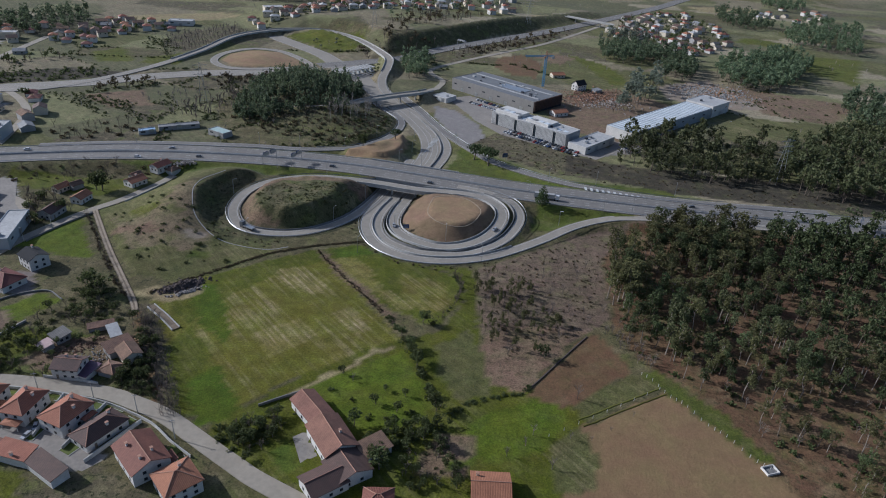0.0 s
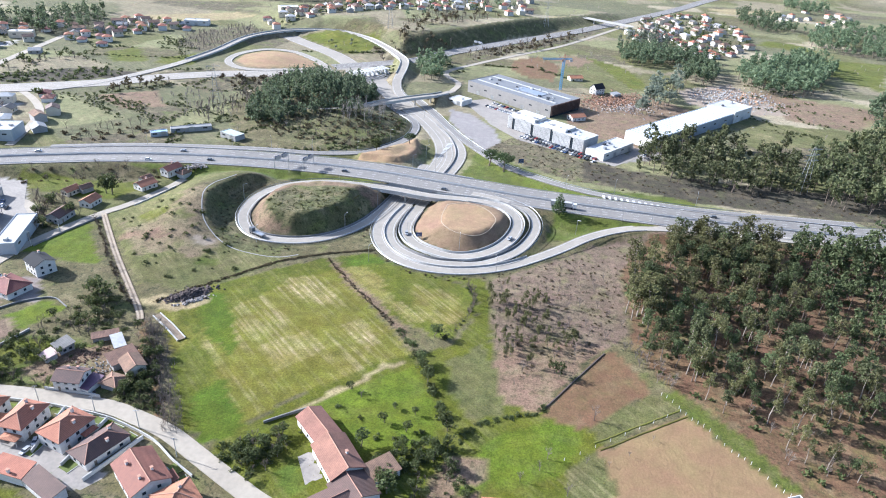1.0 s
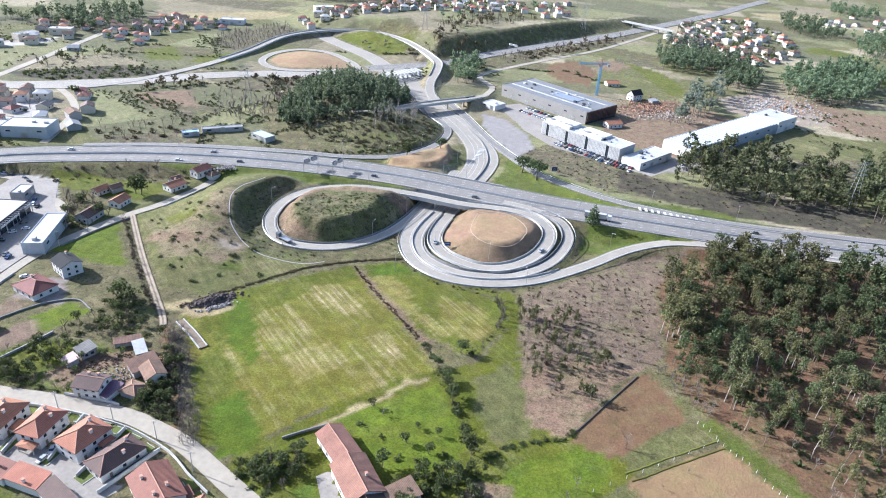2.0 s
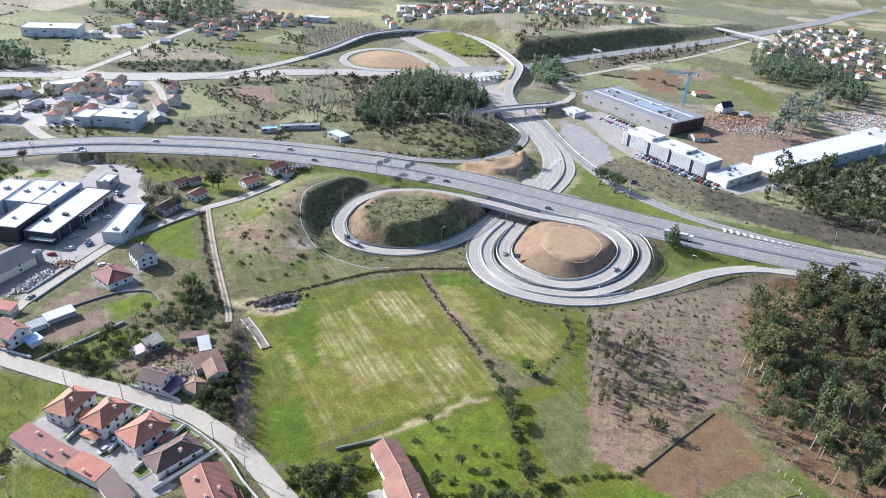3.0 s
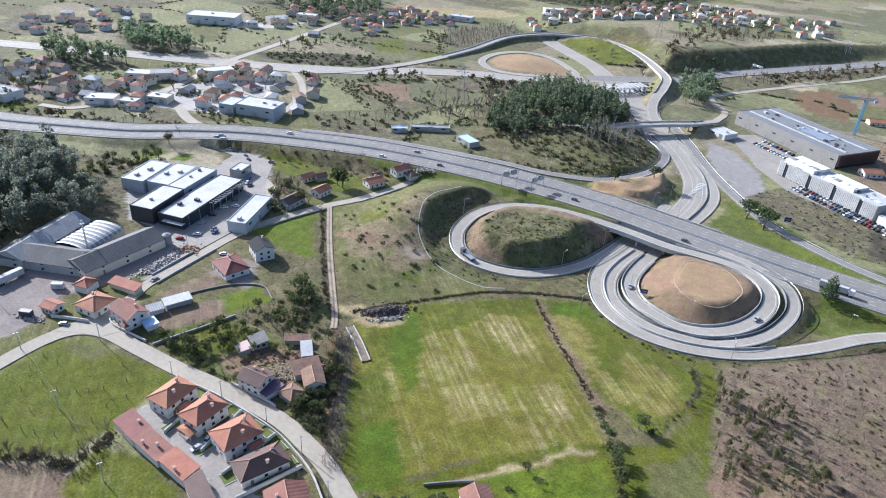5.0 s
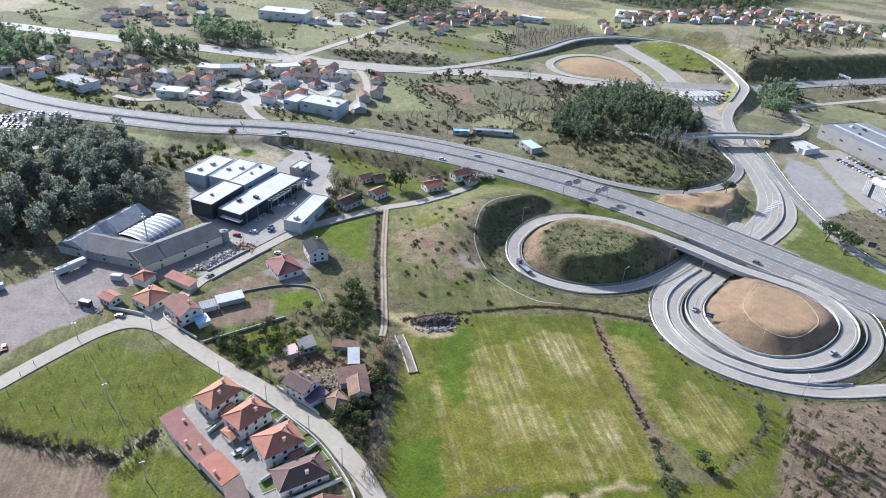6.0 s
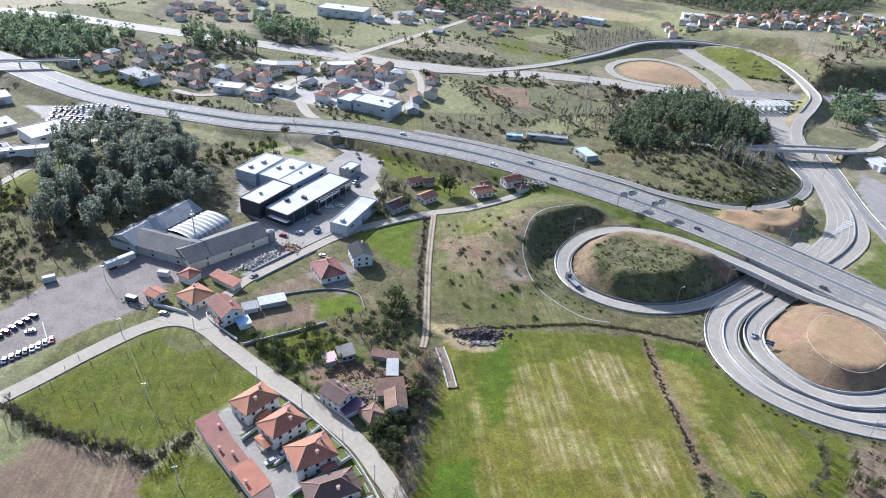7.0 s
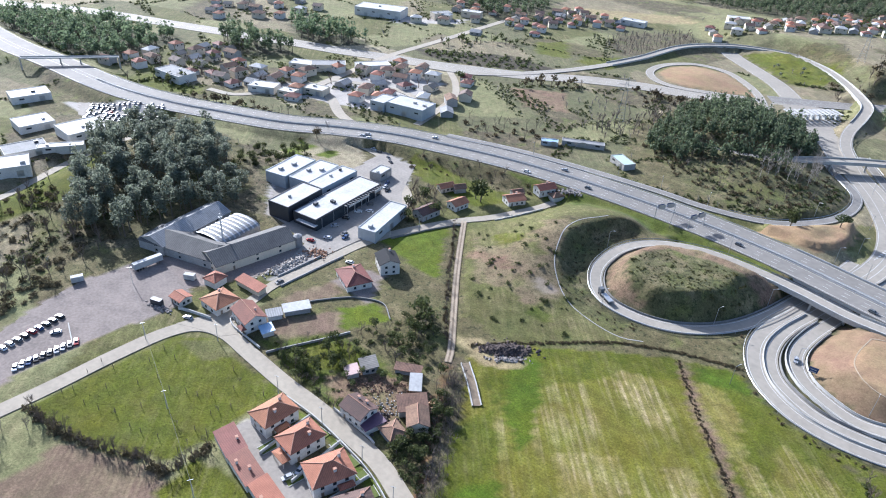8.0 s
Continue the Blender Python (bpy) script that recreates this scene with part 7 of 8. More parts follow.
# Dense scrub stands in for the shadow line of a low bank.
wood_stuff("hedge", "scrub row in place of the bank's shaded edge above the meadow", [(x + rh.uniform(-0.9, 0.9), y + rh.uniform(-0.9, 0.9), rh.uniform(0.2, 0.55)) for x, y in np.repeat(hed2, 4, 0)], ["bush"], 33, DRYSHRUB)
hed3 = spline([(-240, 122), (-228, 124), (-218, 126), (-203, 132), (-191, 138), (-181, 141), (-179, 150), (-180, 156)], 1.5)
wood_stuff("hedge", "dark bramble hedge round the vineyard", [(x + rh.uniform(-1.5, 1.5), y + rh.uniform(-1.5, 1.5), rh.uniform(0.5, 1.1)) for x, y in np.repeat(hed3, 3, 0)], ["bush", "bush", "bare"], 34, DRYSHRUB)
hed4 = spline([(-4, 190), (4, 202), (14, 208), (26, 213), (30, 218)], 1.4)
wood_stuff("hedge", "scrubby ditch hedge below the clearing", [(x + rh.uniform(-1, 1), y + rh.uniform(-1, 1), rh.uniform(0.35, 0.9)) for x, y in hed4], ["bush"], 35)
wood_stuff("lane_thicket", "dark thicket along the lane", spread([(-136, 197), (-112, 190), (-122, 204), (-130, 226), (-142, 236), (-132, 212)], 1.9, 36, (0.5, 1.1), 0.6, 0.85), ["bush", "bush", "bush", "round"], 36)
wood_stuff("farm_thicket", "evergreen shrubs round the farmhouse", spread([(-86, 180), (-66, 190), (-62, 182), (-72, 172), (-84, 172)], 2.4, 37, (0.5, 1.2), 0.6, 0.85), ["bush", "bush", "round"], 37)
wood_stuff("farm_thicket", "shrubs and small trees below the farmhouse", spread([(-22, 178), (-6, 190), (2, 176), (6, 160), (-14, 158)], 2.8, 38, (0.5, 1.2), 1.0, 0.75), ["bush", "bush", "round", "bare"], 38)
wood_stuff("garden_thicket", "overgrown gardens with olive and fruit trees", spread([(-210, 204), (-192, 229), (-172, 228), (-176, 205), (-185, 199)], 3.2, 39, (0.4, 1.1), 2.0, 0.8), ["round", "bush", "bare"], 39)
wood_stuff("garden_thicket", "dark shrubs beside the dirt track", spread([(-190, 232), (-182, 268), (-168, 262), (-146, 240), (-168, 230)], 3.3, 40, (0.5, 1.3), 1.5, 0.8), ["bush", "round", "bare"], 40)
wood_stuff("lane_thicket", "dark shrubs along the garden side of the lane", spread([(-208, 203), (-190, 197), (-160, 192), (-158, 197), (-188, 204), (-204, 209)], 2.0, 81, (0.4, 1.0), 0.8, 0.75), ["bush", "bush", "round", "bare"], 81)
wood_stuff("farm_thicket", "overgrown garden shrubs beside the farmyard", spread([(-88, 174), (-70, 192), (-60, 192), (-60, 180), (-66, 172), (-70, 160), (-80, 164)], 2.5, 85, (0.35, 1.0), 0.8, 0.7), ["bush", "bush", "round", "bare"], 85)
wood_stuff("farm_thicket", "dark evergreen shrubs along the orchard's edge", spread([(-34, 176), (-24, 187), (-8, 193), (-2, 187), (-14, 180), (-26, 168)], 2.3, 86, (0.5, 1.1), 0.8, 0.7), ["bush", "round"], 86)
wood_stuff("garden_thicket", "shrubs and fruit trees round the ruined farm", spread([(-180, 204), (-176, 228), (-150, 230), (-140, 226), (-146, 206), (-160, 198)], 4.0, 87, (0.3, 0.8), 0.8, 0.6), ["bush", "bare", "round"], 87)
wood_stuff("cottage_thicket", "dark trees and bare thicket round cottages", spread([(-262, 322), (-240, 345), (-226, 338), (-232, 322), (-250, 312), (-262, 340), (-268, 350), (-246, 358)], 3.4, 41, (0.9, 1.7), 1.5, 0.75), ["bare", "bare", "bare", "round", "bush"], 41)
wood_stuff("embankment_scrub", "grey scrub on the motorway embankment", spread([(-300, 385), (-240, 402), (-190, 410), (-195, 400), (-250, 385), (-290, 372)], 4.0, 42, (0.5, 1.2), 1.5, 0.6), ["bush", "bare"], 42, DRYSHRUB)
wood_stuff("field_scrub", "low scrub clumps on rough ground", spread([(-208, 345), (-168, 368), (-150, 335), (-112, 306), (-140, 282), (-165, 280), (-200, 322)], 7.5, 43, (0.4, 1.1), 2.0, 0.6), ["bush"], 43)
MOUND_SPOTS = spread([(-128, 361), (-126, 351), (-118, 343), (-105, 337), (-90, 342), (-77, 353), (-68, 368), (-72, 382), (-98, 384), (-120, 378)], 1.6, 44, (0.1, 0.42), 2.0, 0.85, 1.3)
MOUND_SPOTS = [(a, b, z * (1.5 if float(ripple(np.array(a), np.array(b), 5, 45)) > 0.4 else 0.8)) for a, b, z in MOUND_SPOTS if float(ripple(np.array(a), np.array(b), 7, 46)) > -0.35]
wood_stuff("mound_scrub", "olive scrub covering the round mound", MOUND_SPOTS, ["bush"], 44, mat("mound scrub leaves", (0.13, 0.125, 0.045), (0.07, 0.072, 0.028), 1.0, 0.75, big=6, island=0.5, lucent=0.3))
wood_stuff("ramp_scrub", "dark weeds between ramps and meadow", spread([(-66, 372), (-72, 350), (-62, 328), (-40, 310), (-18, 305), (10, 314), (30, 330), (20, 333), (-20, 312), (-50, 325), (-66, 346)], 2.6, 45, (0.25, 0.6), 0.3, 0.8), ["bush"], 45, DRYSHRUB)
wood_stuff("cutting_scrub", "low scrub on the cutting slope", spread([(-150, 398), (-160, 385), (-166, 362), (-156, 338), (-136, 318), (-110, 314), (-100, 326), (-130, 330), (-146, 350), (-148, 378), (-138, 392)], 2.6, 46, (0.15, 0.45), 0.3, 0.6), ["bush"], 46, DRYSHRUB)
# Dark shrubs added to make the shaded cut bank read darker.
wood_stuff("cutting_scrub", "dark gorse added to deepen the shaded cut bank beside the slip road", spread([(-118, 468), (-95, 478), (-83, 495), (-75, 512), (-71, 533), (-74, 552), (-82, 552), (-79, 532), (-84, 514), (-92, 500), (-102, 486), (-120, 475)], 2.1, 84, (0.3, 0.8), 0.4, 0.85), ["bush"], 84, SHRUB)
wood_stuff("slope_scrub", "dark heather scrub on the slope by the motorway", spread([(-2, 512), (20, 480), (60, 452), (140, 436), (260, 428), (260, 445), (110, 480), (60, 508), (20, 540)], 3.0, 47, (0.12, 0.6), 2.0, 0.3), ["bush"], 47, DRYSHRUB)
SAP = spread([(4, 302), (22, 314), (34, 292), (50, 266), (34, 240), (14, 244), (6, 270)], 2.3, 48, (0.12, 0.30), 1, 0.75)
SAP = [(x, y, z * (1.0 + 0.9 * rt.random() ** 3)) for x, y, z in SAP if float(ripple(np.array(x), np.array(y), 9, 52)) > 0.05]
wood_stuff("saplings", "young eucalyptus thicket on cleared ground", SAP, ["eucalyptus", "gum"], 48, mat("sapling leaves", (0.15, 0.15, 0.062), (0.085, 0.088, 0.038), 1.0, 0.7, big=6, island=0.5, lucent=0.4), "trees", 1.15)
wood_stuff("clearing_scrub", "cut stumps and low regrowth on cleared ground", spread([(6, 308), (33, 330), (60, 352), (92, 372), (80, 335), (70, 275), (46, 250), (16, 226)], 2.7, 49, (0.08, 0.55), 1, 0.55, 1.4), ["bush", "bush", "bare_low"], 49, DRYSHRUB)
wood_stuff("clearing_stems", "thin bare stems left on cleared ground", spread([(6, 300), (40, 330), (70, 335), (68, 270), (46, 250), (16, 226)], 8, 51, (0.6, 1.0), 1, 0.7), ["bare"], 51)
med = shifted(near_mw, 0.0)
wood_stuff("median_shrubs", "dark clipped shrubs along the median", [(p[0], p[1], rh.uniform(0.3, 0.5)) for p in med if rh.random() < 0.28 and abs(p[0] + 40) > 32], ["bush"], 70)
west = spline([(-224, 340), (-204, 314), (-190, 295), (-174, 275), (-160, 258)], 1.8)
wood_stuff("track_hedge", "leafless hedge and brambles along the dirt track", [(x + rh.uniform(-1.2, 0.6), y + rh.uniform(-1.2, 0.4), rh.uniform(0.3, 0.7)) for x, y in np.repeat(west, 2, 0)], ["bush", "bare"], 71, DRYSHRUB)
# single trees
for x, y, s_ in ((80, 322, 1.45), (86, 312, 1.3), (76, 306, 1.25), (90, 328, 1.2), (84, 296, 1.2), (92, 276, 1.15), (88, 252, 1.0), (98, 246, 1.05), (112, 236, 1.0), (96, 232, 0.8)):
    tree_at(rt.choice(("gum", "gum", "shore_pine")), x, y, s_, rt, EDGE)
for x, y, s_ in ((77, 289, 1.5), (72, 291, 1.35), (79, 283, 1.45), (74, 285, 1.3), (80, 292, 1.5)):
    tree_at("gum", x, y, s_, rt, EDGE)
for x, y, s_ in ((105, 240, 0.75), (114, 231, 0.7), (76, 254, 0.9)):
    tree_at("shore_pine", x, y, s_, rt, EDGE)
tree_at("round", 37, 238, 1.4, rt, "", "round olive tree at the clearing's edge")
tree_at("spruce", 44, 387.5, 1.05, rt)
for x, y in ((-1, 470), (10, 459)):
    tree_at("umbrella", x, y, 1.35, rt, "stone pines beside the slip road")
tree_at("umbrella", -62, 487, 0.85, rt, "", "small stone pine on the bare mound")
tree_at("round", -84, 471, 2.3, rt, "", "dark round tree on the bare verge")
for x, y, s_ in ((-231, 371, 2.3), (-229, 368.5, 2.0), (-233, 369, 2.0)):
    tree_at("round", x, y, s_, rt, "", "broad dark green tree beside the cottages")
tree_at("round", -17.7, 256, 1.35, rt, "", "lone dark tree in the meadow")
tree_at("bush", -14, 256, 1.3, rt, "", "dark bush below the lone meadow tree")
tree_at("round", -24.5, 166.5, 2.0, rt, "", "big grey green olive beside the farmhouse")
tree_at("round", -178, 262, 2.0, rt, "", "dark spreading evergreen beside the track")
tree_at("round", -172, 258, 1.8, rt, "", "dark evergreen tree beside the track")
ORCH = "small trees of the orchard"
for x, y, s in ((-47, 215, 0.8), (-49.6, 205, 0.9), (-31, 199, 0.9), (-37, 186, 1.3), (-25, 191, 1.0), (-22, 195.5, 0.9), (-16.5, 195, 1.1), (-28, 207, 0.6), (-40, 200, 0.7), (-20, 205, 0.7), (-33, 191, 1.0)):
    tree_at(rt.choice(("round", "bush")), x, y, s, rt, ORCH)
wood_stuff("bare_thicket", "pale leafless brush at the wood's edge", spread([(64, 262), (72, 246), (84, 236), (88, 242), (78, 256), (72, 276)], 3.0, 83, (0.45, 0.85), 1, 0.8), ["bare"], 83)
BARES = "bare trees near the lanes"
for x, y, s in ((-42, 211, 0.7), (30, 190, 0.9), (27, 184, 0.9), (118, 203, 1.0), (49, 213, 1.2), (83, 237, 0.9), (78, 240, 0.9), (86, 241, 0.8), (60, 196, 0.5), (70, 205, 0.5), (52, 190, 0.4), (-191.8, 307.5, 0.6), (-201, 216.6, 0.8), (-193, 208, 0.7), (-186, 226, 0.8), (-168, 249, 0.9), (-150, 243, 0.9), (-143, 232, 0.9), (-134, 222, 0.8),
                (-230, 118, 1.0), (-236, 112, 1.1), (-226, 108, 1.0), (-240, 104, 1.0), (-362, 366, 1.1), (-256, 352, 1.2), (-264, 346, 1.1), (-268, 356, 1.1), (-248, 350, 1.0), (-273, 262, 0.7), (20, 178, 0.8), (44, 190, 0.7), (36, 174, 0.9),
                (-409, 201, 1.6), (-423, 218, 1.6), (-444, 260, 1.4), (-448, 242, 1.4), (-402, 214, 1.5), (118, 200, 1.0), (124, 215, 1.0), (112, 226, 1.0), (130, 196, 1.1)):
    tree_at("bare", x, y, s, rt, BARES)
# a strip of thin saplings along the track beside the meadow
strip = []
rs = random.Random(77)
for k in range(330):
    t_ = rs.random()
    x, y = -145 + 41 * t_ + rs.uniform(-4.5, 4.0), 248 - 66 * t_ + rs.uniform(-2.4, 2.4)
    strip.append((x, y, rs.uniform(0.4, 0.8)))
wood_stuff("sapling_strip", "strip of thin leafless saplings along the track", strip, ["bare_low"], 60)

# rough grass on the near meadows
grass_kinds = [kinds.index(k) for k in ("meadow", "hayfield", "bright", "lush", "bleached", "olive", "verge")]
grown = np.flatnonzero(np.isin(use, grass_kinds) & (gx > -250) & (gx < 120) & (gy > 100) & (gy < 330) & (GROAD.ravel() > 1))
rg = np.random.RandomState(91)
at_ = np.repeat(grown, 9)
rg.shuffle(at_)
at_ = at_[:70000]
tx, ty = gx[at_] + rg.uniform(-1.25, 1.25, len(at_)), gy[at_] + rg.uniform(-1.25, 1.25, len(at_))
tx, ty = tx + 0.5 * ripple(tx, ty, 6, 92), ty + 0.5 * ripple(tx, ty, 6, 93)
i_ = np.clip(np.searchsorted(XS, tx) - 1, 0, len(XS) - 2)
j_ = np.clip(np.searchsorted(YS, ty) - 1, 0, len(YS) - 2)
fu, fv = (tx - XS[i_]) / (XS[i_ + 1] - XS[i_]), (ty - YS[j_]) / (YS[j_ + 1] - YS[j_])
tz = (GZ[j_, i_] * (1 - fu) + GZ[j_, i_ + 1] * fu) * (1 - fv) + (GZ[j_ + 1, i_] * (1 - fu) + GZ[j_ + 1, i_ + 1] * fu) * fv
ta, ts = rg.uniform(0, math.tau, len(at_)), rg.uniform(0.06, 0.17, len(at_)) * (1 + 1.2 * rg.random_sample(len(at_)) ** 12)
dx, dy = np.cos(ta) * ts, np.sin(ta) * ts
blades = np.stack([np.stack([tx - dx, ty - dy, tz - 0.05], 1), np.stack([tx + dx, ty + dy, tz - 0.05], 1), np.stack([tx + 0.6 * dy, ty - 0.6 * dx, tz + 0.9 * ts], 1), np.stack([tx - dy, ty + dx, tz - 0.05], 1)], 1).reshape(-1, 3)
q_ = np.arange(len(at_))[:, None] * 4
tagged(new("grass_tufts", fast_mesh("grass_tufts", blades, np.concatenate([q_ + [0, 1, 2], q_ + [1, 3, 2], q_ + [3, 0, 2]]), TUFT)), "tufts of rough winter grass on the meadows", "grass", kind="stuff")

# ---- posts, walls and heaps ----
def post_thing(name, label, cat_, group, h, r, material):
    root = tagged(new(name), label, cat_, group)
    child("shaft", face_mesh("shaft", *tube_data((0, 0, -0.4), (0.05, 0, h), r, r * 0.8, 6), material), root)
    child("top", face_mesh("top", *tube_data((0.05, 0, h), (0.05, 0, h + 0.06), r * 0.8, r * 0.3, 6), material), root)
    return root


vp = post_thing("vineyard_post", "weathered vine post in rough grass", "post", "posts of the old vineyard", 2.3, 0.13, WOOD)
place(vp, -233.6, 164.4)
for k, (x, y) in enumerate(((-240, 153), (-246.4, 151.6), (-243.9, 145), (-240, 133.8), (-238.6, 137.3), (-228.7, 136.8), (-222.4, 139), (-217, 142.4), (-207, 142.6), (-202, 143.9), (-195.5, 146.6), (-214, 161.5), (-208.3, 165), (-204, 167),
                            (-195, 152.6), (-190, 157.3), (-186, 159.3), (-224.8, 155), (-222.5, 161.7), (-200.4, 170.7), (-185.2, 147.9), (-228, 172), (-236, 172), (-192, 165), (-197, 178), (-206, 184), (-190, 172), (-231, 146), (-213, 150), (-187, 184))):
    place(copy_thing(vp, Matrix()), x, y, k * 40)
for x, y in ((-216.5, 142.0), (-186, 152), (-196, 154), (-192, 168), (-199, 182)):
    tree_at("bare", x, y, 0.45, rt, "old vines")
fp = post_thing("fence_post", "white concrete fence post", "fence post", "white posts of the field fence", 1.5, 0.11, WHITEWALL)
place(fp, 78.3, 232.1)
for k in range(1, 21):
    t_ = k / 20
    place(copy_thing(fp, Matrix()), 78.3 + 37 * t_, 232.1 - 50 * t_ + 1.2 * math.sin(k), k * 20)
for k in range(9):
    t_ = k / 8
    place(copy_thing(fp, Matrix()), 84 - 48 * t_, 223 - 33 * t_, k * 33)
up = tagged(new("utility_pole"), "tall concrete utility pole", "utility pole", "poles of the overhead line")
child("pole", face_mesh("pole", *tube_data((0, 0, -1), (0, 0, 9), 0.18, 0.11, 8), CONCRETE), up)
box("crossarm", (-0.9, 0.9, -0.06, 0.06, 8.5, 8.65), STEEL, up)
place(up, -247.3, 170.2, 60)
LINE = ((-288, 186), (-247.3, 170.2), (-206, 156), (-165, 141.5), (-120, 126))
for k, (x, y) in enumerate(LINE):
    if k != 1:
        place(copy_thing(up, Matrix()), x, y, 60)
for (x0, y0), (x1, y1) in zip(LINE, LINE[1:]):
    t_ = np.linspace(0, 1, 16)
    cab = np.column_stack([x0 + (x1 - x0) * t_, y0 + (y1 - y0) * t_, 8.8 + gz(x0, y0) * (1 - t_) + gz(x1, y1) * t_ - 3.2 * t_ * (1 - t_)])
    tagged(new("overhead_cable", sweep("overhead_cable", cab, [(-0.025, -0.025), (0.025, -0.025), (0.025, 0.025), (-0.025, 0.025)], CABLE, True)), "pale overhead cable between poles", "cable", "cables of the overhead line")
for x, y in ((-236, 300), (-250, 262), (-160, 189.5), (-137, 187.5), (-118, 183), (-184, 188.5), (-99, 172), (-230, 316), (-226, 190)):
    place(copy_thing(up, Matrix()), x, y, 20)


def low_wall(pts, h=1.2, material=None, label="pale rendered garden wall"):
    p = spline(pts, 2.0)
    p = np.column_stack([p, [gz(*q) for q in p]])
    w_ = new("garden_wall", sweep("garden_wall", p, [(-0.15, -0.8), (-0.15, h), (0.15, h), (0.15, -0.8)], material or WHITEWALL))
    child("coping", sweep("coping", p, [(-0.22, h), (-0.22, h + 0.09), (0.22, h + 0.09), (0.22, h)], material if material in (DARKCON, GREYWALL, EARTH) else CONCRETE), w_)
    return tagged(w_, label, "wall", "garden walls along the lanes")


low_wall([(-180, 189.3), (-165, 189.8), (-150, 188.7), (-135, 186.8), (-123, 183.2), (-110, 177.5), (-99, 169.5), (-90, 164)])
for a, b in (((-166, 189), (-164.5, 166)), ((-149, 188), (-147.5, 166)), ((-131, 185), (-134.5, 162)), ((-114, 178), (-124, 157))):
    low_wall([a, ((a[0] + b[0]) / 2, (a[1] + b[1]) / 2), b], 1.6)
low_wall([(-191.5, 231.6), (-199, 214), (-206, 199)], 1.0, GREYWALL, "grey boundary wall across the gardens")
low_wall([(-186, 250), (-197, 256), (-209, 250), (-219, 236), (-222, 228)], 0.7, DARKCON, "dark boundary wall between plots")
low_wall([(-232, 213), (-236, 204), (-231, 200), (-222, 199.5), (-210, 199)], 1.1)
low_wall([(-240.5, 196), (-252, 192), (-256, 190)], 1.4)
low_wall([(-239.5, 232), (-239.3, 250), (-239, 270)], 1.0, GREYWALL, "grey wall beside the side lane")
low_wall([(-247, 236), (-246.5, 262)], 0.9, GREYWALL, "grey wall of the factory yard")
low_wall([(-235, 300), (-227, 322), (-219, 338)], 0.9, DARKCON, "dark field wall beside the lane")
low_wall([(-163, 197.5), (-146, 197), (-140, 196)], 1.3)
low_wall([(-262.5, 148), (-272, 151), (-278, 153)], 0.8, CONCRETE, "pale concrete divider in the yard")
# Dark concrete colour stands in for the shadow on this wall.
low_wall([(-75, 192), (-68, 197), (-61, 201.5)], 1.1, DARKCON, "wall below the meadow, coloured dark for its shaded face")
low_wall([(-209, 356), (-203, 372), (-198, 388)], 0.8, WHITEWALL)
low_wall([(29, 215), (37.5, 227.5), (46, 240), (58, 257)], 0.35, EARTH, "dark dry stone wall between two plots")
tr = spline([(-144.5, 251.5), (-135, 244), (-126, 236)], 2.0)
tr = np.column_stack([tr, [gz(*p) for p in tr]])
trench = tagged(new("concrete_trough"), "long pale concrete trough in the meadow", "trough")
child("floor", sweep("floor", tr, [(-1.7, 0.4), (1.7, 0.4)], DIRT), trench)
for o in (-1.7, 1.7):
    child("side_wall", sweep("side_wall", tr, [(o - 0.22, -0.4), (o - 0.22, 0.8), (o + 0.22, 0.8), (o + 0.22, -0.4)], CONCRETE), trench)


for a_, b_ in (((47.5, 200.4), (84, 223.6)), ((49.5, 197.2), (86, 220.4))):
    ln = np.column_stack([np.linspace(a_[0], b_[0], 22), np.linspace(a_[1], b_[1], 22)])
    ln = np.column_stack([ln, [gz(*q) for q in ln]])
    ln[:, :2] += np.random.RandomState(4).uniform(-0.15, 0.15, (22, 2))
    tagged(new("grass_bank", sweep("grass_bank", ln, [(-0.55, -0.1), (-0.25, 0.2), (0.2, 0.24), (0.55, -0.1)], TUFT)), "low bright green grass bank between two plots", "bank", kind="structure")


def lawn(x, y, rot, w_, d_):
    """A clipped garden lawn inside a low kerb."""
    root = tagged(new("garden_lawn"), "small clipped green lawn with a pale kerb", "lawn", "lawns of the house row")
    box("turf", (-w_ / 2, w_ / 2, -d_ / 2, d_ / 2, -0.3, 0.14), GRASS, root)
    for s in (-1, 1):
        box("kerb", (-w_ / 2 - 0.15, w_ / 2 + 0.15, s * d_ / 2 - 0.12, s * d_ / 2 + 0.12, -0.3, 0.2), CONCRETE, root)
    return place(root, x, y, rot, 0.06)


for x, y, rot, w_, d_ in ((-165.2, 170.5, 84, 7, 4.0), (-148.6, 168, 80, 6, 4.5), (-131.8, 163.5, 66, 6.5, 5.0), (-157, 187, 2, 5, 3), (-149, 186.5, -4, 4, 3.2), (-140, 185.4, -6, 5, 3.4), (-133, 184, -10, 4, 3.4), (-126, 181.6, -18, 4.6, 3.2), (-119, 178.4, -24, 4, 3.0), (-97, 166.5, -40, 5, 3.6), (-92, 161.5, -42, 5, 3.6)):
    lawn(x, y, rot, w_, d_)


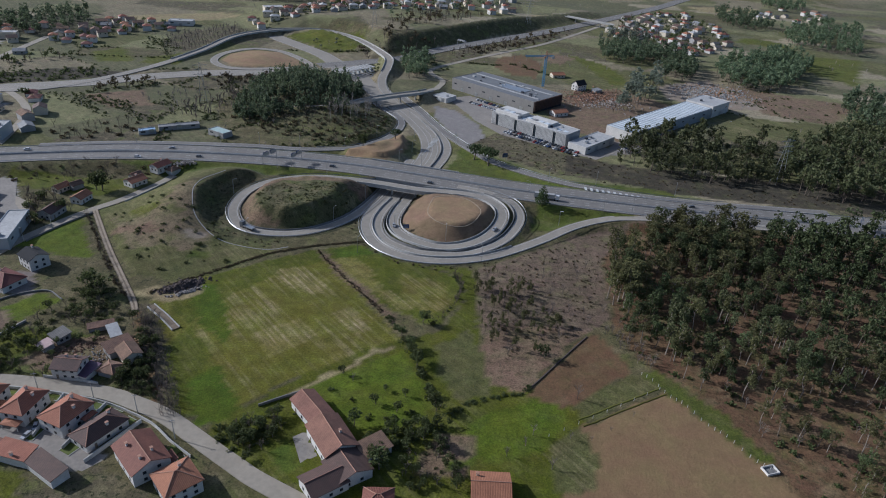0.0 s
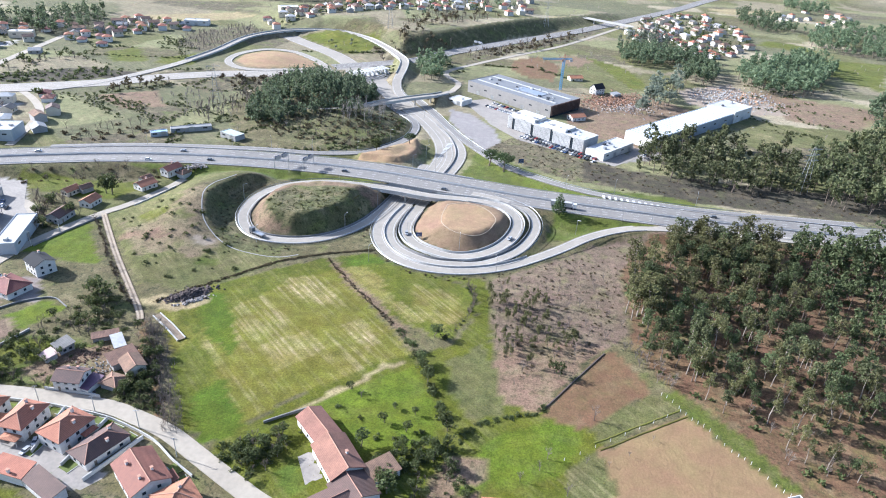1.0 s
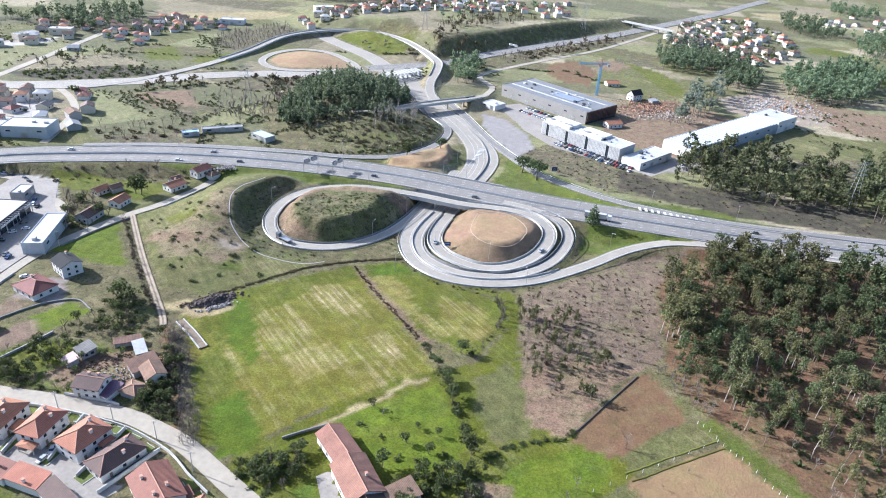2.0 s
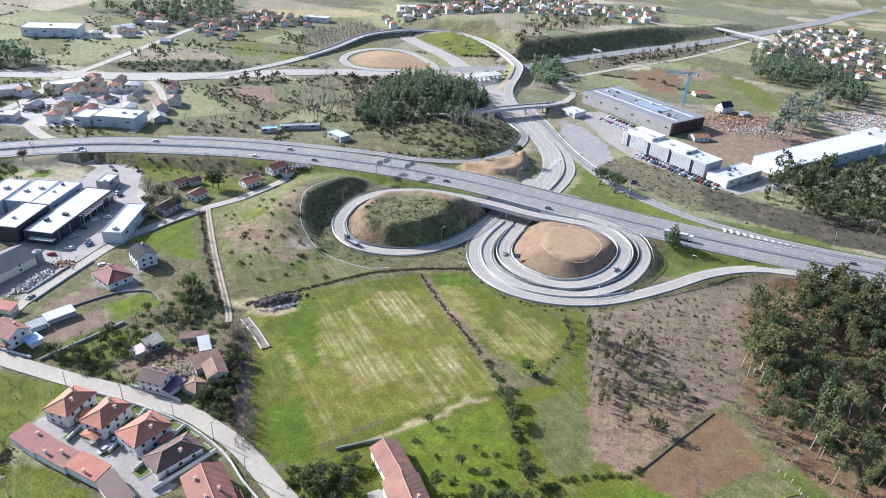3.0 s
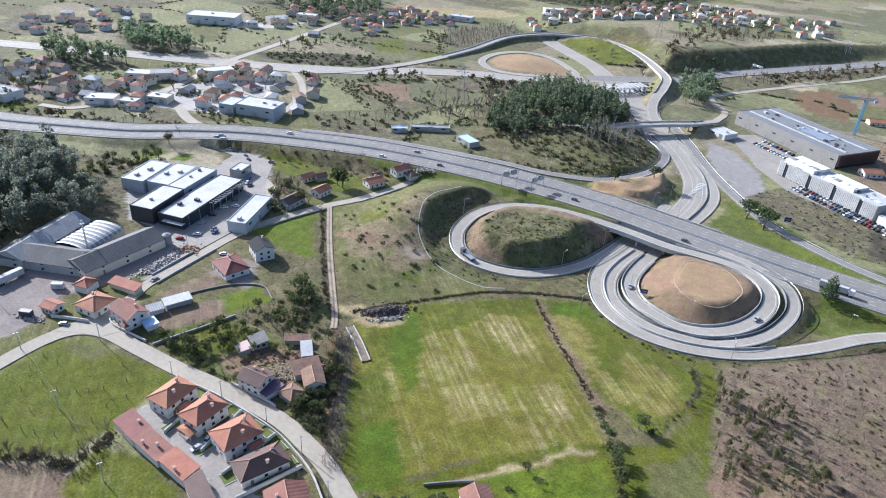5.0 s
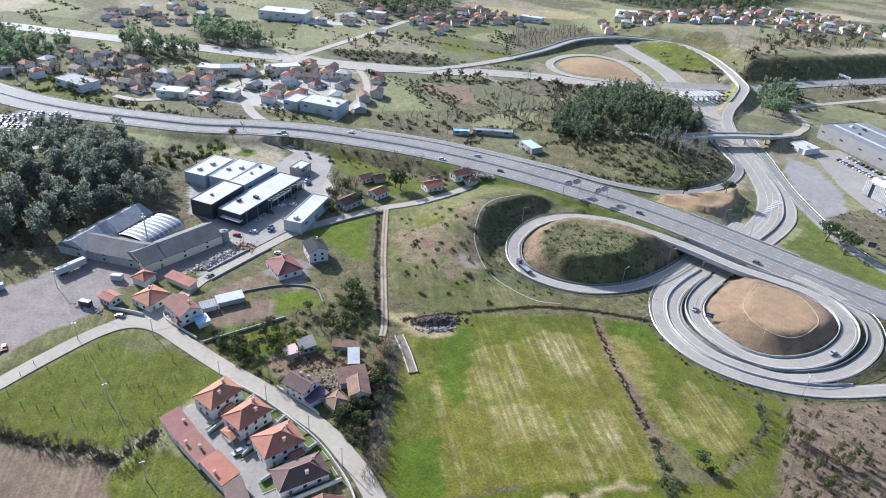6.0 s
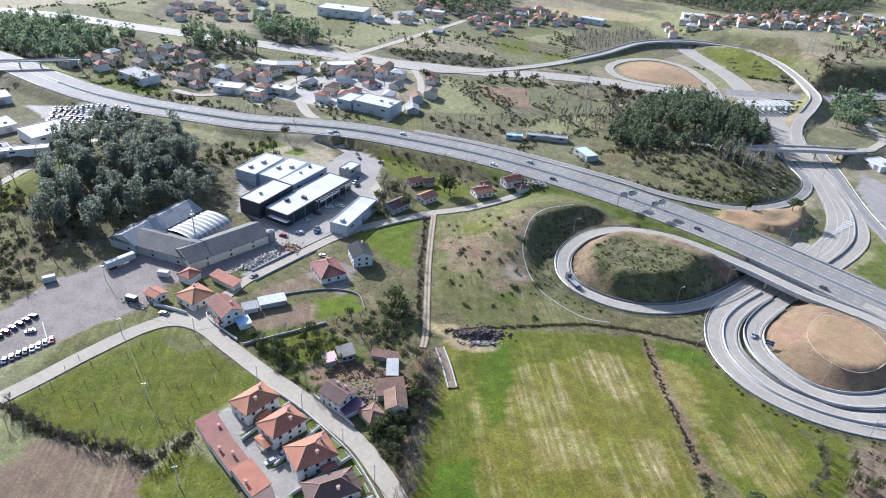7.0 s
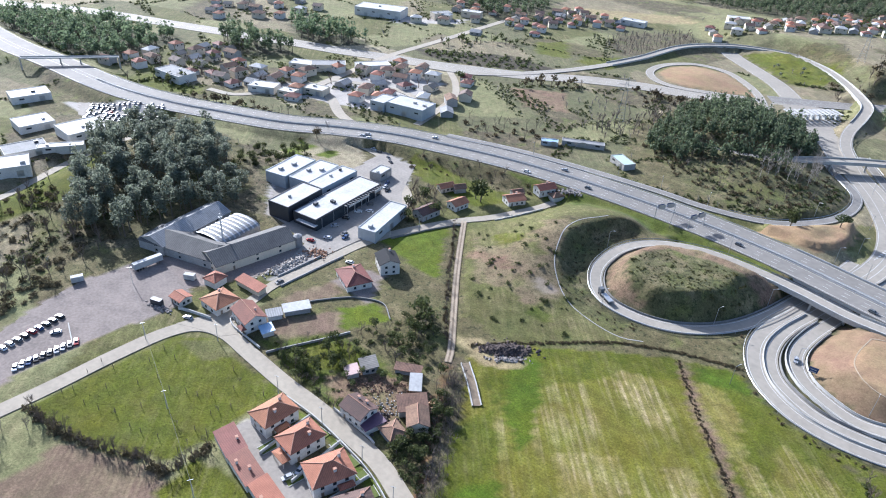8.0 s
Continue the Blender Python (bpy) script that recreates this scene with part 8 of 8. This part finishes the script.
def heap(x, y, rot, w_, d_, h_, n, material, label, name="rubble_heap", size=0.6, seed=1):
    """A pile of uneven lumps."""
    g = np.random.RandomState(seed)
    vs = []
    base = np.array(box_data(-0.5, 0.5, -0.5, 0.5, -0.5, 0.5)[0])
    fc = np.array([(0, 2, 1), (0, 3, 2), (4, 5, 6), (4, 6, 7), (0, 1, 5), (0, 5, 4), (1, 2, 6), (1, 6, 5), (2, 3, 7), (2, 7, 6), (3, 0, 4), (3, 4, 7)])
    for k in range(n):
        px, py = g.normal(0, w_ * 0.28), g.normal(0, d_ * 0.28)
        pz = h_ * math.exp(-((px / (w_ * 0.4)) ** 2) - (py / (d_ * 0.4)) ** 2) * g.uniform(0.2, 1.0)
        q = np.array(Euler(g.uniform(0, 6, 3)).to_matrix())
        s = size * g.uniform(0.5, 1.6, 3)
        vs.append((((base + g.uniform(-0.15, 0.15, base.shape)) * s) @ q.T + (px, py, pz), fc))
    ob = tagged(new(name, fast_mesh(name, *cat(vs), material)), label, "heap", kind="stuff")
    return place(ob, x, y, rot)


heap(-137, 270, 40, 18, 7, 2.2, 420, EARTH, "heap of dark turned earth and roots", "earth_heap", 0.9, 2)
heap(-133, 266, 40, 14, 3, 0.6, 120, ROCK, "row of pale stones below the earth heap", "stone_heap", 0.6, 3)
heap(110, 668, 30, 70, 46, 0.8, 700, ORANGE, "stacked timber and rubble of a building site", "building_rubble", 0.9, 4)
heap(120, 650, 10, 60, 40, 1.2, 260, ROCK, "grey rubble of a building site", "building_rubble", 0.8, 5)
heap(240, 712, 20, 80, 70, 1.2, 700, GREYWALL, "grey scrap yard piles", "scrap_heap", 0.9, 6)
heap(245, 716, 60, 80, 60, 1.2, 260, ORANGE, "rusty scrap metal piles", "scrap_heap", 0.9, 7)
heap(-252, 245, 90, 26, 6, 1.0, 200, ROCK, "rubble beside the derelict factory", "rubble_heap", 0.8, 8)
heap(-251, 262, 20, 12, 10, 0.7, 90, ORANGE, "scattered junk in the yard", "junk_heap", 0.7, 9)
heap(-150, 212, 20, 16, 14, 0.6, 90, GREYWALL, "grey junk in the ruined farmyard", "junk_heap", 0.42, 10)
heap(-142, 222, 20, 14, 10, 0.8, 120, ORANGE, "planks in the ruined farmyard", "junk_heap", 0.6, 11)
heap(-158, 219, 50, 18, 10, 0.5, 160, OLDTILE, "fallen tiles and beams in the ruined farmyard", "junk_heap", 0.38, 14)
heap(-147, 205, 10, 14, 8, 0.8, 130, EARTH, "dark debris beside the ruined barn", "junk_heap", 0.6, 15)
heap(-193, 411, 30, 16, 6, 0.8, 90, ROCK, "pale builder's heaps by the lane", "rubble_heap", 0.9, 12)
heap(-262, 185, 20, 10, 4, 0.6, 60, ROCK, "pale rubble at the yard edge", "rubble_heap", 0.7, 13)

pit = tagged(new("water_tank"), "small square white walled water tank, open on top", "tank")
for lims in ((-2.6, 2.6, -2.0, -1.7), (-2.6, 2.6, 1.7, 2.0), (-2.6, -2.3, -1.7, 1.7), (2.3, 2.6, -1.7, 1.7)):
    box("tank_wall", (*lims, -0.4, 0.9), WHITEWALL, pit, "", 0.03)
box("tank_floor", (-2.3, 2.3, -1.7, 1.7, -0.3, 0.15), DARKCON, pit, "dark floor")
place(pit, 115, 182.5, 20)
# tower crane and pylons
crane = tagged(new("tower_crane"), "blue tower crane with an orange top", "crane")


def lattice(a, b, r, n, t=0.12):
    a, b = Vector(a), Vector(b)
    q = (b - a).to_track_quat("Z", "Y")
    off = [q @ Vector((sx * r, sy * r, 0)) for sx, sy in ((1, 1), (-1, 1), (-1, -1), (1, -1))]
    out = [tube_data(a + o, b + o, t, t, 4) for o in off]
    for k in range(n):
        p0, p1 = a.lerp(b, k / n), a.lerp(b, (k + 1) / n)
        for i in range(4):
            out.append(tube_data(p0 + off[i], p1 + off[(i + 1) % 4], t * 0.6, t * 0.6, 3))
    return join(*out)


child("mast", face_mesh("mast", *lattice((0, 0, 0), (0, 0, 30), 0.9, 16, 0.22), CRANEBLUE), crane)
child("jib", face_mesh("jib", *lattice((-8, 0, 31), (22, 0, 31), 0.6, 16, 0.16), CRANEBLUE), crane)
child("peak", face_mesh("peak", *lattice((0, 0, 30), (0, 0, 36), 0.5, 4, 0.16), ORANGE), crane)
box("cab", (0.6, 2.2, -0.8, 0.8, 28.5, 30.6), ORANGE, crane, "orange cab", 0.08)
box("counterweight", (-8.5, -6, -1, 1, 28.5, 31), CONCRETE, crane, "", 0.08)
place(crane, 63.3, 695, 195)
pyl = tagged(new("power_pylon"), "grey lattice power pylon", "pylon", "pylons of the power line")
child("mast", face_mesh("mast", *join(*[tube_data((sx * 3, sy * 3, -1), (sx * 0.5, sy * 0.5, 34), 0.16, 0.1, 4) for sx in (-1, 1) for sy in (-1, 1)],
                                      *[tube_data(((-1) ** k * 3 * (1 - k / 14), 3 * (1 - k / 14), k * 2.4), ((-1) ** (k + 1) * 3 * (1 - (k + 1) / 14), -3 * (1 - (k + 1) / 14), k * 2.4 + 2.4), 0.08, 0.08, 3) for k in range(13)]), STEEL), pyl)
for zz in (24, 28, 32):
    child("crossarm", face_mesh("crossarm", *join(tube_data((-6, 0, zz), (6, 0, zz), 0.14, 0.14, 4), tube_data((-6, 0, zz), (0, 0, zz + 1.4), 0.08, 0.08, 3), tube_data((6, 0, zz), (0, 0, zz + 1.4), 0.08, 0.08, 3)), STEEL), pyl)
place(pyl, -138, 857, 20)
for x, y in ((-240, 560), (60, 1010), (220, 470)):
    place(copy_thing(pyl, Matrix()), x, y, 20)

# ---- far villages ----
VILLAGE_LIB = []
rv = random.Random(21)
for n_ in range(8):
    w_, d_, h_ = rv.uniform(9, 14), rv.uniform(8, 10), rv.choice((3.4, 5.6, 6.0))
    root = tagged(new("village_house"), ("white village house with an orange tile roof", "cream village house with brown tile roof", "cream village house with faded tile roof", "grey village house with pale sheet roof",
        "white village house with red tile roof", "cream village house with grey roof", "cream village house with white roof", "grey village house with old brown tiles")[n_], "house", "houses of the far villages")
    kd = ("hip", "gable")[n_ % 2]
    # Mostly cream and grey walls, to mute the whites as haze would.
    child("wall", face_mesh("wall", *gable_walls(w_, d_, h_, d_ * 0.24, kd), (WHITEWALL, CREAM, CREAM, GREYWALL)[n_ % 4]), root)
    child("roof", roof_mesh("roof", w_, d_, h_ + 0.1, d_ * 0.24, kd, (TERRACOTTA, BROWNTILE, OLDTILE, PALEROOF, REDTILE, GREYROOF, WHITEROOF, OLDTILE)[n_], 0.4)[0], root)
    for k in (-0.25, 0.25):
        box("window", (w_ * k - 0.7, w_ * k + 0.7, -d_ / 2 - 0.05, -d_ / 2 + 0.05, h_ - 2.2, h_ - 0.9), GLASS, root)
    VILLAGE_LIB.append(root)
used = []


def village(poly, count, seed, turn):
    g = random.Random(seed)
    xs, ys = [p[0] for p in poly], [p[1] for p in poly]
    done = 0
    for _ in range(count * 12):
        x, y = g.uniform(min(xs), max(xs)), g.uniform(min(ys), max(ys))
        if done < count and bool(inside(np.array(x), np.array(y), poly)) and off_road(x, y) > 8 and all((x - a) ** 2 + (y - b) ** 2 > 15.5**2 for a, b in used):
            used.append((x, y))
            done += 1
            src = VILLAGE_LIB[g.choice((0, 0, 1, 2, 3, 4, 4, 5, 6, 7))]
            place(copy_thing(src, Matrix()), x, y, turn + g.choice((0, 90)) + g.uniform(-12, 12))


for n_, src in enumerate(VILLAGE_LIB):
    place(src, -470 + n_ * 17, 470 + 14 * (n_ % 3), 20 * n_)
    used.append((-470 + n_ * 17, 470 + 14 * (n_ % 3)))
village([(-253, 1152), (-129, 1213), (-30, 1140), (-17, 1044), (-137, 995), (-220, 1005)], 62, 1, 15)
village([(-12, 1148), (44, 1202), (49, 1049), (0, 998)], 12, 11, 15)
village([(171, 1032), (236, 1176), (334, 1245), (370, 1110), (345, 999), (298, 914), (233, 876), (224, 973), (173, 993)], 62, 2, 30)
village([(-500, 376), (-466, 443), (-440, 558), (-383, 547), (-337, 490), (-357, 466), (-391, 425), (-434, 393)], 30, 3, 20)
village([(-407, 519), (-385, 560), (-320, 470), (-340, 440)], 12, 4, 40)
village([(-610, 325), (-612, 364), (-621, 414), (-600, 443), (-527, 417), (-485, 445), (-443, 447), (-472, 368), (-521, 374), (-566, 354)], 62, 5, 10)
village([(-501, 766), (-481, 876), (-408, 876), (-382, 841), (-435, 789), (-467, 721)], 34, 9, 30)
village([(-321, 912), (-255, 1042), (-166, 1143), (-140, 1014), (-213, 945), (-293, 877)], 48, 6, 25)
village([(513, 1383), (682, 1395), (620, 1257), (450, 1198)], 14, 7, 30)
village([(-720, 480), (-650, 520), (-640, 600), (-720, 640), (-780, 540)], 16, 10, 30)
village([(-560, 640), (-420, 700), (-420, 860), (-600, 800)], 14, 9, 30)

# ---- vehicles ----
def car(paint, label):
    root = tagged(new("car"), label, "car", "parked and passing cars")
    prof = [(-2.15, 0.35), (-2.15, 0.85), (-1.2, 0.98), (1.9, 1.0), (2.1, 0.8), (2.12, 0.35)]
    bm = bmesh.new()
    rows = [[bm.verts.new((x, s * 0.88, z)) for x, z in prof] for s in (-1, 1)]
    for k in range(len(prof)):
        j = (k + 1) % len(prof)
        bm.faces.new((rows[0][k], rows[0][j], rows[1][j], rows[1][k]))
    bm.faces.new(rows[0][::-1]), bm.faces.new(rows[1])
    bmesh.ops.recalc_face_normals(bm, faces=bm.faces[:])
    bmesh.ops.bevel(bm, geom=bm.edges[:], offset=0.06, segments=2, affect="EDGES")
    part("body", bm, paint, root)
    cabin = [(-1.25, 0.8, 0.95), (1.8, 0.8, 0.97), (1.35, 0.64, 1.45), (-0.45, 0.64, 1.47)]
    v = [(x, s * y, z) for s in (-1, 1) for x, y, z in cabin]
    child("glasshouse", face_mesh("glasshouse", v, [(0, 1, 2, 3), (7, 6, 5, 4), (0, 3, 7, 4), (1, 5, 6, 2)], GLASS), root, "dark car glass")
    child("car_roof", face_mesh("car_roof", *box_data(-0.5, 1.38, -0.65, 0.65, 1.44, 1.5), paint), root)
    for x in (-1.35, 1.3):
        for s in (-1, 1):
            child("wheel", face_mesh("wheel", *tube_data((x, s * 0.92, 0.32), (x, s * 0.7, 0.32), 0.32, 0.32, 12), RUBBER), root)
    return root


CARS = [car(p, f"{n} car on four wheels") for p, n in zip(CAR_PAINTS, ("shiny white hatchback", "silver hatchback", "dark grey hatchback", "black hatchback", "dark red hatchback", "dark blue hatchback"))]
CAR_N = [0]
rc = random.Random(9)


def park(x, y, rot, z=None):
    k = rc.choice((0, 0, 0, 1, 1, 1, 2, 2, 2, 3, 3, 3, 4, 5))
    if CAR_N[0] < 6:
        ob = CARS[CAR_N[0]]
    else:
        ob = copy_thing(CARS[k], Matrix())
    CAR_N[0] += 1
    return place(ob, x, y, rot, z)


for k in range(9):
    park(-280 - 0.6 * k, 128.5 + k * 3.0, 15 + rc.uniform(-6, 6))
for k in range(10):
    park(-265 + 0.1 * k, 127.5 + k * 2.5, 150 + rc.uniform(-6, 6))
park(-275.6, 147, 60)
for x, y, r in ((-247.6, 189.6, 20), (-242.8, 233.7, 90), (-150, 166.5, 75), (-149.5, 171, 110), (-262, 268, 20), (-258, 276, 30), (-265, 287, 60), (-267, 297, 30), (-268, 307, 40), (-270, 318, 50), (-264, 312, 20), (-255, 285, 100), (-252, 283, 100),
                (-320, 374, 10), (-326, 375, 10), (-332, 376, 10), (-338, 376, 10), (-309, 372, 160), (-303, 368, 160), (-283, 345, 110), (-280, 340, 110), (-276, 338, 110), (-246, 330, 100), (-232, 268, 20)):
    park(x, y, r)
for k in range(26):
    t_ = k / 25
    park(27 + 52 * t_, 544.7 - 42 * t_, 50 + rc.uniform(-5, 5))
    if k % 7 != 3:
        park(22.8 + 54 * t_, 539.6 - 43.5 * t_, 50 + rc.uniform(-5, 5))
for k in range(16):
    t_ = k / 15
    park(-8 + 34 * t_, 618 - 28 * t_, 50 + rc.uniform(-5, 5))
for k in range(12):
    t_ = k / 11
    park(-2 + 34 * t_, 628 - 29 * t_, 50 + rc.uniform(-5, 5))
for k in range(70):
    a, b = k % 14, k // 14
    if rc.random() < 0.85:
        park(-519 + a * 3.4 + b * 5.0 + rc.uniform(-0.4, 0.4), 276 + a * 2.4 - b * 3.4 + (1.5 if b % 2 else 0) + rc.uniform(-0.4, 0.4), 125 + rc.uniform(-6, 6))
for k in range(7):
    park(118 + rc.uniform(-3, 8), 512 + k * 3, 140)


def on_road(name, frac_x, off, up=0.0):
    p = ROAD[name]["path"]
    k = int(np.argmin(np.abs(p[:, 0] - frac_x)))
    d = p[k + 1] - p[k - 1]
    s = sides_of(p)[k]
    return p[k, 0] + s[0] * off, p[k, 1] + s[1] * off, p[k, 2] + ROAD[name]["up"] + up, math.degrees(math.atan2(d[1], d[0]))


for x, o in ((-95, 7.2), (-190, 7.3), (-230, 10.6), (-300, -7), (-25, 10.6), (-340, 7.4), (-210, -7), (140, -7.2)):
    a, b, z_, r_ = on_road("motorway", x, o)
    park(a, b, r_ + (180 if o > 0 else 0), z_)
park(14.8, 352.8, 60, 2.6)
park(-44.5, 352.5, 100, 0.15)


def lorry(label, paint, length=13.0, tall=4.0):
    root = tagged(new("lorry"), label, "lorry")
    box("trailer", (-length, 0, -1.25, 1.25, 1.1, tall), WHITEROOF if tall > 2 else STEEL, root, "white box trailer" if tall > 2 else "flat grey load bed", 0.06)
    box("chassis", (-length + 0.3, 2.6, -0.9, 0.9, 0.65, 1.1), DARKMETAL, root)
    box("cab", (0.5, 2.9, -1.2, 1.2, 0.8, 3.5), paint, root, "", 0.15)
    box("windscreen", (2.86, 2.95, -1.0, 1.0, 2.1, 3.1), GLASS, root)
    for x in (-length + 1.2, -length + 2.5, -length + 3.8, 0.2, 2.1):
        for s in (-1, 1):
            child("wheel", face_mesh("wheel", *tube_data((x, s * 1.22, 0.5), (x, s * 0.9, 0.5), 0.5, 0.5, 14), RUBBER), root)
    return root


a, b, z_, r_ = on_road("motorway", 54, 7.2)
place(lorry("white articulated lorry on the motorway", CAR_PAINTS[0]), a, b, r_, z_)
a, b, z_, r_ = on_road("clover_ramp", -141.9, 1.0)
place(lorry("flatbed lorry on the loop ramp", CAR_PAINTS[2], 7.0, 1.7), -127.5, 333.4, 152, 1.35)
tr_ = tagged(new("semi_trailer"), "parked white box trailer in the yard", "trailer")
box("box_body", (-7, 7, -1.3, 1.3, 1.2, 4.2), WHITEROOF, tr_, "", 0.06)
for x in (-5.5, -4.2, -2.9):
    for s in (-1, 1):
        child("wheel", face_mesh("wheel", *tube_data((x, s * 1.25, 0.5), (x, s * 0.9, 0.5), 0.5, 0.5, 14), RUBBER), tr_)
child("landing_leg", face_mesh("landing_leg", *tube_data((4.5, 0.7, 0), (4.5, 0.7, 1.2), 0.09), STEEL), tr_)
child("landing_leg", face_mesh("landing_leg", *tube_data((4.5, -0.7, 0), (4.5, -0.7, 1.2), 0.09), STEEL), tr_)
place(tr_, -296, 198, 88)
for x, y, r in ((-306, 169.5, 70), (-265.5, 185.5, 20), (-273, 206, 30)):
    bx = tagged(new("box_truck_body"), "parked pale box body on the yard", "container")
    box("box_body", (-2.6, 2.6, -1.2, 1.2, 0.3, 3.0), WHITEROOF if r != 20 else DARKMETAL, bx, "", 0.05)
    box("base_frame", (-2.6, 2.6, -1.0, 1.0, 0.0, 0.3), DARKMETAL, bx)
    box("door_seam", (-2.63, -2.58, -0.04, 0.04, 0.4, 2.9), STEEL, bx)
    place(bx, x, y, r)
